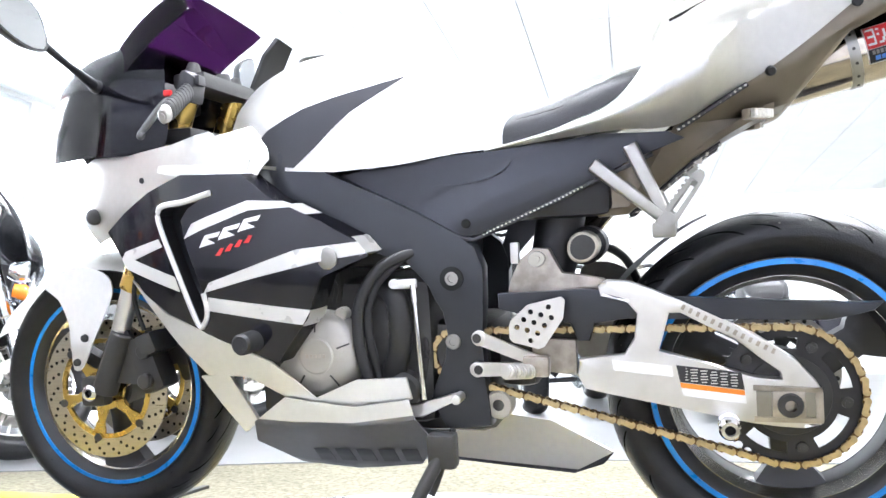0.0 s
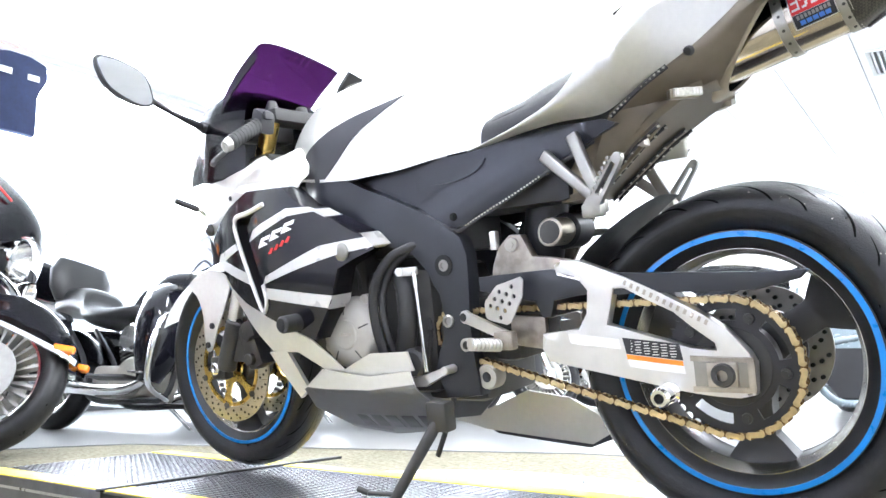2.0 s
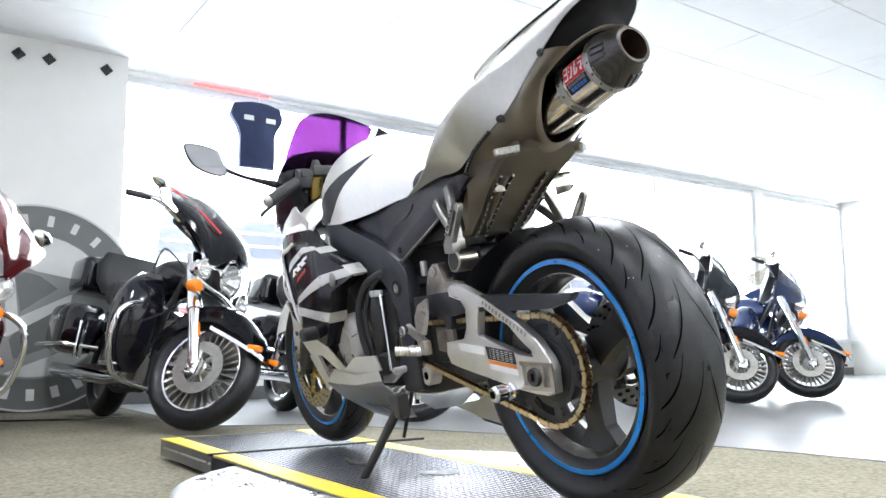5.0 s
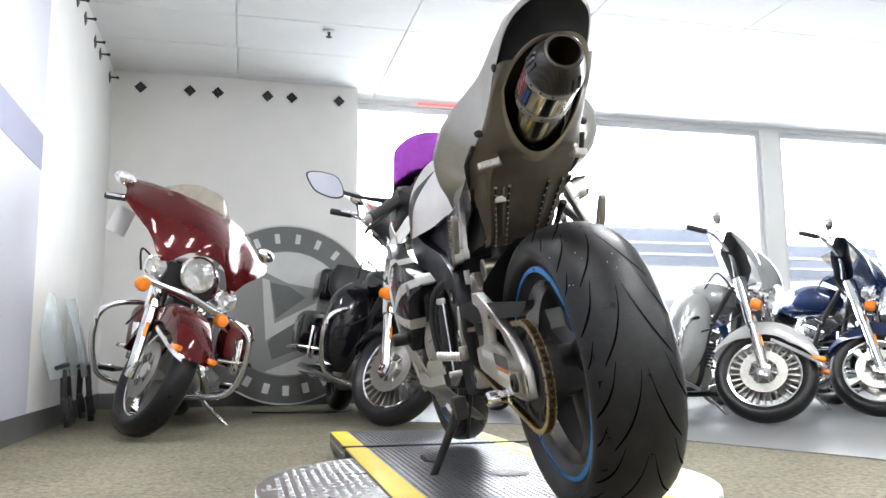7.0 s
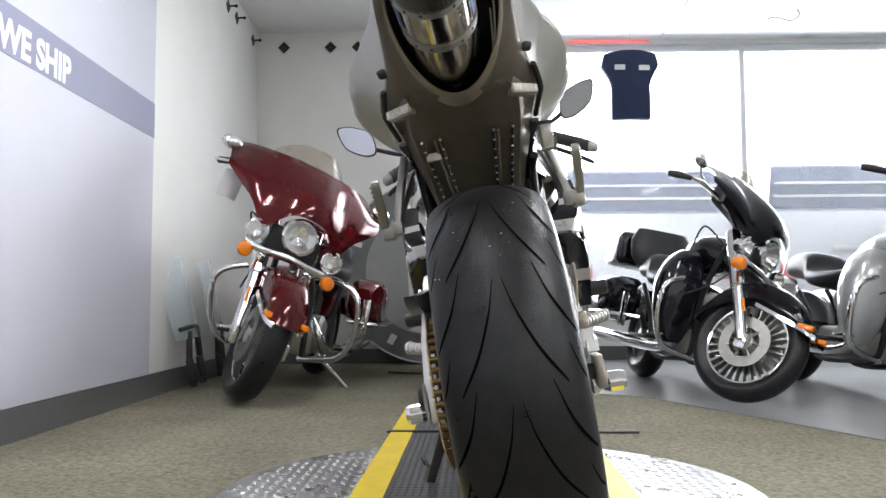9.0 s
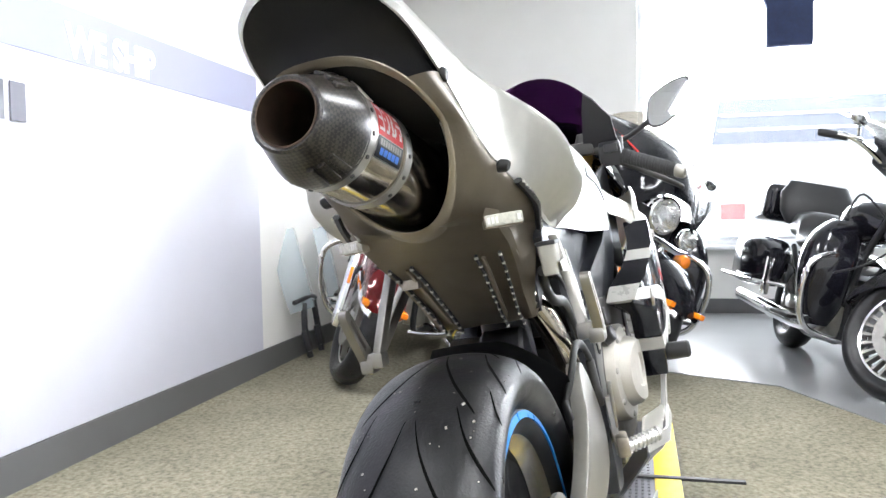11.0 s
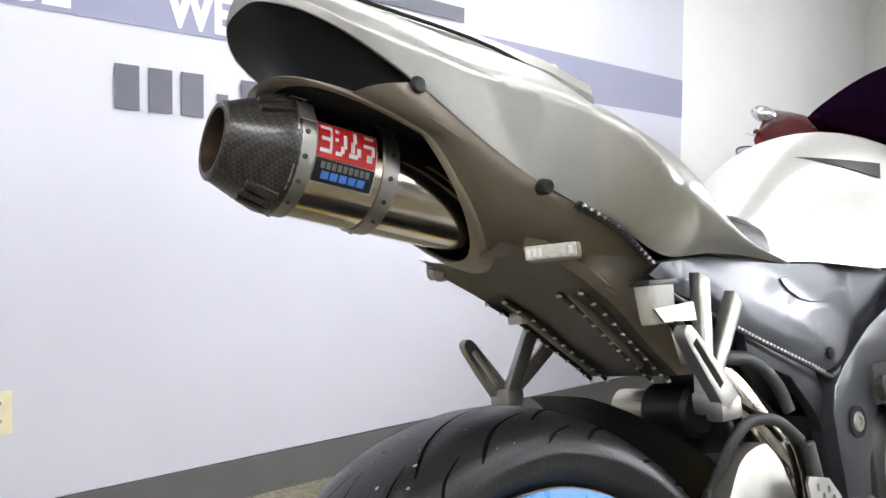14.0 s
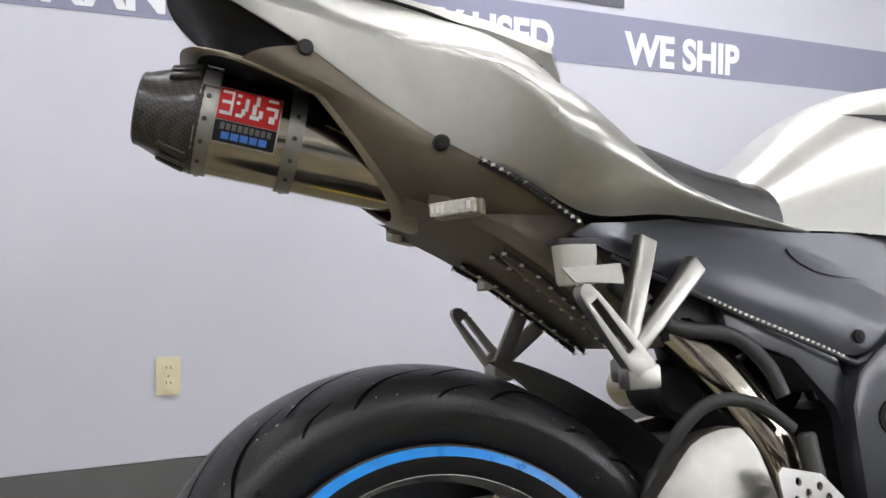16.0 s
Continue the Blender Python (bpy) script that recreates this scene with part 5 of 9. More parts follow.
def tank_dims(x):
    return np.interp(x, [p.x for p in TOP], [p.z for p in TOP]), np.interp(x, TX, TZB), np.interp(x, TX, TW)


def tank_y(x, z):
    zt, zb, w = tank_dims(x)
    f = min(0.999, max(0, (z - zb) / (zt - zb)))
    return w * (1 - f ** 2.7) ** (1 / 2.2)


def tank():
    bm = B()
    rows = []
    xs = [TX[0] + (TX[-1] - TX[0]) * i / 36 for i in range(37)]
    zt_s = smooth_line([(x, 0, z) for x, z in zip(TX, TZT)], 6)
    for x in xs:
        zt = np.interp(x, [p.x for p in zt_s], [p.z for p in zt_s])
        _, zb, w = tank_dims(x)
        row = []
        for i in range(29):
            a = math.pi * i / 28
            cy, sz = math.cos(a), math.sin(a)
            f = abs(sz) ** (2 / 2.7)
            row.append((x, -w * math.copysign(abs(cy) ** (2 / 2.2), cy), zb + (zt - zb) * f))
        rows.append(row)
    rings(bm, rows, False, False)
    bm.faces.new([v for v in bm.verts[:29]])
    bm.faces.new([v for v in bm.verts[-29:]])
    t = part("fuel_tank", bm, M["silver"], bike, "silver fuel tank with black blade decals")
    for s in (-1, 1):
        w = lambda x, z: tank_y(x, z)
        decal([(-0.597, 0.868), (-0.667, 0.848), (-0.779, 0.820), (-0.854, 0.788), (-0.905, 0.745), (-0.880, 0.728), (-0.80, 0.716), (-0.755, 0.750), (-0.690, 0.806)], s, M["stripe_black"], 0.0015, w, "blade_decal", "charcoal blade-shaped tank decal", 0, t) if s < 0 else None
        if s > 0:
            decal([(-0.560, 0.878), (-0.690, 0.862), (-0.672, 0.838)], s, M["stripe_black"], 0.0030, w, "blade_decal", "", 0, t)
            decal([(-0.712, 0.848), (-0.680, 0.818), (-0.770, 0.764), (-0.802, 0.780), (-0.806, 0.818)], s, M["stripe_black"], 0.0030, w, "blade_decal", "", 0, t)
    bm = B()
    lathe(bm, [(0.0, 0.005), (0.045, 0.005), (0.050, 0.002), (0.050, -0.01)], 32, "z", (-0.80, 0, 0.9325))
    part("fuel_cap", bm, M["engine_dark"], bike)


tank()


# --- frame spars, side covers, subframe ---
def frame_parts():
    for s in (-1, 1):
        bm = B()
        plate(bm, [(-0.930, 0.722), (-0.915, 0.745), (-0.880, 0.756), (-0.827, 0.748), (-0.735, 0.700), (-0.594, 0.628), (-0.520, 0.585), (-0.487, 0.560), (-0.474, 0.525), (-0.476, 0.470), (-0.482, 0.400), (-0.480, 0.330), (-0.474, 0.250), (-0.555, 0.243), (-0.580, 0.300),
                   (-0.552, 0.365), (-0.545, 0.410), (-0.552, 0.450), (-0.575, 0.495), (-0.615, 0.540), (-0.680, 0.565), (-0.735, 0.592), (-0.832, 0.660), (-0.900, 0.690)],
              lambda x, z: s * (0.176 + 0.10 * min(0.35, max(0, -0.60 - x)) - 0.9 * max(0, -0.83 - x)), -s * 0.05, 0, 0.05, 0.008)
        f = part("frame_spar", bm, M["graphite"], bike, "graphite painted frame spar")
        for x, z, r in ((-0.530, 0.507, 0.0135), (-0.534, 0.397, 0.0135)):
            bm = B()
            lathe(bm, [(0.0, s * 0.0), (r * 0.45, 0.0), (r * 0.5, s * 0.004), (r * 0.85, s * 0.004), (r, s * 0.001), (r, -s * 0.004)], 20, "y", (x, s * 0.178, z))
            part("frame_bolt", bm, M["satin"], f)
        bm = B()
        lathe(bm, [(0.011, 0.0005), (0.021, 0.0005), (0.021, -0.003), (0.011, -0.003)], 24, "y", (-0.530, s * 0.1785, 0.507), True)
        part("bolt_recess", bm, M["soot"], f)
        # side cover
        bm = B()
        def sc(x, z, s=s):
            # a proud rail along the lower edge, the rest falling back from it
            h = (z - 0.578) * 0.926 - (x + 0.490) * 0.377
            return s * (0.162 - 0.22 * max(0, 0.018 - h) - 0.30 * min(0.05, max(0, h - 0.042)) - 0.05 * max(0, x + 0.35))
        plate(bm, [(-0.740, 0.697), (-0.584, 0.719), (-0.427, 0.722), (-0.280, 0.735), (-0.175, 0.728), (-0.150, 0.716), (-0.235, 0.688), (-0.315, 0.652), (-0.477, 0.582), (-0.500, 0.578), (-0.520, 0.585), (-0.612, 0.628)], sc, -s * 0.012, 0, 0.012, 0)
        c = part("side_cover", bm, M["graphite_panel"], bike, "graphite triangular side cover")
        bm = B()
        plate(bm, [(-0.640, 0.690), (-0.560, 0.702), (-0.440, 0.706), (-0.425, 0.697), (-0.455, 0.676), (-0.520, 0.668), (-0.590, 0.676)], lambda x, z: sc(x, z) + s * 0.0035, -s * 0.0055, 2, 0.015, 0)
        part("cover_scallop", bm, M["graphite_panel"], c)
        bm = B()
        bolt(bm, (-0.502, s * 0.163, 0.600), (0, s, 0), 0.0085, 0.004)
        part("cover_bolt", bm, M["soot"], c)
        bm = B()
        tube(bm, [(-0.612, s * 0.166, 0.622), (-0.520, s * 0.168, 0.580), (-0.497, s * 0.168, 0.573), (-0.470, s * 0.168, 0.578), (-0.313, s * 0.158, 0.649), (-0.20, s * 0.15, 0.695)], 0.0036, 8, 4)
        part("led_strip", bm, M["dark"], bike, "thin stuck-on light strip")
        bm = B()
        for k in range(26):
            t = k / 25
            x, z = -0.470 + 0.155 * t, 0.580 + 0.069 * t
            box(bm, (x, s * (0.1715 - 0.010 * t), z), (0.0032, 0.002, 0.0026))
        tagged(part("led_bead", bm, M["led"], bike), kind="stuff")
    bm = B()
    box(bm, (-0.43, 0, 0.65), (0.32, 0.24, 0.10), 0.02)
    box(bm, (-0.35, 0, 0.675), (0.18, 0.18, 0.07), 0.02)
    part("airbox_and_battery", bm, M["dark"], bike)
    bm = B()
    box(bm, (-0.66, 0, 0.60), (0.28, 0.26, 0.14), 0.02)
    part("throttle_body", bm, M["dark"], bike)


frame_parts()


# --- seat and tail ---
def seat():
    bm = B()
    rows = []
    for x, zt, zb, w in ((-0.550, 0.745, 0.728, 0.070), (-0.505, 0.768, 0.724, 0.106), (-0.43, 0.795, 0.722, 0.128), (-0.36, 0.812, 0.728, 0.130), (-0.30, 0.831, 0.742, 0.128), (-0.25, 0.846, 0.758, 0.122), (-0.205, 0.852, 0.775, 0.108), (-0.172, 0.850, 0.795, 0.090)):
        row = []
        for i in range(21):
            a = math.pi * i / 20
            cy, sz = math.cos(a), math.sin(a)
            row.append((x, -w * math.copysign(abs(cy) ** 0.6, cy), zb + (zt - zb) * abs(sz) ** 0.6 - 0.006 * (1 - abs(cy)) * (x < -0.3)))
        rows.append(row)
    rings(bm, [smooth_line(r, 1) for r in rows], True, True)
    st = part("rider_seat", bm, M["seat"], bike, "black vinyl rider seat")
    for s in (-1, 1):
        bm = B()
        tube(bm, [(-0.515, s * 0.090, 0.752), (-0.43, s * 0.112, 0.770), (-0.36, s * 0.116, 0.784), (-0.30, s * 0.113, 0.800), (-0.25, s * 0.107, 0.818), (-0.205, s * 0.094, 0.832)], 0.0026, 6, 3)
        part("seat_piping", bm, M["rubber"], st)


# sections of the tail shell: x, (side offset, height) from lower edge to crown
TAIL = [(-0.468, [(0.128, 0.720), (0.130, 0.723), (0.127, 0.726), (0.120, 0.728)], 0),
        (-0.400, [(0.140, 0.727), (0.150, 0.733), (0.142, 0.737), (0.124, 0.739)], 0),
        (-0.330, [(0.148, 0.733), (0.167, 0.743), (0.150, 0.754), (0.116, 0.761)], 0),
        (-0.250, [(0.150, 0.736), (0.184, 0.756), (0.162, 0.778), (0.104, 0.796)], 0),
        (-0.165, [(0.146, 0.735), (0.192, 0.783), (0.168, 0.836), (0.084, 0.898)], 1),
        (-0.100, [(0.142, 0.768), (0.180, 0.815), (0.156, 0.870), (0.075, 0.940)], 1),
        (-0.030, [(0.130, 0.806), (0.155, 0.845), (0.130, 0.899), (0.068, 0.959)], 1),
        (0.040, [(0.116, 0.853), (0.130, 0.878), (0.111, 0.922), (0.060, 0.973)], 1),
        (0.105, [(0.108, 0.902), (0.115, 0.917), (0.099, 0.953), (0.054, 0.988)], 1),
        (0.165, [(0.099, 0.940), (0.102, 0.950), (0.087, 0.975), (0.048, 1.001)], 1),
        (0.200, [(0.084, 0.960), (0.086, 0.968), (0.071, 0.987), (0.040, 1.007)], 1),
        (0.220, [(0.062, 0.973), (0.063, 0.978), (0.052, 0.992), (0.030, 1.004)], 1),
        (0.230, [(0.036, 0.982), (0.036, 0.985), (0.030, 0.993), (0.018, 0.999)], 1)]


def tail():
    for s in (-1, 1):
        bm = B()
        rows = []
        for x, q, top in TAIL:
            pts = smooth_line([(x, s * y, z) for y, z in q], 12)
            inner = (x, s * q[3][0] * 0.55, q[3][1] - 0.012) if not top else (x, 0, q[3][1] + 0.006)
            rows.append(pts + [Vector(inner)])
        cols = list(zip(*rows))
        dense = list(zip(*[smooth_line(cn, 12) for cn in cols]))
        # the flank is flat below a shoulder that drops away towards the seat
        for row in dense:
            x = row[0].x
            if x < -0.1335:
                continue
            zs = np.interp(x, (-0.133, -0.127, -0.105, -0.071, -0.025, 0.026, 0.07, 0.105, 0.165, 0.23), (0.742, 0.788, 0.833, 0.876, 0.901, 0.912, 0.922, 0.931, 0.949, 0.985))
            pts = row[:-1]
            zl, yl, zt = pts[0].z, abs(pts[0].y), pts[-1].z
            if zs < zl + 0.003:
                continue
            boost = 0.009 * min(1, (x + 0.1335) / 0.04) * min(1, max(0, (0.12 - x) / 0.08))
            ys = float(np.interp(zs, [p.z for p in pts], [abs(p.y) for p in pts])) + boost
            for p in pts:
                y = abs(p.y)
                if p.z <= zs:
                    y = yl + (ys - yl) * ((p.z - zl) / (zs - zl)) ** 0.85
                else:
                    y += boost * (1 - (p.z - zs) / (zt - zs))
                p.y = s * y
        rings(bm, dense, False, False)
        bmesh.ops.solidify(bm, geom=bm.faces[:], thickness=0.003)
        part("tail_fairing", bm, M["silver"], bike, "silver tail fairing half")
        for p in ((0.106, 0.110, 0.901), (-0.020, 0.131, 0.808)):
            bm = B()
            cyl(bm, (p[0], s * (p[1] - 0.004), p[2]), (p[0] + 0.001, s * (p[1] + 0.006), p[2] - 0.003), 0.0082, 0.0074, 16, 0.002)
            part("tail_plug", bm, M["rubber"], bike, "black screw plug")
        # raised seat cowl line
        bm = B()
        tube(bm, [(-0.165, s * 0.068, 0.915), (-0.03, s * 0.064, 0.965), (0.10, s * 0.053, 0.991), (0.19, s * 0.040, 1.008)], 0.0022, 6, 4)
        part("cowl_seam", bm, M["soot"], bike)
    bm = B()
    rows = []
    for x, w, z in ((-0.198, 0.052, 0.905), (-0.180, 0.064, 0.946), (-0.10, 0.063, 0.964), (0.0, 0.059, 0.982), (0.10, 0.050, 0.996), (0.17, 0.042, 1.007)):
        rows.append([(x, y, z + 0.004 * (1 - (y / w) ** 2) - (0.012 if abs(y) == w else 0)) for y in (-w, -w * 0.96, -w * 0.5, 0, w * 0.5, w * 0.96, w)])
    rings(bm, rows, False, False)
    bmesh.ops.solidify(bm, geom=bm.faces[:], thickness=0.004)
    part("seat_cowl", bm, M["silver"], bike, "silver pillion seat cowl")
    # smoked tail lamp panel under the lip
    half = [(x, q[0][0] - 0.003, q[0][1]) for x, q, top in TAIL[8:]]
    edge = smooth_line([(x, -y, z) for x, y, z in half] + [(0.231, 0, 0.985)] + half[::-1], 4)
    bm = B()
    rows = []
    for f in (0, 0.33, 0.66, 1.0):
        row = []
        for p in edge:
            a = p.y / 0.105
            ring = Vector((0.190 - 0.09 * a * a, 0.096 * a, 0.914 - 0.030 * a * a))
            row.append(p.lerp(ring, f) + Vector((-0.012 * math.sin(math.pi * f), 0, 0)))
        rows.append(row)
    rings(bm, rows, False, False)
    bmesh.ops.solidify(bm, geom=bm.faces[:], thickness=0.002)
    part("tail_lamp", bm, M["dark"], bike, "dark smoked tail lamp lens")


seat()
tail()

EX0, EX1 = Vector((-0.022, -0.004, 0.806)), Vector((0.268, -0.013, 0.865))


def ring_pt(a, k=1.0, push=0.0):
    """Edge of the opening round the muffler; a in turns from the top."""
    t = 2 * math.pi * a
    top, side, bot = Vector((0.214, 0, 0.914)), Vector((0.085, 0.090, 0.868)), Vector((0.002, 0, 0.748))
    c, s = math.cos(t), math.sin(t)
    mid = Vector((0.095, 0, 0.858))
    v = (top - mid) * max(0, c) + (bot - mid) * max(0, -c) ** 1.15
    q = mid + v + Vector((0, 0.092 * math.copysign(abs(s) ** (0.75 if c > 0 else 0.95), s), 0))
    if c < 0:
        q.y *= (1 - 0.10 * c * c)
    ctr = Vector((0.09, 0, 0.845))
    return ctr + (q - ctr) * k + Vector((-0.9, 0, -0.2)) * push


def undertail():
    n = 56
    bm = B()
    rows = [[ring_pt(i / n, k, p) for i in range(n)] for k, p in ((0.985, 0.012), (0.975, 0.004), (1.0, -0.002), (1.04, 0.0), (1.075, 0.008), (1.09, 0.022))]
    rings(bm, rows, False, True)
    part("exhaust_surround", bm, M["taupe"], bike, "taupe plastic surround of the muffler opening")
    bm = B()
    rows = [[ring_pt(i / n, k, p) for i in range(n)] for k, p in ((0.985, 0.010), (0.93, 0.05), (0.86, 0.12), (0.75, 0.19))]
    rings(bm, rows, False, True)
    bm.faces.new([bm.verts.new(p) for p in rows[-1]])
    part("exhaust_cavity", bm, M["soot"], bike)
    for s in (-1, 1):
        yf = lambda x, z: s * (0.110 + 0.014 * min(1, max(0, (z - 0.71) / 0.06)) * min(1, max(0, 0.06 - x) / 0.1) - 0.10 * max(0, x - 0.02) - 0.10 * max(0, 0.70 - z))
        # smooth cheek from the rim of the opening out to the silver edge
        edge = smooth_line([(x, s * (q[0][0] - 0.002), q[0][1] + 0.001) for x, q, top in TAIL[4:9][::-1]], 4)
        rows = []
        for i in range(29):
            f = i / 28
            inner = ring_pt(0.15 + 0.30 * f, 1.05, 0.004)
            inner.y *= s
            g = f * (len(edge) - 1.001)
            outer = edge[int(g)].lerp(edge[int(g) + 1], g - int(g))
            rows.append([inner.lerp(outer, u) + Vector((0.010 * math.sin(math.pi * u) - 0.012 * math.sin(math.pi * u) * f, s * 0.010 * math.sin(math.pi * u), 0)) for u in (0, 0.15, 0.3, 0.5, 0.7, 0.85, 1.0)])
        bm = B()
        rings(bm, rows, False, False)
        bmesh.ops.solidify(bm, geom=bm.faces[:], thickness=0.003)
        part("undertail_cheek", bm, M["taupe"], bike, "smooth taupe plastic cheek beside the muffler")
        # its lower skirt, down to the edge of the floor plate
        low = rows[-1]
        base = smooth_line([(0.006, s * 0.080, 0.760), (-0.060, s * 0.104, 0.738), (-0.135, s * 0.110, 0.695), (-0.19, s * 0.112, 0.654), (-0.245, s * 0.112, 0.610)], 4)
        skirt = []
        for i, p in enumerate(low):
            g = i / (len(low) - 1) * (len(base) - 1.001)
            q = base[int(g)].lerp(base[int(g) + 1], g - int(g))
            skirt.append([p.lerp(q, u) + Vector((0, s * 0.006 * math.sin(math.pi * u), 0)) for u in (0, 0.25, 0.5, 0.75, 1.0)])
        bm = B()
        rings(bm, skirt, False, False)
        bmesh.ops.solidify(bm, geom=bm.faces[:], thickness=0.003)
        part("undertail_skirt", bm, M["taupe"], bike)
        bm = B()
        plate(bm, [(-0.150, 0.735), (-0.20, 0.728), (-0.245, 0.690), (-0.300, 0.612), (-0.255, 0.602), (-0.225, 0.625)], yf, -s * 0.004, 0, 0.025)
        part("undertail_side", bm, M["taupe"], bike)
        # marker lamp on a small ledge, angled to the rear and outwards
        place = Matrix.Translation((-0.0340, s * 0.1130, 0.7455)) @ Matrix.Rotation(math.atan2(s * 0.049, -0.035), 4, "Z")
        bm = B()
        box(bm, (0.002, s * 0.009, -0.001), (0.058, 0.014, 0.017), 0.004, place)
        part("marker_ledge", bm, M["taupe"], bike)
        bm = B()
        box(bm, (0, s * -0.001, 0), (0.054, 0.008, 0.0140), 0.002, place)
        mk = part("tail_marker", bm, M["led"], bike, "clear stick-on marker lamp with a bead of light cells")
        bm = B()
        for k in range(8):
            box(bm, (-0.0220 + 0.0063 * k, s * -0.0053, 0), (0.0038, 0.0012, 0.008), 0, place)
        tagged(part("light_cell", bm, M["stripe"], mk), kind="stuff")
        # light strips along the seam and on the floor of the undertail
        bm = B()
        tube(bm, [(-0.055, s * 0.137, 0.789), (-0.105, s * 0.145, 0.760), (-0.160, s * 0.147, 0.729)], 0.0042, 6, 3)
        part("led_strip", bm, M["dark"], bike)
        bm = B()
        for k in range(14):
            t = k / 13
            box(bm, (-0.058 - 0.100 * t, s * (0.1415 + 0.010 * t), 0.787 - 0.058 * t), (0.004, 0.003, 0.003))
        tagged(part("led_bead", bm, M["led"], bike), kind="stuff")
    # floor plate
    bm = B()
    prof = [(-0.014, 0.750), (-0.030, 0.745), (-0.085, 0.717), (-0.135, 0.687), (-0.19, 0.644), (-0.245, 0.601), (-0.295, 0.598)]
    rows = []
    for x, z in prof:
        w = 0.098 if x > -0.02 else 0.112
        rows.append([(x, -w, z + 0.012), (x, -w * 0.92, z), (x, -w * 0.4, z - 0.001), (x, 0, z), (x, w * 0.4, z - 0.001), (x, w * 0.92, z), (x, w, z + 0.012)])
    rings(bm, rows, False, False)
    bmesh.ops.solidify(bm, geom=bm.faces[:], thickness=-0.005)
    part("undertail_floor", bm, M["taupe"], bike, "taupe plastic undertail floor")
    for y in (-0.088, -0.052, 0.048, 0.084):
        line = [Vector((x, y, z - 0.0035)) for x, z in ((-0.095, 0.7095), (-0.135, 0.6855), (-0.165, 0.662), (-0.19, 0.6425), (-0.22, 0.619), (-0.243, 0.601))]
        bm = B()
        tube(bm, line, 0.0032, 6, 1)
        part("led_strip", bm, M["dark"], bike)
        bm = B()
        for k in range(11):
            f = k / 10 * (len(line) - 1.001)
            i = int(f)
            p = line[i].lerp(line[i + 1], f - i)
            box(bm, p + Vector((-0.001, 0, -0.0030)), (0.0045, 0.0050, 0.0032))
        tagged(part("led_bead", bm, M["led"], bike), kind="stuff")
    for y in (-0.063, 0.056):
        bm = B()
        box(bm, (0, 0, 0), (0.150, 0.006, 0.010), 0.002, Matrix.Translation((-0.165, y, 0.660)) @ Matrix.Rotation(radians(-37.5), 4, "Y"))
        part("undertail_rib", bm, M["taupe"], bike)
    bm = B()
    box(bm, (0, 0, 0), (0.012, 0.03, 0.014), 0.002, Matrix.Translation((-0.13, -0.075, 0.683)))
    part("wire_clip", bm, M["alloy_worn"], bike)


undertail()


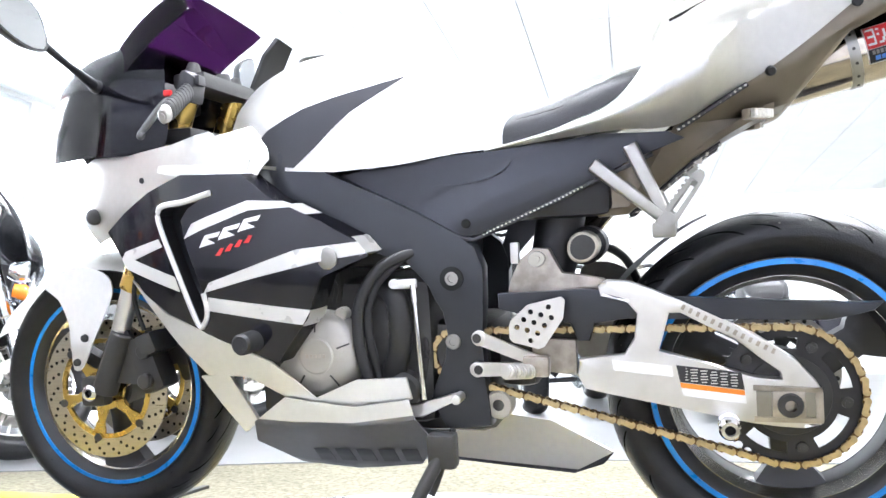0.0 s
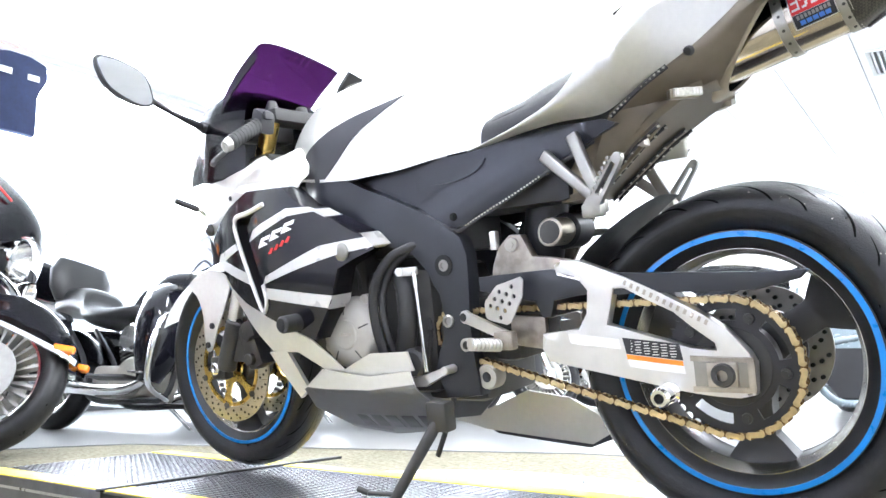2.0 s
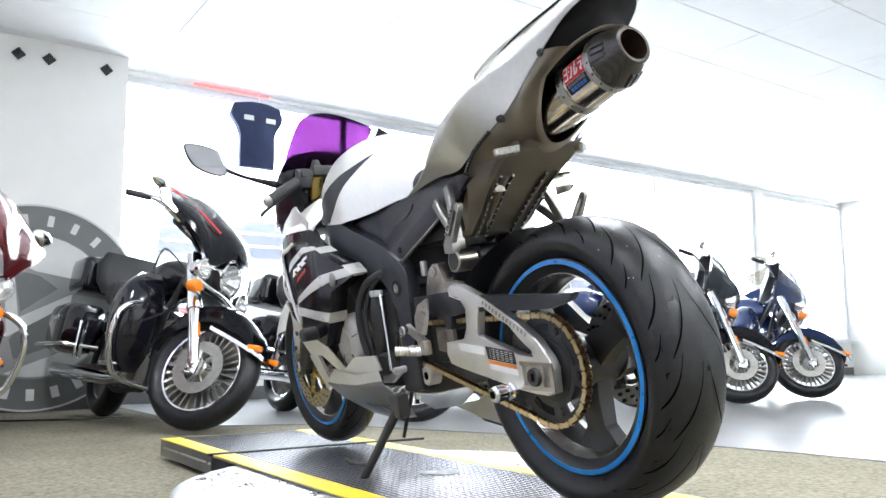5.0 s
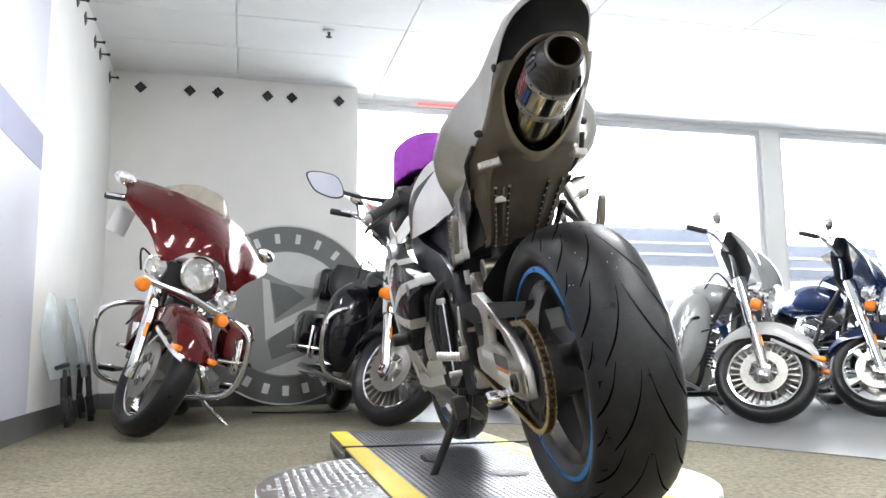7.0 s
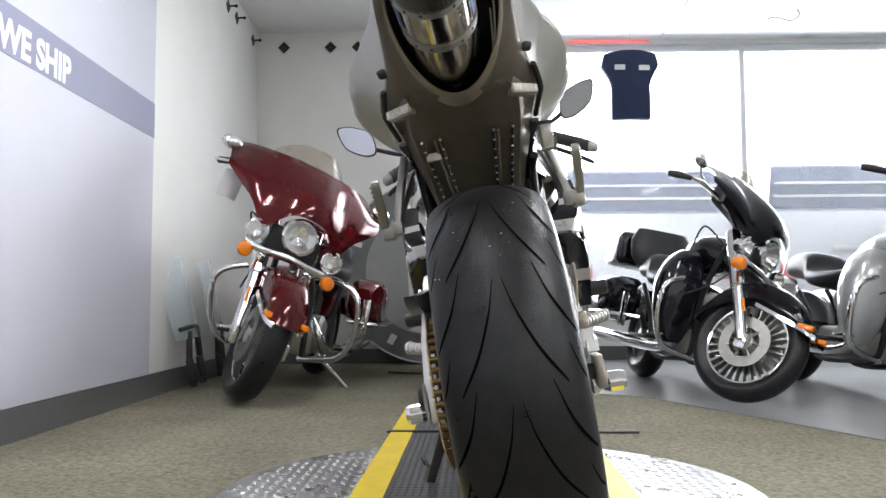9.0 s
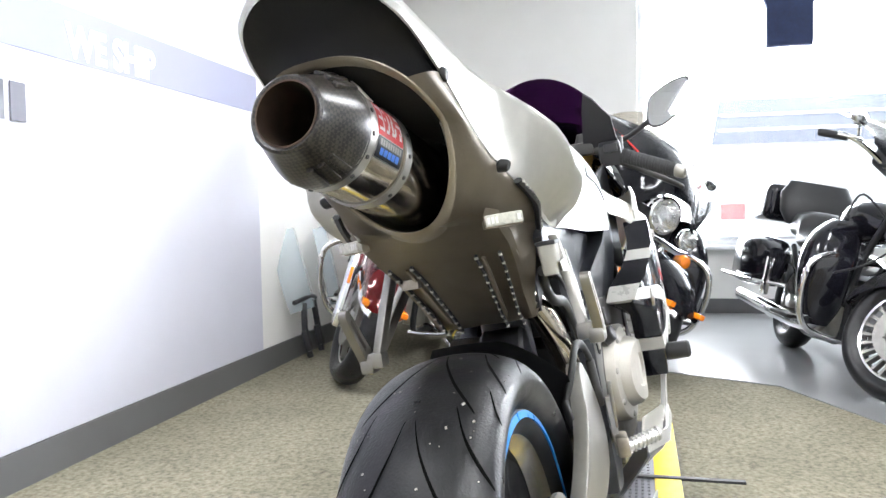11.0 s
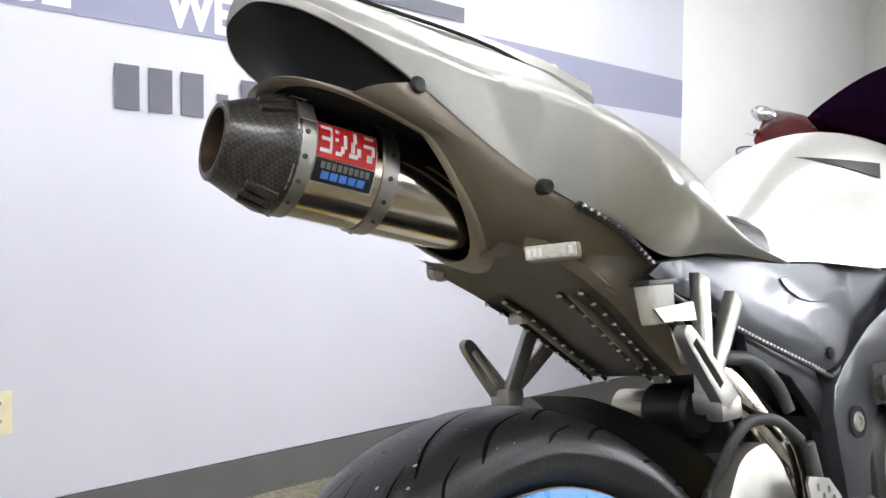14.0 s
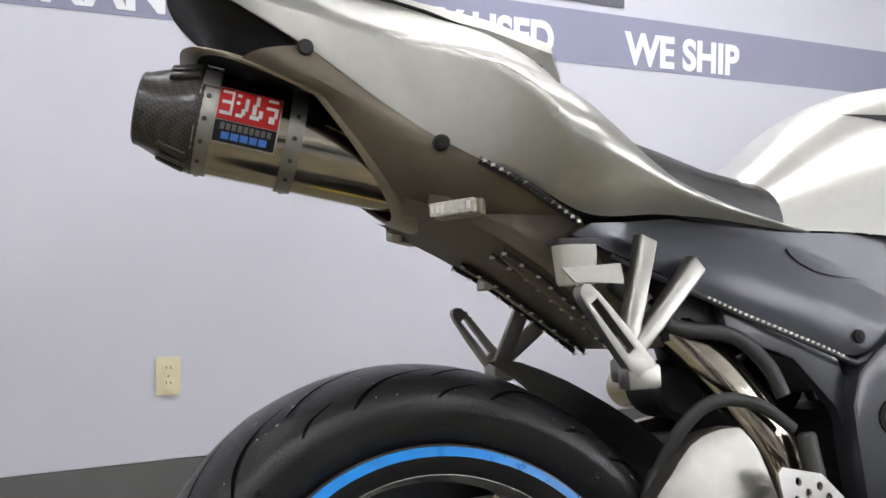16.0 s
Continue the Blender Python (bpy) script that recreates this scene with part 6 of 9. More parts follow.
# --- muffler ---
def exhaust():
    ax = (EX1 - EX0).normalized()
    q = ax.to_track_quat("X", "Z").to_matrix().to_4x4()
    e = part("muffler", lathe(B(), [(0.030, 0.0), (0.050, 0.004), (0.0535, 0.02), (0.0535, 0.240), (0.050, 0.244)], 48, "x"), M["steel"], bike, "worn stainless muffler with heat stains")
    base = Matrix.Translation(EX0) @ q
    e.matrix_basis = base
    L = (EX1 - EX0).length
    bm = B()
    pr = [(0.0545, 0.236), (0.056, 0.240), (0.0545, 0.250), (0.0490, 0.266), (0.043, 0.281), (0.0380, L - 0.002), (0.0372, L + 0.003), (0.0345, L + 0.005), (0.0318, L + 0.004)]
    rows = []
    for r, h in pr:
        row = []
        for i in range(36):
            a = 2 * math.pi * i / 36
            k = 1 + (0.02 * math.cos(6 * a) if 0.245 < h < 0.285 else 0)
            row.append((h, r * k * math.cos(a), r * k * math.sin(a)))
        rows.append(row)
    rings(bm, rows, False, True)
    part("end_cap", bm, M["carbon"], e, "carbon fibre muffler end cap")
    for j in range(3):
        for k in range(3):
            bm = B()
            a = radians(80 + 120 * k + (j - 1) * 14)
            m = Matrix.Rotation(a, 4, "X") @ Matrix.Translation((0.260, 0, 0.0512)) @ Matrix.Rotation(radians(16), 4, "Y")
            box(bm, (0, 0, 0), (0.030, 0.008, 0.006), 0.002, m)
            part("cap_rib", bm, M["carbon"], e)
    bm = B()
    lathe(bm, [(0.0318, L + 0.003), (0.0316, L + 0.0048), (0.0300, L + 0.0048), (0.0295, L - 0.01), (0.0295, L - 0.10)], 36, "x")
    part("outlet_pipe", bm, M["pipe_in"], e, "sooty copper-toned outlet pipe")
    bm = B()
    cyl(bm, (L - 0.09, 0, 0), (L - 0.088, 0, 0), 0.0295, None, 24)
    part("outlet_bore", bm, M["soot"], e)
    # bands
    for x, w in ((0.146, 0.008), (0.234, 0.009)):
        bm = B()
        lathe(bm, [(0.0537, x - w), (0.0555, x - w), (0.0555, x + w), (0.0537, x + w)], 48, "x", closed=True)
        part("strap", bm, M["satin"], e, "riveted bare metal strap")
    for x in (0.146, 0.234):
        for k in range(14):
            bm = B()
            a = radians(-60 + 24 * k)
            c = Vector((x, 0.0556 * math.cos(a), 0.0556 * math.sin(a)))
            cyl(bm, c, c * 1.0 + Vector((0, math.cos(a), math.sin(a))) * 0.0012, 0.0026, 0.0022, 10)
            part("rivet", bm, M["engine_dark"], e)
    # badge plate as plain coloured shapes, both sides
    for s in (-1, 1):
        def patch(x0, x1, a0, a1, lift, material, name, label=""):
            bm = B()
            rows = []
            x0, x1 = 0.194 + (x0 - 0.1765) * 0.83, 0.194 + (x1 - 0.1765) * 0.83
            for i in range(7):
                a = radians(-33 + (a0 + 36 + (a1 - a0) * i / 6) * 0.73)
                rows.append([(x, s * (0.0537 + lift) * math.cos(a), (0.0537 + lift) * math.sin(a)) for x in (x0, x1)])
            rings(bm, rows, False, False)
            bmesh.ops.solidify(bm, geom=bm.faces[:], thickness=0.0008)
            return part(name, bm, material, e, label)
        patch(0.1385, 0.2145, -36, 48, 0.0012, M["alloy"], "badge_plate", "riveted badge plate")
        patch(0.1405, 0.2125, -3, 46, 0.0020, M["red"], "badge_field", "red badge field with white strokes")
        patch(0.1405, 0.2125, -34, -4, 0.0020, M["stripe_black"], "badge_field")
        d = -1 if s > 0 else 1
        xm = 0.1765
        # four white glyph shapes: cross strokes, a spine and a slanted foot
        glyphs = (((-0.0072, 0.0050, 36, 41), (-0.0060, 0.0050, 20, 25), (-0.0072, 0.0072, 4, 9), (0.0042, 0.0072, 5, 41)),
                  ((-0.0072, -0.0022, 34, 39), (-0.0072, -0.0032, 22, 27), (-0.0060, 0.0020, 4, 9), (0.0000, 0.0045, 8, 17), (0.0030, 0.0072, 15, 34)),
                  ((-0.0025, 0.0020, 26, 42), (-0.0055, -0.0005, 12, 27), (-0.0072, 0.0040, 5, 11), (0.0025, 0.0072, 9, 20)),
                  ((-0.0060, 0.0060, 37, 42), (-0.0072, 0.0072, 24, 29), (0.0030, 0.0072, 14, 28), (-0.0025, 0.0045, 5, 15)))
        for k, strokes in enumerate(glyphs):
            xc = xm - d * (0.0262 - 0.0175 * k)
            for dx0, dx1, b0, b1 in strokes:
                u0, u1 = sorted((xc + d * dx0, xc + d * dx1))
                patch(u0, u1, b0, b1, 0.0026, M["white"], "badge_stroke")
        for k in range(9):
            xc = xm - 0.0300 + 0.0068 * k
            patch(xc, xc + 0.0050, -16, -7, 0.0026, M["satin"], "badge_bar")
        for k in range(5):
            xc = xm - 0.0265 + 0.0110 * k
            patch(xc, xc + 0.0092, -29, -19, 0.0026, M["lblue"], "badge_bar")
    bm = B()
    for a in (35, 75):
        t = radians(a)
        plate(bm, [(0.226, -0.012), (0.226, 0.012), (0.242, 0.012), (0.242, -0.012)], flat(0.0), 0.001, 0, 0, 0, Matrix.Rotation(t, 4, "X") @ Matrix.Translation((0, 0.0562, 0)))
    part("clamp_plate", bm, M["alloy"], e)
    bm = B()
    tube(bm, [EX0 + Vector((0.02, 0, 0)), EX0 + Vector((-0.06, 0, -0.03)), EX0 + Vector((-0.16, 0.03, -0.10)), EX0 + Vector((-0.28, 0.10, -0.19)), (-0.385, 0.125, 0.50), (-0.41, 0.12, 0.40)], 0.028, 16)
    part("header_pipe", bm, M["steel"], bike)
    bm = B()
    tube(bm, [(0.12, 0.075, 0.885), (0.07, 0.082, 0.862), (0.03, 0.075, 0.815), (0.0, 0.06, 0.78)], 0.0018, 6)
    tube(bm, [(0.10, 0.070, 0.885), (0.05, 0.076, 0.868), (0.01, 0.07, 0.80)], 0.0016, 6)
    part("tail_wire", bm, M["stripe"], bike, "loose pale tail wiring")


exhaust()


# --- swingarm, chain, rear brake ---
def rear_drive():
    s = -1
    bm = B()
    plate(bm, [(-0.282, 0.488), (-0.268, 0.496), (-0.232, 0.493), (-0.154, 0.460), (-0.047, 0.405), (0.010, 0.366), (0.040, 0.330), (0.048, 0.312), (0.044, 0.264), (0.020, 0.258), (-0.050, 0.264), (-0.163, 0.288), (-0.310, 0.318), (-0.322, 0.340), (-0.318, 0.367), (-0.245, 0.374), (-0.228, 0.400), (-0.222, 0.440), (-0.236, 0.458), (-0.278, 0.470)],
          lambda x, z: -0.152 - 0.02 * max(0, -0.1 - x), 0.032, 0, 0.05, 0.006, None, [[(-0.190, 0.380), (-0.172, 0.440), (-0.155, 0.440), (-0.075, 0.397), (-0.012, 0.345), (-0.010, 0.334), (-0.050, 0.338)]])
    sw = part("swingarm", bm, M["alloy"], bike, "bright cast alloy braced swingarm")
    bm = B()
    plate(bm, [(0.042, 0.318), (0.042, 0.270), (-0.048, 0.272), (-0.048, 0.322)], flat(-0.1535), 0.006, 0, 0, 0.002)
    part("axle_plate", bm, M["satin"], sw, "grimy recessed axle adjuster plate")
    bm = B()
    for pts in ([(0.046, 0.322), (0.046, 0.314), (-0.052, 0.317), (-0.052, 0.326)], [(0.046, 0.276), (0.046, 0.267), (-0.052, 0.268), (-0.052, 0.277)], [(0.047, 0.318), (0.047, 0.270), (0.036, 0.270), (0.036, 0.318)]):
        plate(bm, pts, flat(-0.1555), 0.006, 0, 0, 0.0015)
    part("adjuster_rim", bm, M["alloy_worn"], sw)
    bm = B()
    box(bm, (-0.002, -0.156, 0.296), (0.048, 0.012, 0.040), 0.004)
    part("axle_block", bm, M["alloy_worn"], sw)
    bm = B()
    lathe(bm, [(0.0085, -0.006), (0.017, -0.006), (0.019, 0.0), (0.019, 0.006)], 20, "y", (0.0, -0.166, 0.296))
    part("axle", bm, M["engine_dark"], sw)
    bm = B()
    cyl(bm, (0.0, -0.15, 0.296), (0.0, 0.17, 0.296), 0.0125, None, 20)
    part("axle_shaft", bm, M["engine_dark"], bike)
    # stickers
    for pts, mt, nm in (([(-0.165, 0.357), (-0.068, 0.345), (-0.064, 0.318), (-0.160, 0.330)], M["stripe_black"], "dark warning sticker with fine text bars"),
                        ([(-0.160, 0.329), (-0.064, 0.317), (-0.062, 0.296), (-0.156, 0.308)], M["white"], "white warning sticker"),
                        ([(-0.160, 0.329), (-0.0645, 0.317), (-0.064, 0.309), (-0.159, 0.321)], M["orange"], "orange warning strip"),
                        ([(-0.265, 0.366), (-0.172, 0.355), (-0.170, 0.338), (-0.262, 0.349)], M["white"], "faded pale sticker")):
        k = {"dark": 0.0005, "whit": 0.0005, "oran": 0.0012, "fade": 0.0005}[nm[:4]]
        bm = B()
        plate(bm, pts, lambda x, z: -0.1525 - k - 0.02 * max(0, -0.1 - x), 0.0008, 0, 0)
        part("sticker", bm, mt, sw, nm)
    bm = B()
    for r in range(5):
        for c in range(6):
            x = -0.158 + 0.0148 * c
            z = 0.3515 - 0.0045 * r - 0.125 * (x + 0.16)
            box(bm, (x + 0.005, -0.1538, z), (0.011 - 0.003 * ((r + c) % 3 == 0), 0.0006, 0.0016))
    part("text_bar", bm, M["stripe"], sw)
    # lettering on the upper brace as slanted bars
    bm = B()
    for k in range(13):
        x = -0.150 + 0.0108 * k
        z = 0.449 - 0.545 * (x + 0.150)
        box(bm, (0, 0, 0), (0.0050, 0.0008, 0.0085), 0, Matrix.Translation((x, -0.1533, z)) @ Matrix.Rotation(radians(29), 4, "Y"))
    part("text_bar", bm, M["alloy_worn"], sw)
    # spool and its mount
    for s2, p in ((-1, (-0.090, -0.150, 0.266)), (1, (-0.090, 0.150, 0.266))):
        bm = B()
        lathe(bm, [(0.008, s2 * 0.040), (0.0135, s2 * 0.040), (0.0165, s2 * 0.037), (0.0165, s2 * 0.027), (0.012, s2 * 0.022), (0.012, s2 * 0.014), (0.0165, s2 * 0.010), (0.0165, s2 * 0.0), (0.010, s2 * -0.006)], 28, "y", p)
        sp = part("stand_spool", bm, M["chrome"], bike, "polished stand spool")
        bm = B()
        lathe(bm, [(0.0, s2 * 0.036), (0.008, s2 * 0.036), (0.008, s2 * 0.041)], 20, "y", p)
        part("spool_bore", bm, M["soot"], sp)
    # right arm, in darker satin alloy than the left: shade in the colour
    bm = B()
    plate(bm, [(0.045, 0.315), (0.045, 0.265), (-0.10, 0.270), (-0.33, 0.315), (-0.36, 0.40), (-0.335, 0.50), (-0.300, 0.512), (-0.255, 0.500), (-0.206, 0.455), (-0.12, 0.385), (-0.03, 0.335)], lambda x, z: 0.157 - 1.6 * (z - 0.40 - 0.25 * (x + 0.30)) ** 2, -0.035, 3, 0.025, 0.006)
    part("swingarm", bm, M["satin"], bike)
    bm = B()
    box(bm, (-0.36, 0, 0.44), (0.10, 0.27, 0.10), 0.02)
    box(bm, (-0.43, 0, 0.36), (0.07, 0.24, 0.10), 0.02)
    part("swingarm_bridge", bm, M["engine_dark"], bike)
    bm = B()
    plate(bm, [(-0.440, 0.475), (-0.434, 0.500), (-0.420, 0.532), (-0.398, 0.552), (-0.375, 0.550), (-0.362, 0.525), (-0.352, 0.508), (-0.313, 0.502), (-0.280, 0.495), (-0.285, 0.462)], flat(-0.135), 0.03, 0, 0.05, 0.004)
    part("linkage_bracket", bm, M["alloy_worn"], bike)
    bm = B()
    bolt(bm, (-0.392, -0.135, 0.533), (0, -1, 0), 0.014, 0.008)
    part("linkage_bolt", bm, M["engine"], bike)
    bm = B()
    box(bm, (-0.425, -0.14, 0.545), (0.013, 0.02, 0.036), 0.003)
    part("hook", bm, M["alloy"], bike)
    # plate above the rear sets with heat stain
    bm = B()
    plate(bm, [(-0.40, 0.40), (-0.325, 0.395), (-0.325, 0.335), (-0.40, 0.345)], flat(-0.149), 0.015, 0, 0.05, 0.003)
    part("pivot_plate", bm, M["alloy_worn"], bike, "rust-stained pivot plate")
    # chain guard
    bm = B()
    plate(bm, [(-0.450, 0.478), (-0.290, 0.482), (-0.235, 0.470), (0.089, 0.450), (0.135, 0.450), (0.122, 0.437), (0.060, 0.424), (-0.237, 0.432), (-0.290, 0.425), (-0.300, 0.396), (-0.318, 0.396), (-0.330, 0.425), (-0.450, 0.452)], flat(-0.147), 0.028, 0, 0.06, 0.004)
    part("chain_guard", bm, M["graphite"], bike, "dark grey plastic chain guard")
    # hugger
    bm = B()
    rows = []
    for i in range(13):
        a = radians(113 + 50 * i / 12)
        r = 0.311 + 0.012 * i / 12
        w = 0.047 + 0.062 * min(1, i / 6)
        rows.append([(RA.x + (r + 0.003 - 0.7 * y * y) * math.cos(a), y, RA.z + (r + 0.003 - 0.7 * y * y) * math.sin(a)) for y in np.linspace(-w, w, 9)])
    rings(bm, rows, False, False)
    bmesh.ops.solidify(bm, geom=bm.faces[:], thickness=0.003)
    part("hugger", bm, M["dark"], bike, "satin black rear hugger")
    # shock with gold canister
    bm = B()
    cyl(bm, (-0.322, -0.118, 0.549), (-0.322, -0.03, 0.549), 0.0265, None, 28, 0.003)
    part("shock_reservoir", bm, M["disc"], bike, "brass-gold shock reservoir")
    bm = B()
    lathe(bm, [(0.0, -0.119), (0.021, -0.119), (0.022, -0.1165)], 28, "y", (-0.322, 0, 0.549))
    part("reservoir_cap", bm, M["engine_dark"], bike)
    bm = B()
    cyl(bm, (-0.40, 0, 0.40), (-0.36, 0, 0.62), 0.04, 0.04, 24, 0.003)
    cyl(bm, (-0.322, 0.04, 0.549), (-0.322, -0.03, 0.549), 0.034, None, 24, 0.006)
    part("shock_body", bm, M["dark"], bike)
    # sprocket
    bm = B()
    N = 43
    Rs = 15.875e-3 / (2 * math.sin(math.pi / N))
    c = RA
    pts = []
    for k in range(N):
        for f, r in ((0.0, Rs - 0.004), (0.3, Rs - 0.002), (0.45, Rs + 0.004), (0.55, Rs + 0.004), (0.7, Rs - 0.002)):
            a = 2 * math.pi * (k + f) / N
            pts.append((c.x + r * math.cos(a), c.z + r * math.sin(a)))
    holes = []
    for k in range(5):
        arc = []
        a0, a1 = radians(72 * k + 8), radians(72 * k + 50)
        for i in range(7):
            a = a0 + (a1 - a0) * i / 6
            arc.append((c.x + 0.092 * math.cos(a), c.z + 0.092 * math.sin(a)))
        for i in range(7):
            a = a1 - (a1 - a0) * i / 6
            arc.append((c.x + 0.074 * math.cos(a), c.z + 0.074 * math.sin(a)))
        holes.append(arc)
    plate(bm, pts, flat(-0.106), 0.006, 0, 0, 0, None, holes)
    spk = part("rear_sprocket", bm, M["dark"], bike, "black slotted rear sprocket")
    bm = B()
    lathe(bm, [(0.03, -0.118), (0.062, -0.116), (0.066, -0.108), (0.066, -0.06)], 40, "y", c)
    part("sprocket_carrier", bm, M["engine_dark"], bike)
    for k in range(5):
        a = radians(72 * k + 65)
        bm = B()
        bolt(bm, (c.x + 0.083 * math.cos(a), -0.106, c.z + 0.083 * math.sin(a)), (0, -1, 0), 0.009, 0.007)
        part("sprocket_nut", bm, M["engine_dark"], spk)
    # chain: closed run of links round both sprockets
    fc, fr = Vector((-0.535, 0, 0.372)), 0.041
    d = (Vector((fc.x, 0, fc.z)) - Vector((c.x, 0, c.z)))
    Ld = d.length
    base_a = math.atan2(d.z, d.x)
    off = math.acos((Rs - fr) / Ld)
    a_top, a_bot = base_a - off, base_a + off
    path = []
    def arc(cx, cz, r, a0, a1, n):
        for i in range(n):
            a = a0 + (a1 - a0) * i / n
            path.append(Vector((cx + r * math.cos(a), 0, cz + r * math.sin(a))))
    arc(c.x, c.z, Rs, a_bot, a_top + 2 * math.pi if a_top < a_bot else a_top, 80)
    arc(fc.x, fc.z, fr, a_top, a_bot, 20)
    path.append(path[0])
    # slack on the lower run
    seg = [0.0]
    for p, q in zip(path, path[1:]):
        seg.append(seg[-1] + (q - p).length)
    total = seg[-1]
    nl = int(round(total / 15.875e-3 / 2)) * 2
    pitch = total / nl
    def at(sv):
        sv %= total
        return Vector((np.interp(sv, seg, [p.x for p in path]), 0, np.interp(sv, seg, [p.z for p in path])))
    def link(inner):
        bm = B()
        w = 0.0052 if inner else 0.0078
        for y in (-w, w):
            o = []
            for i in range(20):
                a = 2 * math.pi * i / 20
                x = (0.0068 * math.cos(a)) + (pitch / 2 if math.cos(a) > 0 else -pitch / 2)
                z = 0.0066 * math.sin(a) * (0.45 if abs(math.cos(a)) < 0.25 else 1.0)
                o.append((x, z))
            plate(bm, o, flat(y - 0.0009), 0.0018, 0, 0)
        for x in (-pitch / 2, pitch / 2):
            cyl(bm, (x, -w - (0.0012 if not inner else 0), 0), (x, w + (0.0012 if not inner else 0), 0), 0.0048 if inner else 0.0027, None, 10)
        return link_mesh("chain_link", bm, M["gold_dark"] if inner else M["gold"])
    meshes = (link(True), link(False))
    ch = part("chain", cyl(B(), (fc.x, -0.1115, fc.z), (fc.x, -0.1045, fc.z), 0.036, None, 24), M["engine_dark"], bike, "gold drive chain with grease and darkened inner links")
    for i in range(nl):
        p, q = at(i * pitch), at((i + 1) * pitch)
        m = (p + q) / 2
        a = math.atan2(q.z - p.z, q.x - p.x)
        share("chain_link", meshes[i % 2], ch, Matrix.Translation((m.x, -0.108, m.z)) @ Matrix.Rotation(-a, 4, "Y"))
    # rear brake, right side
    brake_disc(RA, 0.095, 0.07, 0.110, M["engine_dark"], None, 16)
    bm = B()
    box(bm, (-0.10, 0.10, 0.262), (0.09, 0.05, 0.055), 0.012)
    part("rear_caliper", bm, M["engine_dark"], bike)
    bm = B()
    box(bm, (-0.002, 0.158, 0.296), (0.06, 0.02, 0.05), 0.006)
    part("axle_block", bm, M["alloy_worn"], bike)


rear_drive()


# --- engine, controls, stand, pegs ---
def rods(bm, pts, r):
    for a, b in zip(pts, pts[1:]):
        cyl(bm, a, b, r, None, 12)
    return bm


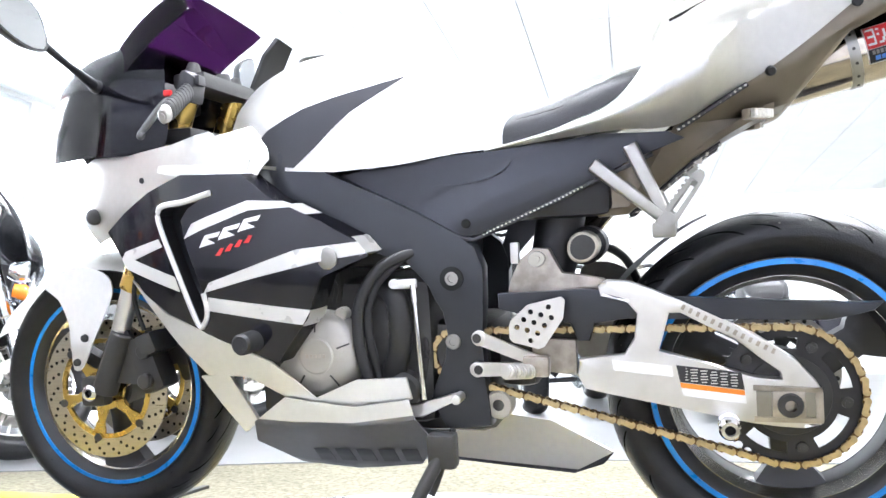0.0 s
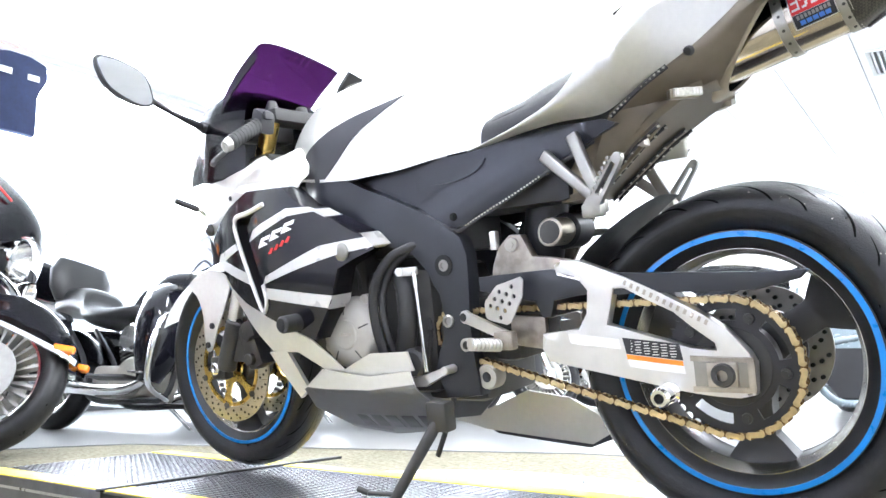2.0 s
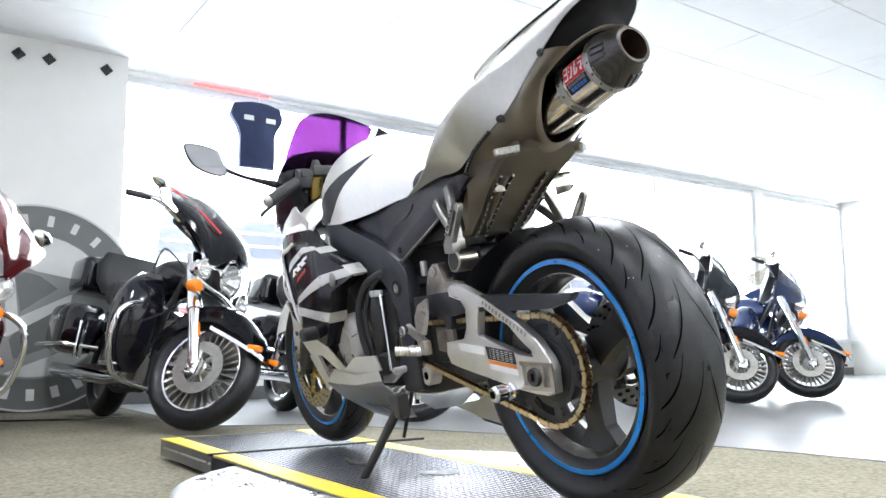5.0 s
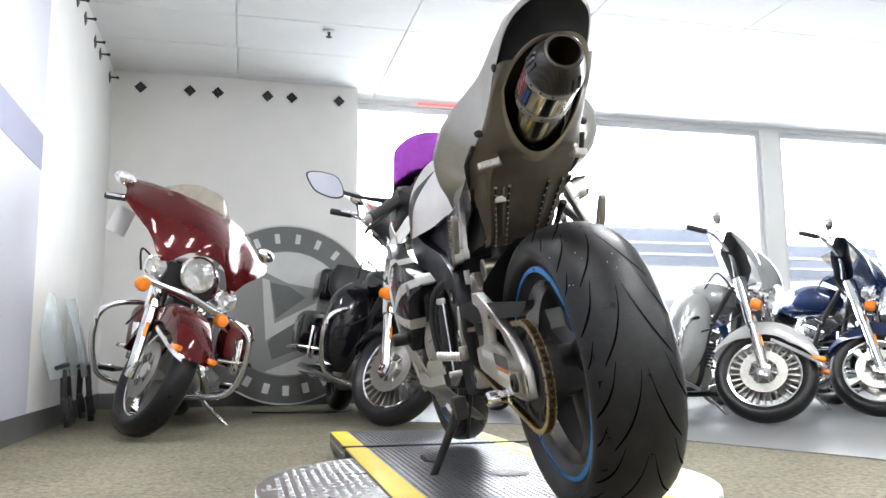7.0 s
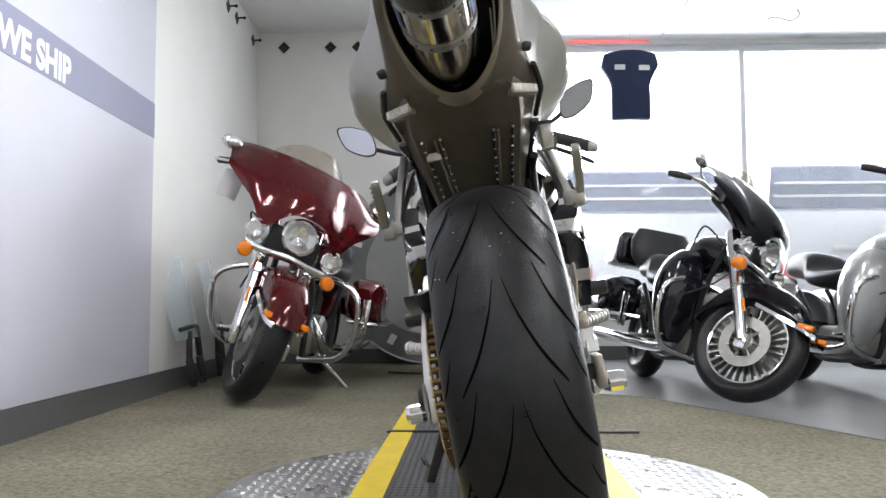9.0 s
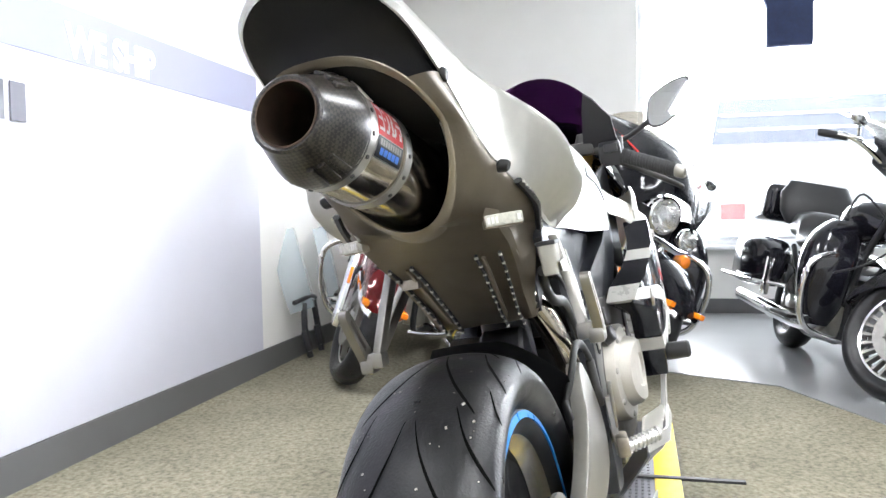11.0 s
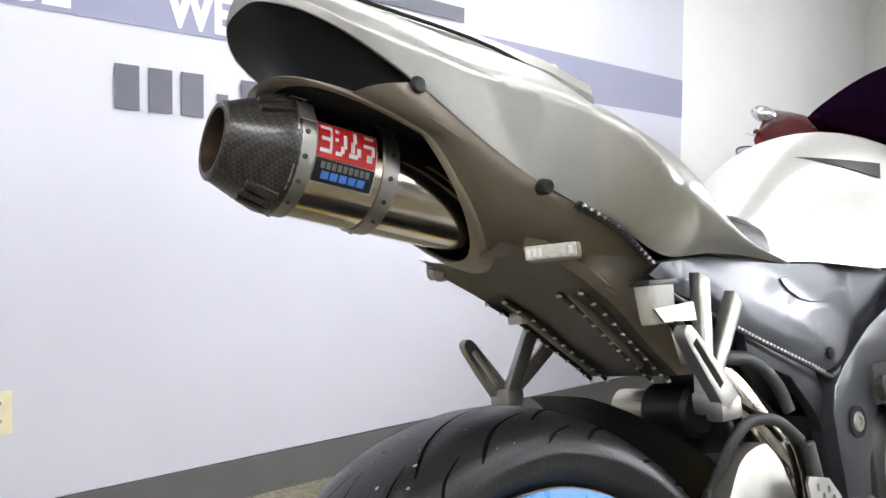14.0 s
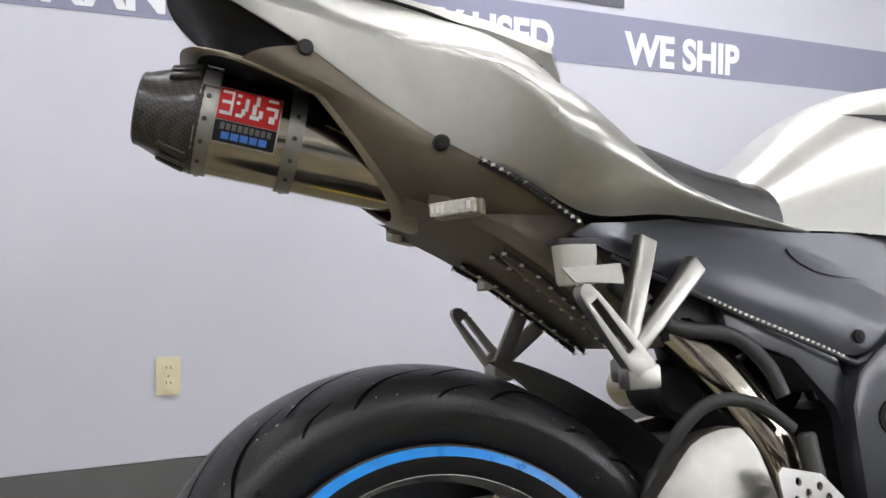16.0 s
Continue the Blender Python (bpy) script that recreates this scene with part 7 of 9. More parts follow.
def lower_parts():
    bm = B()
    box(bm, (-0.74, 0, 0.38), (0.34, 0.34, 0.26), 0.03)
    part("crankcase", bm, M["engine_dark"], bike)
    bm = B()
    box(bm, (-0.85, 0, 0.53), (0.24, 0.34, 0.16), 0.03)
    part("cylinder_block", bm, M["engine_dark"], bike)
    bm = B()
    box(bm, (-0.55, 0, 0.33), (0.16, 0.28, 0.20), 0.03)
    part("gearbox_case", bm, M["engine_dark"], bike)
    bm = B()
    box(bm, (-1.02, 0, 0.50), (0.05, 0.34, 0.26), 0.01)
    part("radiator", bm, M["dark"], bike)
    # generator cover, left
    bm = B()
    cc = (-0.772, 0, 0.383)
    lathe(bm, [(0.0, -0.222), (0.030, -0.222), (0.033, -0.219), (0.040, -0.219), (0.062, -0.214), (0.073, -0.204), (0.077, -0.185), (0.078, -0.15)], 48, "y", cc)
    gc = part("generator_cover", bm, M["engine"], bike, "silver cast generator cover")
    for k in range(5):
        a = radians(90 + 72 * k)
        bm = B()
        cyl(bm, (cc[0] + 0.042 * math.cos(a), -0.2195, cc[2] + 0.042 * math.sin(a)), (cc[0] + 0.066 * math.cos(a), -0.2135, cc[2] + 0.066 * math.sin(a)), 0.0016, None, 6)
        part("cover_rib", bm, M["engine_dark"], gc)
    bm = B()
    for k in range(5):
        box(bm, (cc[0] - 0.016 + 0.008 * k, -0.2226, cc[2]), (0.005, 0.0012, 0.006))
    part("text_bar", bm, M["alloy_worn"], gc)
    for a in (60, 130, 200, 300):
        bm = B()
        t = radians(a)
        cyl(bm, (cc[0] + 0.08 * math.cos(t), -0.19, cc[2] + 0.08 * math.sin(t)), (cc[0] + 0.08 * math.cos(t), -0.150, cc[2] + 0.08 * math.sin(t)), 0.012, None, 14, 0.003)
        part("cover_boss", bm, M["engine"], gc)
    # clutch cover, right
    bm = B()
    lathe(bm, [(0.0, 0.216), (0.030, 0.216), (0.034, 0.220), (0.058, 0.220), (0.064, 0.214), (0.070, 0.200), (0.092, 0.196), (0.095, 0.190), (0.095, 0.13)], 56, "y", (-0.69, 0, 0.42))
    cc2 = part("clutch_cover", bm, M["engine"], bike, "silver cast clutch cover")
    for k in range(8):
        a = 2 * math.pi * k / 8 + 0.2
        bm = B()
        bolt(bm, (-0.69 + 0.083 * math.cos(a), 0.1965, 0.42 + 0.083 * math.sin(a)), (0, 1, 0), 0.0065, 0.004)
        part("cover_bolt", bm, M["satin"], cc2)
    bm = B()
    lathe(bm, [(0.0, 0.208), (0.036, 0.207), (0.044, 0.200), (0.048, 0.186), (0.058, 0.183), (0.060, 0.14)], 40, "y", (-0.825, 0, 0.39))
    part("pulse_cover", bm, M["engine"], bike, "small round silver engine cover")
    bm = B()
    cyl(bm, (-0.625, 0.175, 0.500), (-0.625, 0.200, 0.510), 0.017, 0.016, 20, 0.003)
    part("oil_filler_cap", bm, M["dark"], bike)
    bm = B()
    box(bm, (-0.63, 0.16, 0.55), (0.10, 0.05, 0.06), 0.012)
    cyl(bm, (-0.60, 0.13, 0.535), (-0.60, 0.20, 0.545), 0.022, 0.018, 18, 0.003)
    part("throttle_linkage", bm, M["engine_dark"], bike)
    # hoses
    for pts, r, nm in (([(-0.60, -0.17, 0.555), (-0.655, -0.195, 0.530), (-0.690, -0.205, 0.470), (-0.694, -0.205, 0.400), (-0.680, -0.20, 0.325)], 0.010, "coolant_hose"),
                       ([(-0.62, -0.17, 0.545), (-0.665, -0.185, 0.500), (-0.680, -0.195, 0.430), (-0.665, -0.19, 0.33)], 0.008, "coolant_hose"),
                       ([(-0.655, -0.15, 0.490), (-0.628, -0.185, 0.470), (-0.625, -0.192, 0.400), (-0.645, -0.18, 0.34)], 0.021, "coolant_hose"),
                       ([(-0.745, -0.18, 0.475), (-0.735, -0.195, 0.505), (-0.76, -0.19, 0.535)], 0.004, "breather_wire"),
                       ([(-0.60, -0.14, 0.44), (-0.585, -0.17, 0.38), (-0.60, -0.17, 0.31)], 0.006, "breather_wire")):
        bm = B()
        tube(bm, pts, r, 12)
        part(nm, bm, M["rubber"], bike)
    bm = B()
    cyl(bm, (-0.625, -0.14, 0.315), (-0.625, -0.205, 0.315), 0.036, 0.032, 28, 0.006)
    cyl(bm, (-0.655, -0.15, 0.335), (-0.655, -0.19, 0.335), 0.02, 0.018, 18, 0.003)
    part("water_pump", bm, M["engine_dark"], bike)
    # gear lever linkage
    bm = B()
    box(bm, (-0.610, -0.195, 0.502), (0.040, 0.012, 0.017), 0.004)
    cyl(bm, (-0.628, -0.205, 0.503), (-0.628, -0.185, 0.503), 0.009, None, 14)
    part("shift_arm", bm, M["alloy"], bike)
    bm = B()
    cyl(bm, (-0.597, -0.198, 0.500), (-0.587, -0.205, 0.300), 0.0042, None, 10)
    cyl(bm, (-0.597, -0.198, 0.500), (-0.5955, -0.199, 0.470), 0.006, None, 10)
    cyl(bm, (-0.589, -0.204, 0.335), (-0.587, -0.205, 0.300), 0.006, None, 10)
    part("shift_rod", bm, M["chrome"], bike, "thin polished shift rod")
    bm = B()
    plate(bm, [(-0.628, 0.270), (-0.628, 0.290), (-0.600, 0.292), (-0.525, 0.313), (-0.515, 0.305), (-0.590, 0.270)], flat(-0.208), 0.012, 0, 0, 0.002)
    cyl(bm, (-0.522, -0.245, 0.306), (-0.522, -0.195, 0.306), 0.0085, None, 14, 0.002)
    part("shift_lever", bm, M["alloy"], bike, "bare alloy shift lever")
    # heel plates and rear sets
    for s in (-1, 1):
        bm = B()
        holes = []
        for i in range(-1, 4):
            for j in range(3):
                if (i in (0, 1, 2)) or (i, j) in ((3, 1), (-1, 2)):
                    hx, hz = -0.416 + 0.0124 * i + 0.0175 * j, 0.4235 + 0.0128 * i - 0.0047 * j
                    holes.append([(hx + 0.0046 * math.cos(2 * math.pi * q / 10), hz + 0.0046 * math.sin(2 * math.pi * q / 10)) for q in range(10)])
        plate(bm, [(-0.430, 0.426), (-0.427, 0.434), (-0.397, 0.461), (-0.342, 0.474), (-0.335, 0.468), (-0.337, 0.438), (-0.370, 0.392), (-0.380, 0.388), (-0.424, 0.398), (-0.430, 0.404)], flat(s * 0.212), -s * 0.005, 0, 0, 0, None, holes)
        part("heel_plate", bm, M["alloy"], bike, "drilled bare alloy heel plate")
        bm = B()
        for a, b in (((-0.486, 0.404), (-0.382, 0.366)), ((-0.492, 0.350), (-0.382, 0.354))):
            rows = []
            for (x, z), w in ((a, 0.012), (b, 0.010)):
                rows.append([(x, s * 0.198, z - w), (x, s * 0.198, z + w), (x, s * 0.212, z + w), (x, s * 0.212, z - w)])
            rings(bm, rows)
            cyl(bm, (a[0], s * 0.196, a[1]), (a[0], s * 0.214, a[1]), 0.013, None, 18, 0.002)
        part("footrest_hanger", bm, M["alloy"], bike, "bare alloy rear-set hanger")
        for z in (0.404, 0.350):
            bm = B()
            bolt(bm, (-0.489, s * 0.213, z), (0, s, 0), 0.0085, 0.004)
            part("hanger_bolt", bm, M["engine_dark"], bike)
        bm = B()
        box(bm, (-0.385, s * 0.215, 0.360), (0.045, 0.03, 0.034), 0.006)
        part("peg_bracket", bm, M["alloy_worn"], bike)
        bm = B()
        a, b = Vector((-0.395, s * 0.225, 0.352)), Vector((-0.425, s * 0.312, 0.362))
        ridged(bm, a, b, 0.0098, 0.0026, 8)
        part("rider_peg", bm, M["alloy"], bike, "knurled alloy rider footpeg")
        # passenger peg bracket: two legs meeting in a V
        bm = B()
        for (x0, z0, w0), (x1, z1, w1) in (((-0.295, 0.685, 0.013), (-0.185, 0.590, 0.010)), ((-0.235, 0.712, 0.013), (-0.180, 0.585, 0.010))):
            q = Vector((x1 - x0, 0, z1 - z0)).normalized()
            nx, nz = -q.z, q.x
            rows = []
            for x, z, w, y in ((x0, z0, w0, 0.165), ((x0 + x1) / 2, (z0 + z1) / 2, (w0 + w1) / 2, 0.182), (x1, z1, w1, 0.196)):
                rows.append([(x - nx * w, s * (y - 0.008), z - nz * w), (x + nx * w, s * (y - 0.008), z + nz * w), (x + nx * w * 0.8, s * (y + 0.008), z + nz * w * 0.8), (x - nx * w * 0.8, s * (y + 0.008), z - nz * w * 0.8)])
            rings(bm, rows)
        bmesh.ops.bevel(bm, geom=bm.edges[:], offset=0.003, segments=2, affect="EDGES", profile=0.5)
        box(bm, (-0.184, s * 0.198, 0.580), (0.030, 0.026, 0.024), 0.006)
        part("passenger_hanger", bm, M["satin"], bike, "bare alloy passenger peg hanger")
        bm = B()
        a, b = Vector((-0.188, s * 0.212, 0.578)), Vector((-0.127, s * 0.215, 0.660))
        d = (b - a).normalized()
        u = Vector((d.z, 0, -d.x))
        o = []
        for f, w in ((0.0, 0.014), (0.5, 0.0115), (0.86, 0.0095), (0.96, 0.0075), (1.0, 0.003)):
            o.append((f, w))
        loop = [a + d * (b - a).length * f + u * w for f, w in o] + [a + d * (b - a).length * f - u * w for f, w in reversed(o)]
        inner = [a + d * (b - a).length * f + u * w for f, w in ((0.25, 0.004), (0.82, 0.004))] + [a + d * (b - a).length * f - u * w for f, w in ((0.82, 0.004), (0.25, 0.004))]
        plate(bm, [(p.x, p.z) for p in loop], flat(s * 0.222), -s * 0.012, 0, 0, 0.002, None, [[(p.x, p.z) for p in inner]])
        for k in range(8 if s < 0 else 0):
            p = a + d * (b - a).length * (0.22 + 0.09 * k) - u * 0.011
            cyl(bm, p + Vector((0, s * 0.002, 0)), p + Vector((0, s * 0.013, 0)), 0.003, None, 6)
        box(bm, a + Vector((0.002, 0, -0.004)), (0.036, 0.02, 0.024), 0.005)
        part("passenger_peg", bm, M["satin"], bike, "folded alloy passenger footpeg with serrated edge")
    # side stand
    bm = B()
    cyl(bm, (-0.560, -0.155, 0.205), (-0.655, -0.247, 0.020), 0.0125, 0.010, 16, 0.003)
    box(bm, (-0.555, -0.15, 0.215), (0.05, 0.035, 0.06), 0.008)
    box(bm, (-0.655, -0.252, 0.014), (0.055, 0.035, 0.008), 0.003)
    cyl(bm, (-0.628, -0.222, 0.075), (-0.680, -0.245, 0.080), 0.005, 0.004, 10)
    cyl(bm, (-0.68, -0.245, 0.080), (-0.70, -0.252, 0.089), 0.006, None, 10)
    part("side_stand", bm, M["engine_dark"], bike, "black steel side stand, folded out")
    bm = B()
    tube(bm, [(-0.545, -0.165, 0.245), (-0.565, -0.185, 0.18), (-0.585, -0.198, 0.13)], 0.006, 8)
    part("stand_spring", bm, M["dark"], bike)
    bm = B()
    lathe(bm, [(0.010, -0.165), (0.022, -0.165), (0.025, -0.158), (0.025, -0.12)], 20, "y", (-0.462, 0, 0.285))
    part("stand_bumper", bm, M["engine"], bike)
    # brake reservoir on the right hanger, with its hose and rear brake line
    bm = B()
    rows = []
    for z, k in ((0.664, 0.72), (0.667, 0.80), (0.694, 0.90), (0.704, 0.92)):
        rows.append([(-0.148 + 0.024 * k * math.copysign(abs(math.cos(a)) ** 0.5, math.cos(a)), 0.190 + 0.020 * k * math.copysign(abs(math.sin(a)) ** 0.5, math.sin(a)), z) for a in [2 * math.pi * i / 20 for i in range(20)]])
    rings(bm, rows)
    rs = part("rear_brake_reservoir", bm, M["milky"], bike, "milky plastic rear brake reservoir")
    bm = B()
    box(bm, (-0.148, 0.190, 0.7065), (0.047, 0.039, 0.006), 0.002)
    part("reservoir_lid", bm, M["dark"], rs)
    bm = B()
    plate(bm, [(-0.125, 0.680), (-0.190, 0.684), (-0.192, 0.664), (-0.138, 0.666)], flat(0.213), -0.004, 0, 0)
    part("reservoir_bracket", bm, M["satin"], bike)
    bm = B()
    tube(bm, [(-0.232, 0.14, 0.470), (-0.262, 0.16, 0.515), (-0.305, 0.165, 0.540), (-0.355, 0.17, 0.535), (-0.392, 0.175, 0.505)], 0.0075, 10)
    tube(bm, [(-0.205, 0.15, 0.44), (-0.232, 0.14, 0.470)], 0.010, 10)
    part("brake_line", bm, M["rubber"], bike)
    bm = B()
    tube(bm, [(-0.20, 0.145, 0.668), (-0.27, 0.145, 0.622), (-0.345, 0.15, 0.608), (-0.382, 0.155, 0.575), (-0.395, 0.16, 0.54)], 0.009, 10)
    part("reservoir_hose", bm, M["rubber"], bike)
    bm = B()
    plate(bm, [(-0.335, 0.648), (-0.404, 0.617), (-0.47, 0.592), (-0.505, 0.50), (-0.49, 0.46), (-0.468, 0.52), (-0.418, 0.578), (-0.34, 0.612)], flat(0.150), -0.02, 0, 0.05, 0.004)
    part("rear_frame_plate", bm, M["graphite"], bike)
    bm = B()
    cyl(bm, (-0.41, 0.17, 0.50), (-0.415, 0.175, 0.42), 0.011, 0.013, 14, 0.003)
    part("rear_master_cylinder", bm, M["engine_dark"], bike)


lower_parts()


# --- warp that fits the machine to the camera's view ---
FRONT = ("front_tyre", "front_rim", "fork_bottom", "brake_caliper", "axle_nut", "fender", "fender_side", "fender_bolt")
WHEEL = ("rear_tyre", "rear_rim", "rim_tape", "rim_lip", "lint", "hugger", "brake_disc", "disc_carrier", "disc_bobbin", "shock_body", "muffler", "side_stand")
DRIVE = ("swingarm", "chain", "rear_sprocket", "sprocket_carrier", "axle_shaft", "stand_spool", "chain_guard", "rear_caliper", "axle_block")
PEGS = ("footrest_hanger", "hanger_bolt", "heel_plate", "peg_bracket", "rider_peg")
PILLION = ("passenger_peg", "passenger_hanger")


# half widths remapped to points placed from pixel positions
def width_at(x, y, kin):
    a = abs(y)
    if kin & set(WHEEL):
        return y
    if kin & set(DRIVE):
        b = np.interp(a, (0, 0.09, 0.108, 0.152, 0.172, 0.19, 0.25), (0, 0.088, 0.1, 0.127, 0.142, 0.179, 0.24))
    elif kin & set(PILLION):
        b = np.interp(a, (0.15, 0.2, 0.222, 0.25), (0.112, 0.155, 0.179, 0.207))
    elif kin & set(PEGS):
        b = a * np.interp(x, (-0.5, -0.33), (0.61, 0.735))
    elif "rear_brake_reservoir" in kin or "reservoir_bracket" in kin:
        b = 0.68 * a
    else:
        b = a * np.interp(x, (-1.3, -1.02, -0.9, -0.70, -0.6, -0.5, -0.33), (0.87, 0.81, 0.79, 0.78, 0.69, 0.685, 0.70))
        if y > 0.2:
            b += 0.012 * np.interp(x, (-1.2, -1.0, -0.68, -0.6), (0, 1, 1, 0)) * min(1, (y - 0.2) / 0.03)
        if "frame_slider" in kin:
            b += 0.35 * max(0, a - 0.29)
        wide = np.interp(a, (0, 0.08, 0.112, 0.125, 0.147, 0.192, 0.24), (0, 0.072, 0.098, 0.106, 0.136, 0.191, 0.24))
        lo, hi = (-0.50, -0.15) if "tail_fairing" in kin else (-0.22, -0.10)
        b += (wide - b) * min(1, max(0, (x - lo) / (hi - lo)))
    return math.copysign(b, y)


# nose shortened and sides narrowed to match the camera's view
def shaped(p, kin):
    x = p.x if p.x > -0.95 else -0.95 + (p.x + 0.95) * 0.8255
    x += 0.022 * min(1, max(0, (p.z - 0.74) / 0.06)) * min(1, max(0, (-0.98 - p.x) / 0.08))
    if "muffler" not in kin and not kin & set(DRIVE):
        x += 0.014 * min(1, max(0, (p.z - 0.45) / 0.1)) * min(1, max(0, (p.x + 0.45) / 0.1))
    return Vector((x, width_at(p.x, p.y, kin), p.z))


# warps every vertex; the front wheel is shrunk to fit the view
def fit_view():
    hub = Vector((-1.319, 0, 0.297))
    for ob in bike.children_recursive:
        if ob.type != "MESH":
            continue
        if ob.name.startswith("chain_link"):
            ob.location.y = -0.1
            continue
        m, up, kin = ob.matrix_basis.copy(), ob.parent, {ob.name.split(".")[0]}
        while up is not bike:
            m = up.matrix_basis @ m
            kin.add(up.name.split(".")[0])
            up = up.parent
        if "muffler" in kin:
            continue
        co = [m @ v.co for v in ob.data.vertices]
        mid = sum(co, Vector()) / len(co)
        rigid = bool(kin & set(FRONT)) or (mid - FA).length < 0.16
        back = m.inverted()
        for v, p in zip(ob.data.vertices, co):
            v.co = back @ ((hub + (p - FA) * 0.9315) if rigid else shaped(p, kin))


fit_view()

# ---- touring motorcycles parked round the room ----


def touring(place, heading, lean, steer, paint, k=0.9, lowers=True, pack=True, label="", wheel_style="spoke", tag=False, shield="smoke", stripe=None, fender=None):
    """A big touring motorcycle that faces its own +x, front tyre on the floor at its origin."""
    t = thing("touring_motorcycle", Matrix.Translation((*place, FLOOR)) @ Matrix.Rotation(radians(heading), 4, "Z") @ Matrix.Rotation(radians(-lean), 4, "X") @ Matrix.Diagonal((k, k, k, 1)),
              label, "motorcycle", "parked touring motorcycles")
    ax = Vector((0, 0, 0.318))
    S = Matrix.Translation(ax) @ Matrix.Rotation(radians(steer), 4, Vector((-0.45, 0, 0.893))) @ Matrix.Translation(-ax)
    P = M[paint]

    def put(name, bm, m, front=False, label="", parent=None):
        if front:
            grow(bm, S)
        return part(name, bm, m, parent or t, label)

    def road_wheel(c, R, rim, half, front):
        ty = put("front_tyre" if front else "rear_tyre", lathe(B(), tyre_profile(R, rim, half, 18), 64, "y", c), M["tyre"], front)
        bm = B()
        lathe(bm, [(rim + 0.004, -half * 0.62), (rim - 0.014, -half * 0.55), (rim - 0.02, 0), (rim - 0.014, half * 0.55), (rim + 0.004, half * 0.62)], 56, "y", c)
        w = put("wheel_rim", bm, M["chrome"], front)
        bm = B()
        cyl(bm, c + Vector((0, -0.07, 0)), c + Vector((0, 0.07, 0)), 0.045, None, 24, 0.006)
        put("hub", bm, M["alloy"], front)
        n = 28 if wheel_style == "spoke" else 5
        me = None
        for i in range(n):
            a = 2 * math.pi * i / n
            if me is None:
                bm = B()
                if n == 28:
                    rings(bm, [[(r, y, z) for y, z in ((-0.02, -q), (0.02, -q), (0.02, q), (-0.02, q))] for r, q in ((0.09, 0.003), (rim * 0.7, 0.0045), (rim - 0.012, 0.008))])
                else:
                    rings(bm, [[(r, y, z) for y, z in ((-0.02, -q), (0.02, -q), (0.02, q), (-0.02, q))] for r, q in ((0.04, 0.03), (rim * 0.6, 0.012), (rim - 0.012, 0.028))])
                me = link_mesh("spoke", bm, M["satin"])
            m = Matrix.Translation(c) @ Matrix.Rotation(-a, 4, "Y")
            share("spoke", me, t, (S @ m) if front else m)
        for s in (-1, 1) if front else (1,):
            bm = B()
            lathe(bm, [(0.085, s * 0.066), (0.145, s * 0.066), (0.145, s * 0.072), (0.085, s * 0.072)], 44, "y", c, True)
            for i in range(7):
                a = 2 * math.pi * i / 7
                cyl(bm, c + Vector((0.05 * math.cos(a), s * 0.069, 0.05 * math.sin(a))), c + Vector((0.095 * math.cos(a), s * 0.069, 0.095 * math.sin(a))), 0.008, None, 6)
            put("brake_disc", bm, M["satin"], front)

    road_wheel(ax, 0.318, 0.232, 0.066, True)
    road_wheel(Vector((-1.62, 0, 0.312)), 0.312, 0.205, 0.078, False)
    # front fender, deep and flared
    bm = B()
    rows = []
    for i in range(22):
        a = radians(20 + 150 * i / 21)
        f = i / 21
        w = 0.094 + 0.012 * math.sin(math.pi * f)
        r = 0.348 + 0.018 * math.sin(math.pi * f)
        d = 0.10 * min(1, 3.5 * f, 3.5 * (1 - f)) + 0.02
        rows.append([(ax.x + (r - q) * math.cos(a), y, ax.z + (r - q) * math.sin(a)) for y, q in ((-w, d), (-w, d * 0.4), (-w * 0.9, 0.022), (-w * 0.6, 0.006), (0, 0), (w * 0.6, 0.006), (w * 0.9, 0.022), (w, d * 0.4), (w, d))])
    rings(bm, rows, False, False)
    bmesh.ops.solidify(bm, geom=bm.faces[:], thickness=0.004)
    put("front_fender", bm, M[fender] if fender else P, True)
    for s in (-1, 1):
        bm = B()
        rings(bm, [[(x, s * y, z - 0.014), (x, s * (y + 0.006), z - 0.010), (x, s * (y + 0.006), z + 0.010), (x, s * y, z + 0.014)] for x, y, z in ((0.355, 0.060, 0.425), (0.325, 0.092, 0.438), (0.24, 0.106, 0.463), (0.12, 0.109, 0.498), (0.0, 0.108, 0.530))])
        put("fender_trim", bm, M["chrome"], True)
        bm = B()
        box(bm, (0.300, s * 0.094, 0.468), (0.085, 0.03, 0.028), 0.008, Matrix.Identity(4))
        put("fender_lamp", bm, M["amber"], True, "amber fender tip lamp")
        # fork: chrome lower leg, cover and upper tube
        low, top = Vector((0.02, s * 0.125, 0.30)), Vector((-0.30, s * 0.125, 0.93))
        d = top - low
        bm = B()
        cyl(bm, low, low + d * 0.50, 0.033, 0.031, 20, 0.006)
        box(bm, low + Vector((0.0, 0, 0.0)), (0.07, 0.05, 0.09), 0.015)
        put("fork_leg", bm, M["chrome"], True, "bright polished fork leg")
        bm = B()
        cyl(bm, low + d * 0.48, top, 0.040, 0.042, 20, 0.006)
        put("fork_cover", bm, M["chrome"], True)
        bm = B()
        box(bm, (0, 0, 0), (0.012, 0.016, 0.085), 0.004, Matrix.Translation(low + d * 0.30 + Vector((0.030, s * 0.012, 0.012))) @ Matrix.Rotation(radians(-27), 4, "Y"))
        put("fork_reflector", bm, M["amber"], True, "amber fork reflector")
    # headlamp nacelle, lamps and bar
    hl = Vector((-0.10, 0, 0.865))
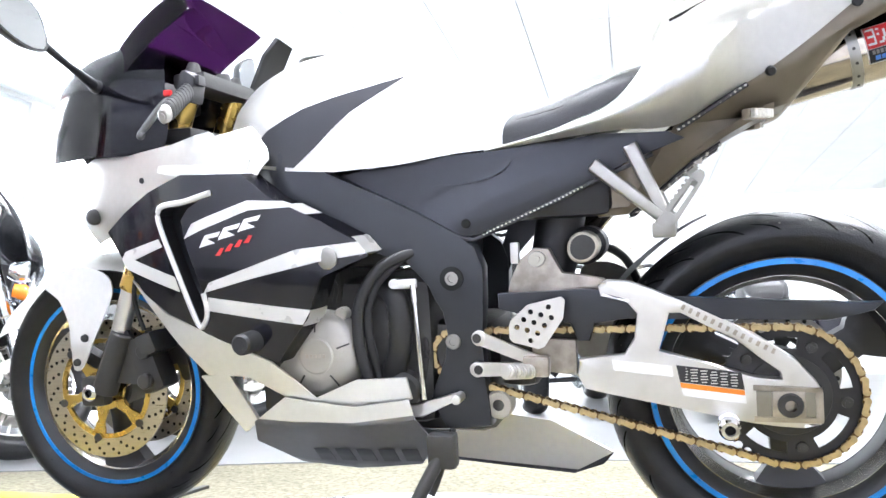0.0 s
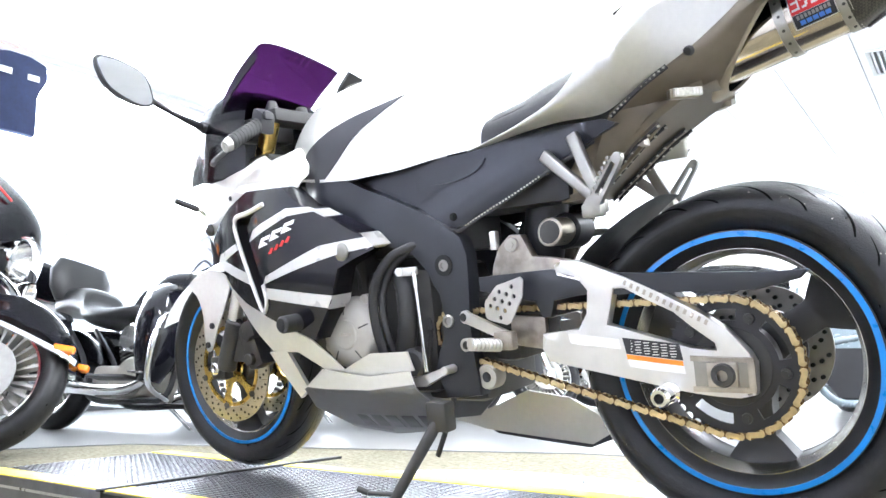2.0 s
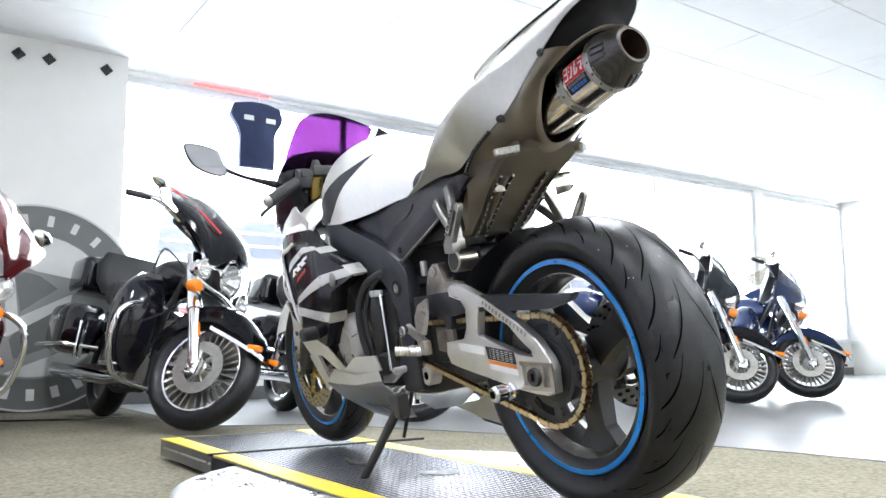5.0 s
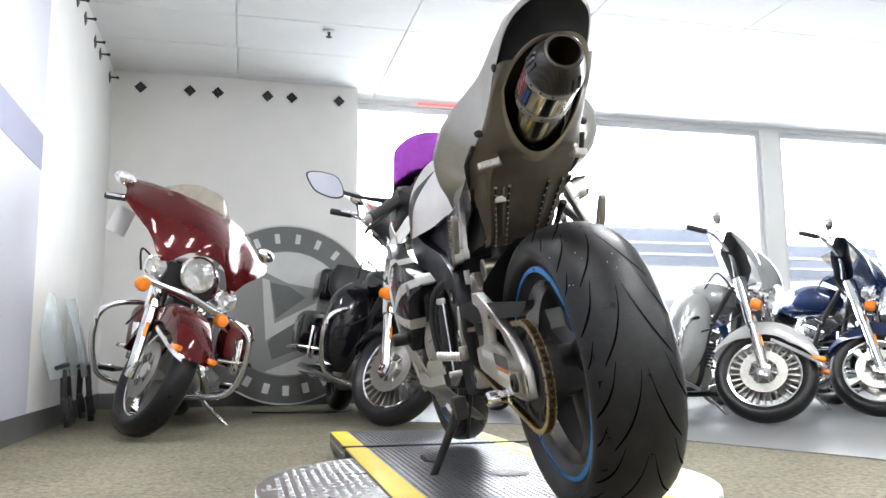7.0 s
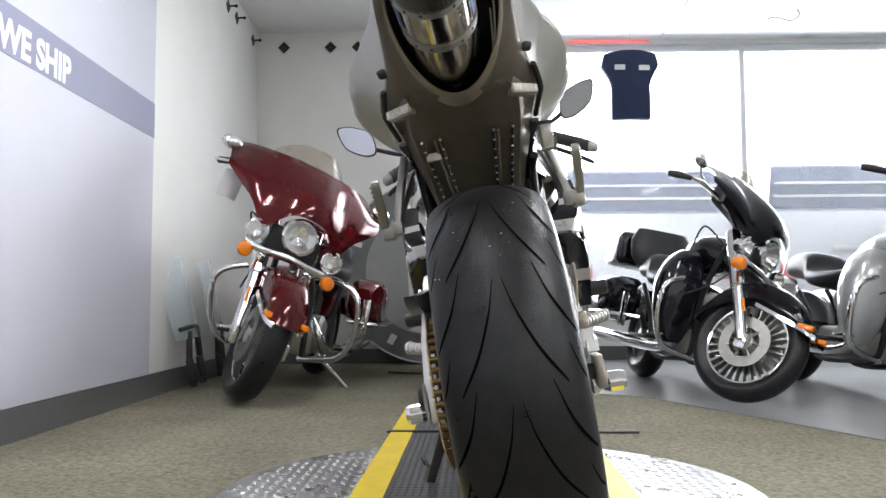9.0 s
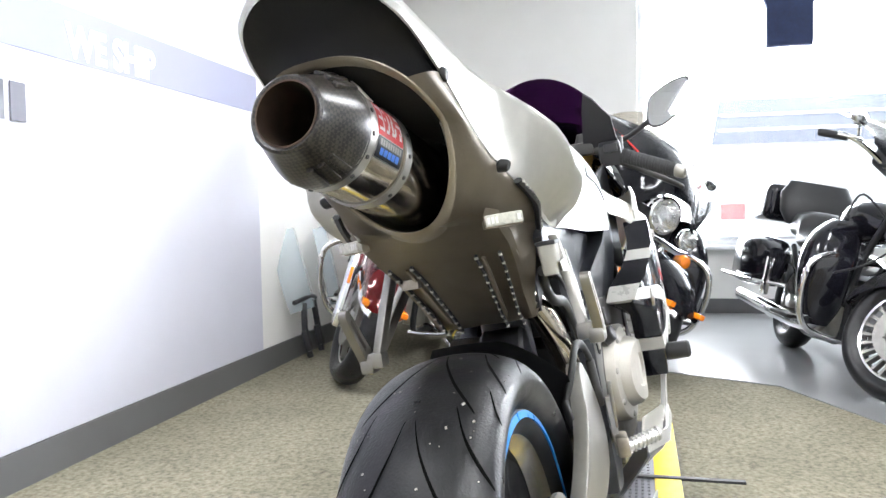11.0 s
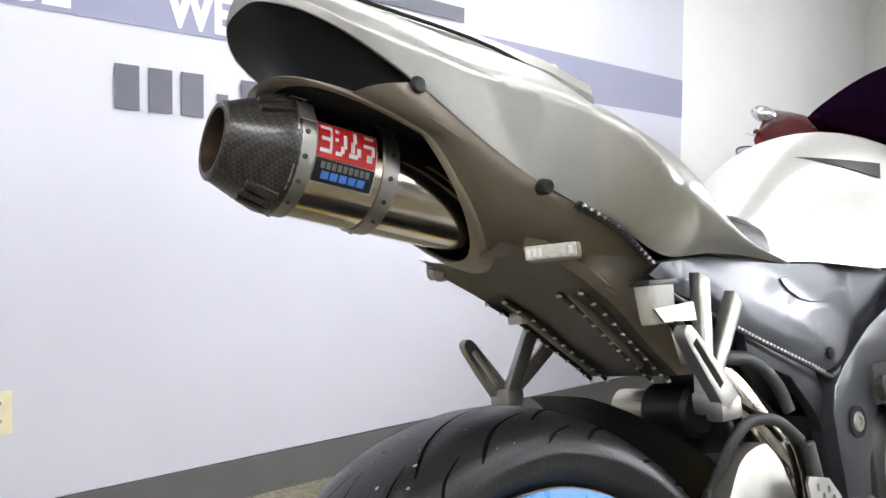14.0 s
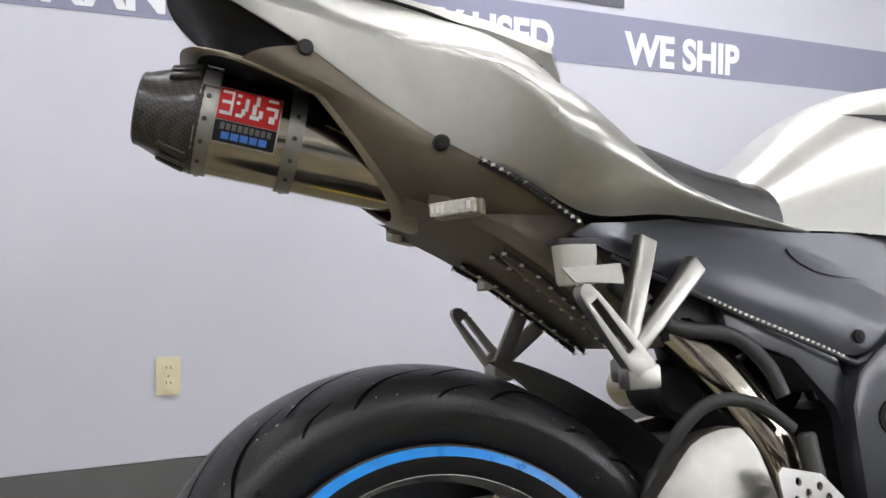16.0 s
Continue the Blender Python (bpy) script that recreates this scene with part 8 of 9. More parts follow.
    def lamp(c, r, name):
        bm = B()
        lathe(bm, [(0.0, -r * 1.3), (r * 0.6, -r * 1.2), (r * 0.95, -r * 0.55), (r * 1.06, -0.01), (r * 1.08, 0.008), (r * 0.96, 0.012), (r * 0.92, 0.0), (r * 0.55, -r * 0.5), (0.0, -r * 0.62)], 32, "x", c)
        sh = put(name, bm, M["chrome"], True, "chrome lamp shell with faceted reflector")
        bm = B()
        lathe(bm, [(r * 0.95, 0.002), (r * 0.6, 0.018), (0.0, 0.024)], 32, "x", c)
        put("lens", bm, M["clear"], True, "", sh)
    lamp(hl, 0.090, "headlamp")
    for s in (-1, 1):
        lamp(hl + Vector((-0.02, s * 0.215, -0.055)), 0.056, "spot_lamp")
        bm = B()
        c = hl + Vector((0.0, s * 0.235, -0.165))
        lathe(bm, [(0.0, -0.05), (0.03, -0.045), (0.039, 0.0), (0.03, 0.018), (0.0, 0.024)], 24, "x", c)
        put("turn_signal", bm, M["amber"], True, "round amber turn signal")
    bm = B()
    tube(bm, [hl + Vector((-0.03, -0.24, -0.12)), hl + Vector((0.0, -0.16, -0.135)), hl + Vector((0.01, 0, -0.125)), hl + Vector((0.0, 0.16, -0.135)), hl + Vector((-0.03, 0.24, -0.12))], 0.022, 12)
    put("lamp_bar", bm, M["chrome"], True, "chrome lamp bar")
    bm = B()
    box(bm, hl + Vector((-0.12, 0, -0.06)), (0.12, 0.30, 0.16), 0.03)
    put("fork_nacelle", bm, M["dark"], True)
    # batwing fairing
    bm = B()
    rows = []
    for i in range(27):
        u = -1 + 2 * i / 26
        au = abs(u)
        y = 0.455 * u
        zt = 1.258 - 0.02 * u * u - 0.015 * max(0, au - 0.75) / 0.25
        zb = 0.975 - 0.012 * math.cos(math.pi * u) - 0.13 * math.exp(-((au - 0.45) / 0.17) ** 2) + 0.09 * max(0, (au - 0.72) / 0.28) ** 1.3
        row = []
        for j in range(9):
            f = j / 8
            z = zb + (zt - zb) * f
            x = hl.x + 0.055 - 0.28 * au ** 2.0 - 0.28 * f ** 1.15 + 0.05 * math.sin(math.pi * f)
            row.append((x, y, z))
        rows.append(row)
    rings(bm, rows, False, False)
    bmesh.ops.solidify(bm, geom=bm.faces[:], thickness=0.012)
    fr = put("fairing", bm, P, True, "")
    bm = B()
    rows = []
    for i in range(19):
        u = -1 + 2 * i / 18
        rows.append([(hl.x - 0.215 - 0.20 * abs(u) ** 2 - 0.10 * f, 0.25 * u * (1 - 0.18 * f), 1.240 + 0.13 * f * (1 - 0.55 * abs(u) ** 3)) for f in (0, 0.25, 0.5, 0.75, 1.0)])
    rings(bm, rows, False, False)
    bmesh.ops.solidify(bm, geom=bm.faces[:], thickness=0.004)
    put("windshield", bm, M[shield], True, "low tinted windshield")
    bm = B()
    box(bm, (hl.x - 0.30, 0, 1.14), (0.10, 0.52, 0.18), 0.03)
    put("dash", bm, M["dark"], True)
    if stripe:
        for s in (-1, 1):
            bm = B()
            tube(bm, [(hl.x - 0.05, s * 0.18, 1.06), (hl.x - 0.165, s * 0.27, 1.13), (hl.x - 0.33, s * 0.39, 1.20)], 0.005, 6)
            put("pinstripe", bm, M[stripe], True, "thin red pinstripe")
    for s in (-1, 1):
        bm = B()
        tube(bm, [(-0.36, s * 0.03, 1.00), (-0.38, s * 0.22, 1.06), (-0.50, s * 0.38, 1.12), (-0.62, s * 0.455, 1.10)], 0.0135, 12)
        put("handlebar", bm, M["chrome"], True)
        bm = B()
        cyl(bm, (-0.52, s * 0.395, 1.118), (-0.64, s * 0.465, 1.097), 0.020, 0.019, 16, 0.004)
        put("grip", bm, M["rubber"], True)
        bm = B()
        tube(bm, [(-0.48, s * 0.37, 1.12), (-0.42, s * 0.43, 1.10), (-0.50, s * 0.50, 1.085)], 0.007, 8)
        put("lever", bm, M["chrome"], True)
        bm = B()
        tube(bm, [(-0.48, s * 0.38, 1.13), (-0.46, s * 0.42, 1.15), (-0.46, s * 0.45, 1.17)], 0.007, 8)
        ball(bm, (-0.45, s * 0.465, 1.195), 0.062, (0.40, 0.95, 0.62))
        mr = put("mirror", bm, M["chrome"], True, "chrome mirror on a short stem")
        bm = B()
        ball(bm, (-0.468, s * 0.465, 1.195), 0.055, (0.25, 0.95, 0.62))
        put("mirror_glass", bm, M["mirror"], True, "", mr)
    # tank, seat, rear fender
    bm = B()
    rows = []
    for x, zt, zb, w in ((-0.42, 0.90, 0.80, 0.07), (-0.50, 0.965, 0.755, 0.13), (-0.62, 0.985, 0.735, 0.165), (-0.78, 0.955, 0.735, 0.155), (-0.92, 0.88, 0.74, 0.105), (-1.02, 0.80, 0.735, 0.06)):
        rows.append([(x, -w * math.copysign(abs(math.cos(a)) ** 0.75, math.cos(a)), (zt + zb) / 2 + (zt - zb) / 2 * math.copysign(abs(math.sin(a)) ** 0.75, math.sin(a))) for a in [2 * math.pi * i / 24 for i in range(24)]])
    rings(bm, [list(r) for r in zip(*[smooth_line(cn, 3) for cn in zip(*rows)])])
    put("fuel_tank", bm, P)
    bm = B()
    rows = []
    for x, zt, zb, w in ((-0.90, 0.80, 0.70, 0.10), (-1.00, 0.775, 0.67, 0.16), (-1.18, 0.765, 0.65, 0.195), (-1.32, 0.80, 0.66, 0.19), (-1.37, 0.90, 0.70, 0.17), (-1.50, 0.92, 0.74, 0.165), (-1.66, 0.90, 0.74, 0.14), (-1.72, 0.84, 0.75, 0.10)):
        rows.append([(x, -w * math.copysign(abs(math.cos(a)) ** 0.7, math.cos(a)), (zt + zb) / 2 + (zt - zb) / 2 * math.copysign(abs(math.sin(a)) ** 0.7, math.sin(a))) for a in [2 * math.pi * i / 20 for i in range(20)]])
    rings(bm, [list(r) for r in zip(*[smooth_line(cn, 3) for cn in zip(*rows)])])
    put("seat", bm, M["seat"])
    if pack:
        bm = B()
        rows = []
        for z, w, d in ((0.82, 0.18, 0.055), (0.90, 0.23, 0.075), (1.02, 0.24, 0.075), (1.11, 0.19, 0.050)):
            rows.append([(-1.62 - 0.18 * (z - 0.82) + d * math.sin(a), w * math.copysign(abs(math.cos(a)) ** 0.6, math.cos(a)), z) for a in [2 * math.pi * i / 20 for i in range(20)]])
        rings(bm, rows)
        put("backrest", bm, M["seat"], False, "padded black passenger backrest")
        bm = B()
        box(bm, (-1.98, 0, 0.96), (0.40, 0.56, 0.26), 0.06, None, 3)
        put("tour_trunk", bm, P, False, "glossy top trunk")
    bm = B()
    rows = []
    for i in range(14):
        a = radians(20 + 140 * i / 13)
        rows.append([(-1.62 + (0.345 - q) * math.cos(a), y, 0.312 + (0.345 - q) * math.sin(a)) for y, q in ((-0.11, 0.10), (-0.11, 0.03), (-0.07, 0.006), (0, 0), (0.07, 0.006), (0.11, 0.03), (0.11, 0.10))])
    rings(bm, rows, False, False)
    bmesh.ops.solidify(bm, geom=bm.faces[:], thickness=0.005)
    put("rear_fender", bm, P)
    bm = B()
    box(bm, (-1.955, 0, 0.60), (0.05, 0.15, 0.07), 0.015)
    put("tail_lamp", bm, M["red_lens"], False, "red tail lamp lens")
    bm = B()
    box(bm, (-1.99, 0, 0.46), (0.008, 0.17, 0.10), 0.003)
    put("plate_holder", bm, M["white"], False, "blank white plate")
    # frame, engine
    bm = B()
    for y in (-0.12, 0.12):
        tube(bm, [(-0.34, y * 0.4, 0.93), (-0.45, y, 0.60), (-0.50, y, 0.24), (-0.70, y, 0.19), (-1.15, y, 0.20), (-1.30, y, 0.45), (-1.55, y, 0.68)], 0.018, 8)
    put("frame", bm, M["dark"])
    bm = B()
    box(bm, (-0.93, 0, 0.30), (0.52, 0.24, 0.20), 0.05, None, 3)
    cyl(bm, (-0.82, -0.16, 0.33), (-0.82, 0.16, 0.33), 0.115, None, 28, 0.02)
    put("crankcase", bm, M["engine"], False, "polished crankcase")
    for x, tilt in ((-0.70, 22), (-0.94, -22)):
        bm = B()
        m = Matrix.Translation((x, 0, 0.50)) @ Matrix.Rotation(radians(tilt), 4, "Y")
        fins = []
        for j in range(7):
            z = -0.10 + 0.027 * j
            for w, dz in ((0.065, 0.0), (0.080, 0.002), (0.080, 0.014), (0.065, 0.016)):
                fins.append([m @ Vector((-w, -w * 1.05, z + dz)), m @ Vector((w, -w * 1.05, z + dz)), m @ Vector((w, w * 1.05, z + dz)), m @ Vector((-w, w * 1.05, z + dz))])
        rings(bm, fins)
        cy = put("cylinder", bm, M["engine_dark"], False, "finned engine cylinder")
        bm = B()
        box(bm, (0, 0, 0.135), (0.15, 0.16, 0.07), 0.02, m)
        put("rocker_cover", bm, M["chrome"], False, "", cy)
    bm = B()
    lathe(bm, [(0.0, -0.21), (0.07, -0.21), (0.085, -0.195), (0.085, -0.13)], 28, "y", (-0.82, 0, 0.55))
    put("air_cleaner", bm, M["chrome"])
    for y, z in ((-0.19, 0.29), (0.19, 0.27)):
        bm = B()
        tube(bm, [(-0.62, y * 0.6, 0.42), (-0.60, y, 0.32), (-0.80, y * 1.1, 0.235), (-1.30, y * 1.25, z - 0.04), (-2.05, y * 1.35, z - 0.01)], [0.026, 0.026, 0.03, 0.045, 0.046], 14)
        put("exhaust_pipe", bm, M["chrome"], False, "long chrome exhaust")
    for s in (-1, 1):
        bm = B()
        rows = []
        for x, h, w in ((-1.30, 0.10, 0.05), (-1.36, 0.15, 0.10), (-1.60, 0.17, 0.125), (-1.85, 0.165, 0.12), (-2.02, 0.12, 0.07)):
            rows.append([(x, s * 0.29 + w * math.copysign(abs(math.cos(a)) ** 0.5, math.cos(a)), 0.545 + h * math.copysign(abs(math.sin(a)) ** 0.5, math.sin(a))) for a in [2 * math.pi * i / 20 for i in range(20)]])
        rings(bm, rows)
        bag = put("saddlebag", bm, P)
        bm = B()
        box(bm, (-1.62, s * 0.418, 0.60), (0.10, 0.012, 0.03), 0.004)
        put("latch", bm, M["chrome"], False, "", bag)
        # engine guard, footboard, lower fairing
        bm = B()
        tube(bm, [(-0.44, s * 0.10, 0.66), (-0.40, s * 0.24, 0.67), (-0.36, s * 0.385, 0.60), (-0.38, s * 0.405, 0.42), (-0.43, s * 0.33, 0.25), (-0.52, s * 0.10, 0.20)], 0.0165, 12)
        put("engine_guard", bm, M["chrome"], False, "chrome engine guard tube")
        bm = B()
        box(bm, (-0.72, s * 0.34, 0.285), (0.32, 0.11, 0.022), 0.008, Matrix.Identity(4))
        put("footboard", bm, M["rubber"])
        bm = B()
        box(bm, (-0.50, s * 0.34, 0.31), (0.10, 0.10, 0.012), 0.004, Matrix.Identity(4))
        put("footboard_tip", bm, M["chrome"])
        bm = B()
        box(bm, (-1.28, s * 0.33, 0.46), (0.03, 0.05, 0.24), 0.01)
        tube(bm, [(-1.25, s * 0.22, 0.42), (-1.30, s * 0.40, 0.42), (-1.36, s * 0.43, 0.42), (-1.95, s * 0.44, 0.42)], 0.013, 8)
        put("bag_guard", bm, M["chrome"])
        if lowers:
            bm = B()
            rows = []
            for z, x0, x1, y0, y1 in ((0.27, -0.47, -0.56, 0.20, 0.32), (0.40, -0.40, -0.57, 0.16, 0.385), (0.60, -0.37, -0.60, 0.14, 0.405), (0.76, -0.40, -0.60, 0.13, 0.36), (0.84, -0.46, -0.56, 0.15, 0.28)):
                cx, cyy, rx, ry = (x0 + x1) / 2, s * (y0 + y1) / 2, (x0 - x1) / 2, (y1 - y0) / 2
                rows.append([(cx + rx * math.copysign(abs(math.cos(a)) ** 0.6, math.cos(a)), cyy + ry * math.copysign(abs(math.sin(a)) ** 0.6, math.sin(a)), z) for a in [2 * math.pi * i / 20 for i in range(20)]])
            rings(bm, [list(r) for r in zip(*[smooth_line(cn, 3) for cn in zip(*rows)])])
            put("lower_fairing", bm, P)
    bm = B()
    cyl(bm, (-0.80, 0.14, 0.22), (-0.72, 0.42, 0.02), 0.013, 0.012, 12, 0.003)
    box(bm, (-0.72, 0.43, 0.008), (0.08, 0.05, 0.012), 0.004)
    put("side_stand", bm, M["chrome"], False, "chrome side stand, folded out")
    bm = B()
    for y in (-0.1, 0.1):
        tube(bm, [(-0.30, y, 0.82), (-0.42, y * 2.2, 0.90), (-0.50, y * 1.5, 0.80)], 0.006, 6)
        tube(bm, [(-0.20, y, 0.72), (-0.30, y * 1.2, 0.58), (-0.45, y, 0.50)], 0.006, 6)
    put("control_cable", bm, M["rubber"], True)
    if tag:
        bm = B()
        box(bm, (-0.50, -0.37, 0.99), (0.003, 0.11, 0.15), 0.001)
        put("price_tag", bm, M["white"], True, "white paper price tag")
    return t


touring((-2.73, -1.15), -1, 10, 31, "red_paint", 1.005, False, False, "deep red touring motorcycle with chrome guards in the corner", "five", True)
touring((-2.93, 0.12), 4, 10, 36, "black_paint", 0.975, True, True, "black touring motorcycle with red pinstripes and chrome fork", stripe="red")
touring((-2.65, 1.25), 6, 11, 40, "black_paint", 0.88, True, True, "gloss black touring motorcycle with tall padded seat")
touring((-2.42, 2.13), 6, 11, 40, "gray_paint", 0.87, True, False, "silver grey and white touring motorcycle by the window", fender="white_paint")
touring((-2.56, 3.03), 6, 11, 40, "blue_paint", 0.88, False, False, "dark blue touring motorcycle with slim wheels", "five")
touring((-2.41, 3.92), 6, 11, 40, "black_paint", 0.87, True, False, "black touring motorcycle near the far windows")
touring((-2.45, 4.90), 6, 11, 40, "blue_paint", 0.87, True, False, "dark blue touring motorcycle near the far windows")


def sign():
    t = thing("round_sign", Matrix.Translation((-5.17, -0.33, FLOOR + 0.005)) @ Matrix.Rotation(radians(-4), 4, "Y"), "large round grey emblem sign leaning on the wall", "sign")
    R0 = 0.645
    t.scale = (1.17, 1.17, 1.17)
    def disc(r0, r1, x, th, m, name, label=""):
        bm = B()
        lathe(bm, [(r0, x - th), (r0, x), (r1, x), (r1, x - th)] if r0 else [(0.0, x), (r1, x), (r1, x - th), (0.0, x - th)], 72, "x", (0, 0, R0))
        return part(name, bm, m, t, label)
    disc(0, R0, 0.0, 0.03, M["sign_grey"], "board")
    disc(R0 - 0.012, R0, 0.004, 0.004, M["sign_light"], "rim")
    disc(0, 0.455, 0.004, 0.004, M["sign_mid"], "inner_disc")
    disc(0.45, 0.462, 0.007, 0.004, M["sign_grey"], "ring")
    arc = lambda r, a0, a1, n=9: [(r * math.cos(radians(a0 + (a1 - a0) * i / n)), r * math.sin(radians(a0 + (a1 - a0) * i / n))) for i in range(n + 1)]
    for pts, m in ((arc(0.445, 18, 128) + [(0.0, 0.215)], "sign_light"),
                   ([(-0.12, 0.22), (0.02, 0.19), (0.13, 0.11), (-0.075, -0.04)], "sign_grey"),
                   ([(-0.05, -0.10), (0.20, 0.0), (0.33, -0.06), (0.24, -0.20), (-0.10, -0.33), (-0.13, -0.21)], "sign_grey"),
                   (arc(0.44, 250, 330) + [(0.20, -0.27)], "sign_light"),
                   ([(-0.175, 0.25), (-0.125, 0.235), (-0.085, -0.075), (0.215, 0.080), (0.205, 0.018), (-0.145, -0.195)], "sign_light")):
        bm = B()
        plate(bm, [(y, z + R0) for y, z in pts], flat(0), 0.003, 0, 0)
        grow(bm, Matrix.Translation((0.008 if m == "sign_light" else 0.0045, 0, 0)) @ Matrix.Rotation(radians(90), 4, "Z") @ Matrix.Diagonal((1, 1, 1, 1)))
        part("emblem_shape", bm, M[m], t)
    for k in range(10):
        a = radians(160 - 140 * k / 9)
        bm = B()
        box(bm, (0, 0, 0), (0.003, 0.036, 0.070), 0, Matrix.Translation((0.002, 0.545 * math.cos(a), R0 + 0.545 * math.sin(a))) @ Matrix.Rotation(a - math.pi / 2, 4, "X"))
        part("letter_bar", bm, M["sign_light"], t)
    for k in range(5):
        a = radians(241 + 58 * k / 4)
        bm = B()
        box(bm, (0, 0, 0), (0.003, 0.045, 0.070), 0, Matrix.Translation((0.002, 0.545 * math.cos(a), R0 + 0.545 * math.sin(a))) @ Matrix.Rotation(a + math.pi / 2, 4, "X"))
        part("letter_bar", bm, M["white"], t)


def vest():
    t = thing("hanging_vest", pose(-5.20, 1.32, 2.49) @ Matrix.Scale(1.24, 4), "dark navy sleeveless vest hung in front of the window", "vest")
    bm = B()
    plate(bm, [(-0.17, 0.0), (-0.06, 0.02), (0.06, 0.02), (0.17, 0.0), (0.19, -0.08), (0.14, -0.17), (0.125, -0.22), (0.125, -0.445), (-0.125, -0.445), (-0.125, -0.22), (-0.14, -0.17), (-0.19, -0.08)], lambda x, z: -0.03 + 0.9 * x * x, 0.05, 0, 0.05, 0.01)
    part("cloth", grow(bm, Matrix.Rotation(radians(90), 4, "Z")), M["navy"], t)
    for y, z in ((-0.075, -0.10), (0.085, -0.105)):
        bm = B()
        box(bm, (0.033, y, z), (0.003, 0.07, 0.035), 0.001)
        part("patch", bm, M["white"], t)
    bm = B()
    tube(bm, [(0, 0, 0.0), (0, 0.01, 0.06), (0, 0.0, 0.12), (0, 0, 0.197)], 0.003, 6)
    part("hanger_hook", bm, M["chrome"], t)


def spare_windshields():
    for i, (x, y, rz, tilt) in enumerate(((-3.36, wall_y(-3.36) + 0.10, 5, 14), (-3.78, wall_y(-3.78) + 0.12, 23, 12))):
        t = thing("spare_windshield", Matrix.Translation((x, y, FLOOR)) @ Matrix.Rotation(radians(rz), 4, "Z") @ Matrix.Rotation(radians(tilt), 4, "X") @ Matrix.Diagonal((0.9, 0.9, 0.95, 1)), "clear spare windshield with black mount leaning on the wall", "windshield", "spare windshields")
        bm = B()
        rows = []
        for j in range(8):
            z = 0.30 + 0.50 * j / 7
            w = 0.20 + 0.04 * math.sin(math.pi * j / 7) - 0.08 * (j / 7) ** 3
            rows.append([(w * u, 0.10 * (1 - u * u) + 0.02, z) for u in np.linspace(-1, 1, 11)])
        rings(bm, rows, False, False)
        bmesh.ops.solidify(bm, geom=bm.faces[:], thickness=0.004)
        part("screen", bm, M["pale_glass"], t)
        for s in (-1, 1):
            bm = B()
            tube(bm, [(s * 0.12, 0.05, 0.02), (s * 0.14, 0.06, 0.16), (s * 0.10, 0.09, 0.34)], 0.020, 8)
            box(bm, (s * 0.13, 0.06, 0.12), (0.07, 0.04, 0.13), 0.015)
            part("mount_arm", bm, M["dark"], t)
        bm = B()
        tube(bm, [(-0.22, 0.07, 0.35), (0, 0.11, 0.37), (0.22, 0.07, 0.36)], 0.014, 8)
        part("mount_bar", bm, M["dark"], t)


def small_room_things():
    t = thing("red_light_strip", pose(XW + 0.03, 1.22, 2.718), "thin glowing red light strip above the window", "light strip")
    bm = B()
    box(bm, (0, 0, 0), (0.02, 0.70, 0.018), 0.005)
    part("tube", bm, M["red_glow"], t)
    t = thing("ceiling_wire", pose(-4.9, 2.57, CEIL), "loose white wire hanging from the ceiling", "wire")
    bm = B()
    tube(bm, [(0.0, 0.0, 0.0), (0.0, 0.01, -0.05), (0.0, -0.06, -0.09), (0.0, -0.17, -0.06), (0.0, -0.24, -0.075)], 0.004, 6)
    part("wire", bm, M["sign_grey"], t)
    t = thing("floor_cable", pose(-4.4, -0.25, FLOOR + 0.006), "thin black cable lying on the carpet", "cable")
    bm = B()
    tube(bm, [(0.0, -0.35, 0), (0.12, -0.1, 0), (0.20, 0.15, 0), (0.05, 0.35, 0)], 0.006, 6)
    part("cable", bm, M["rubber"], t)


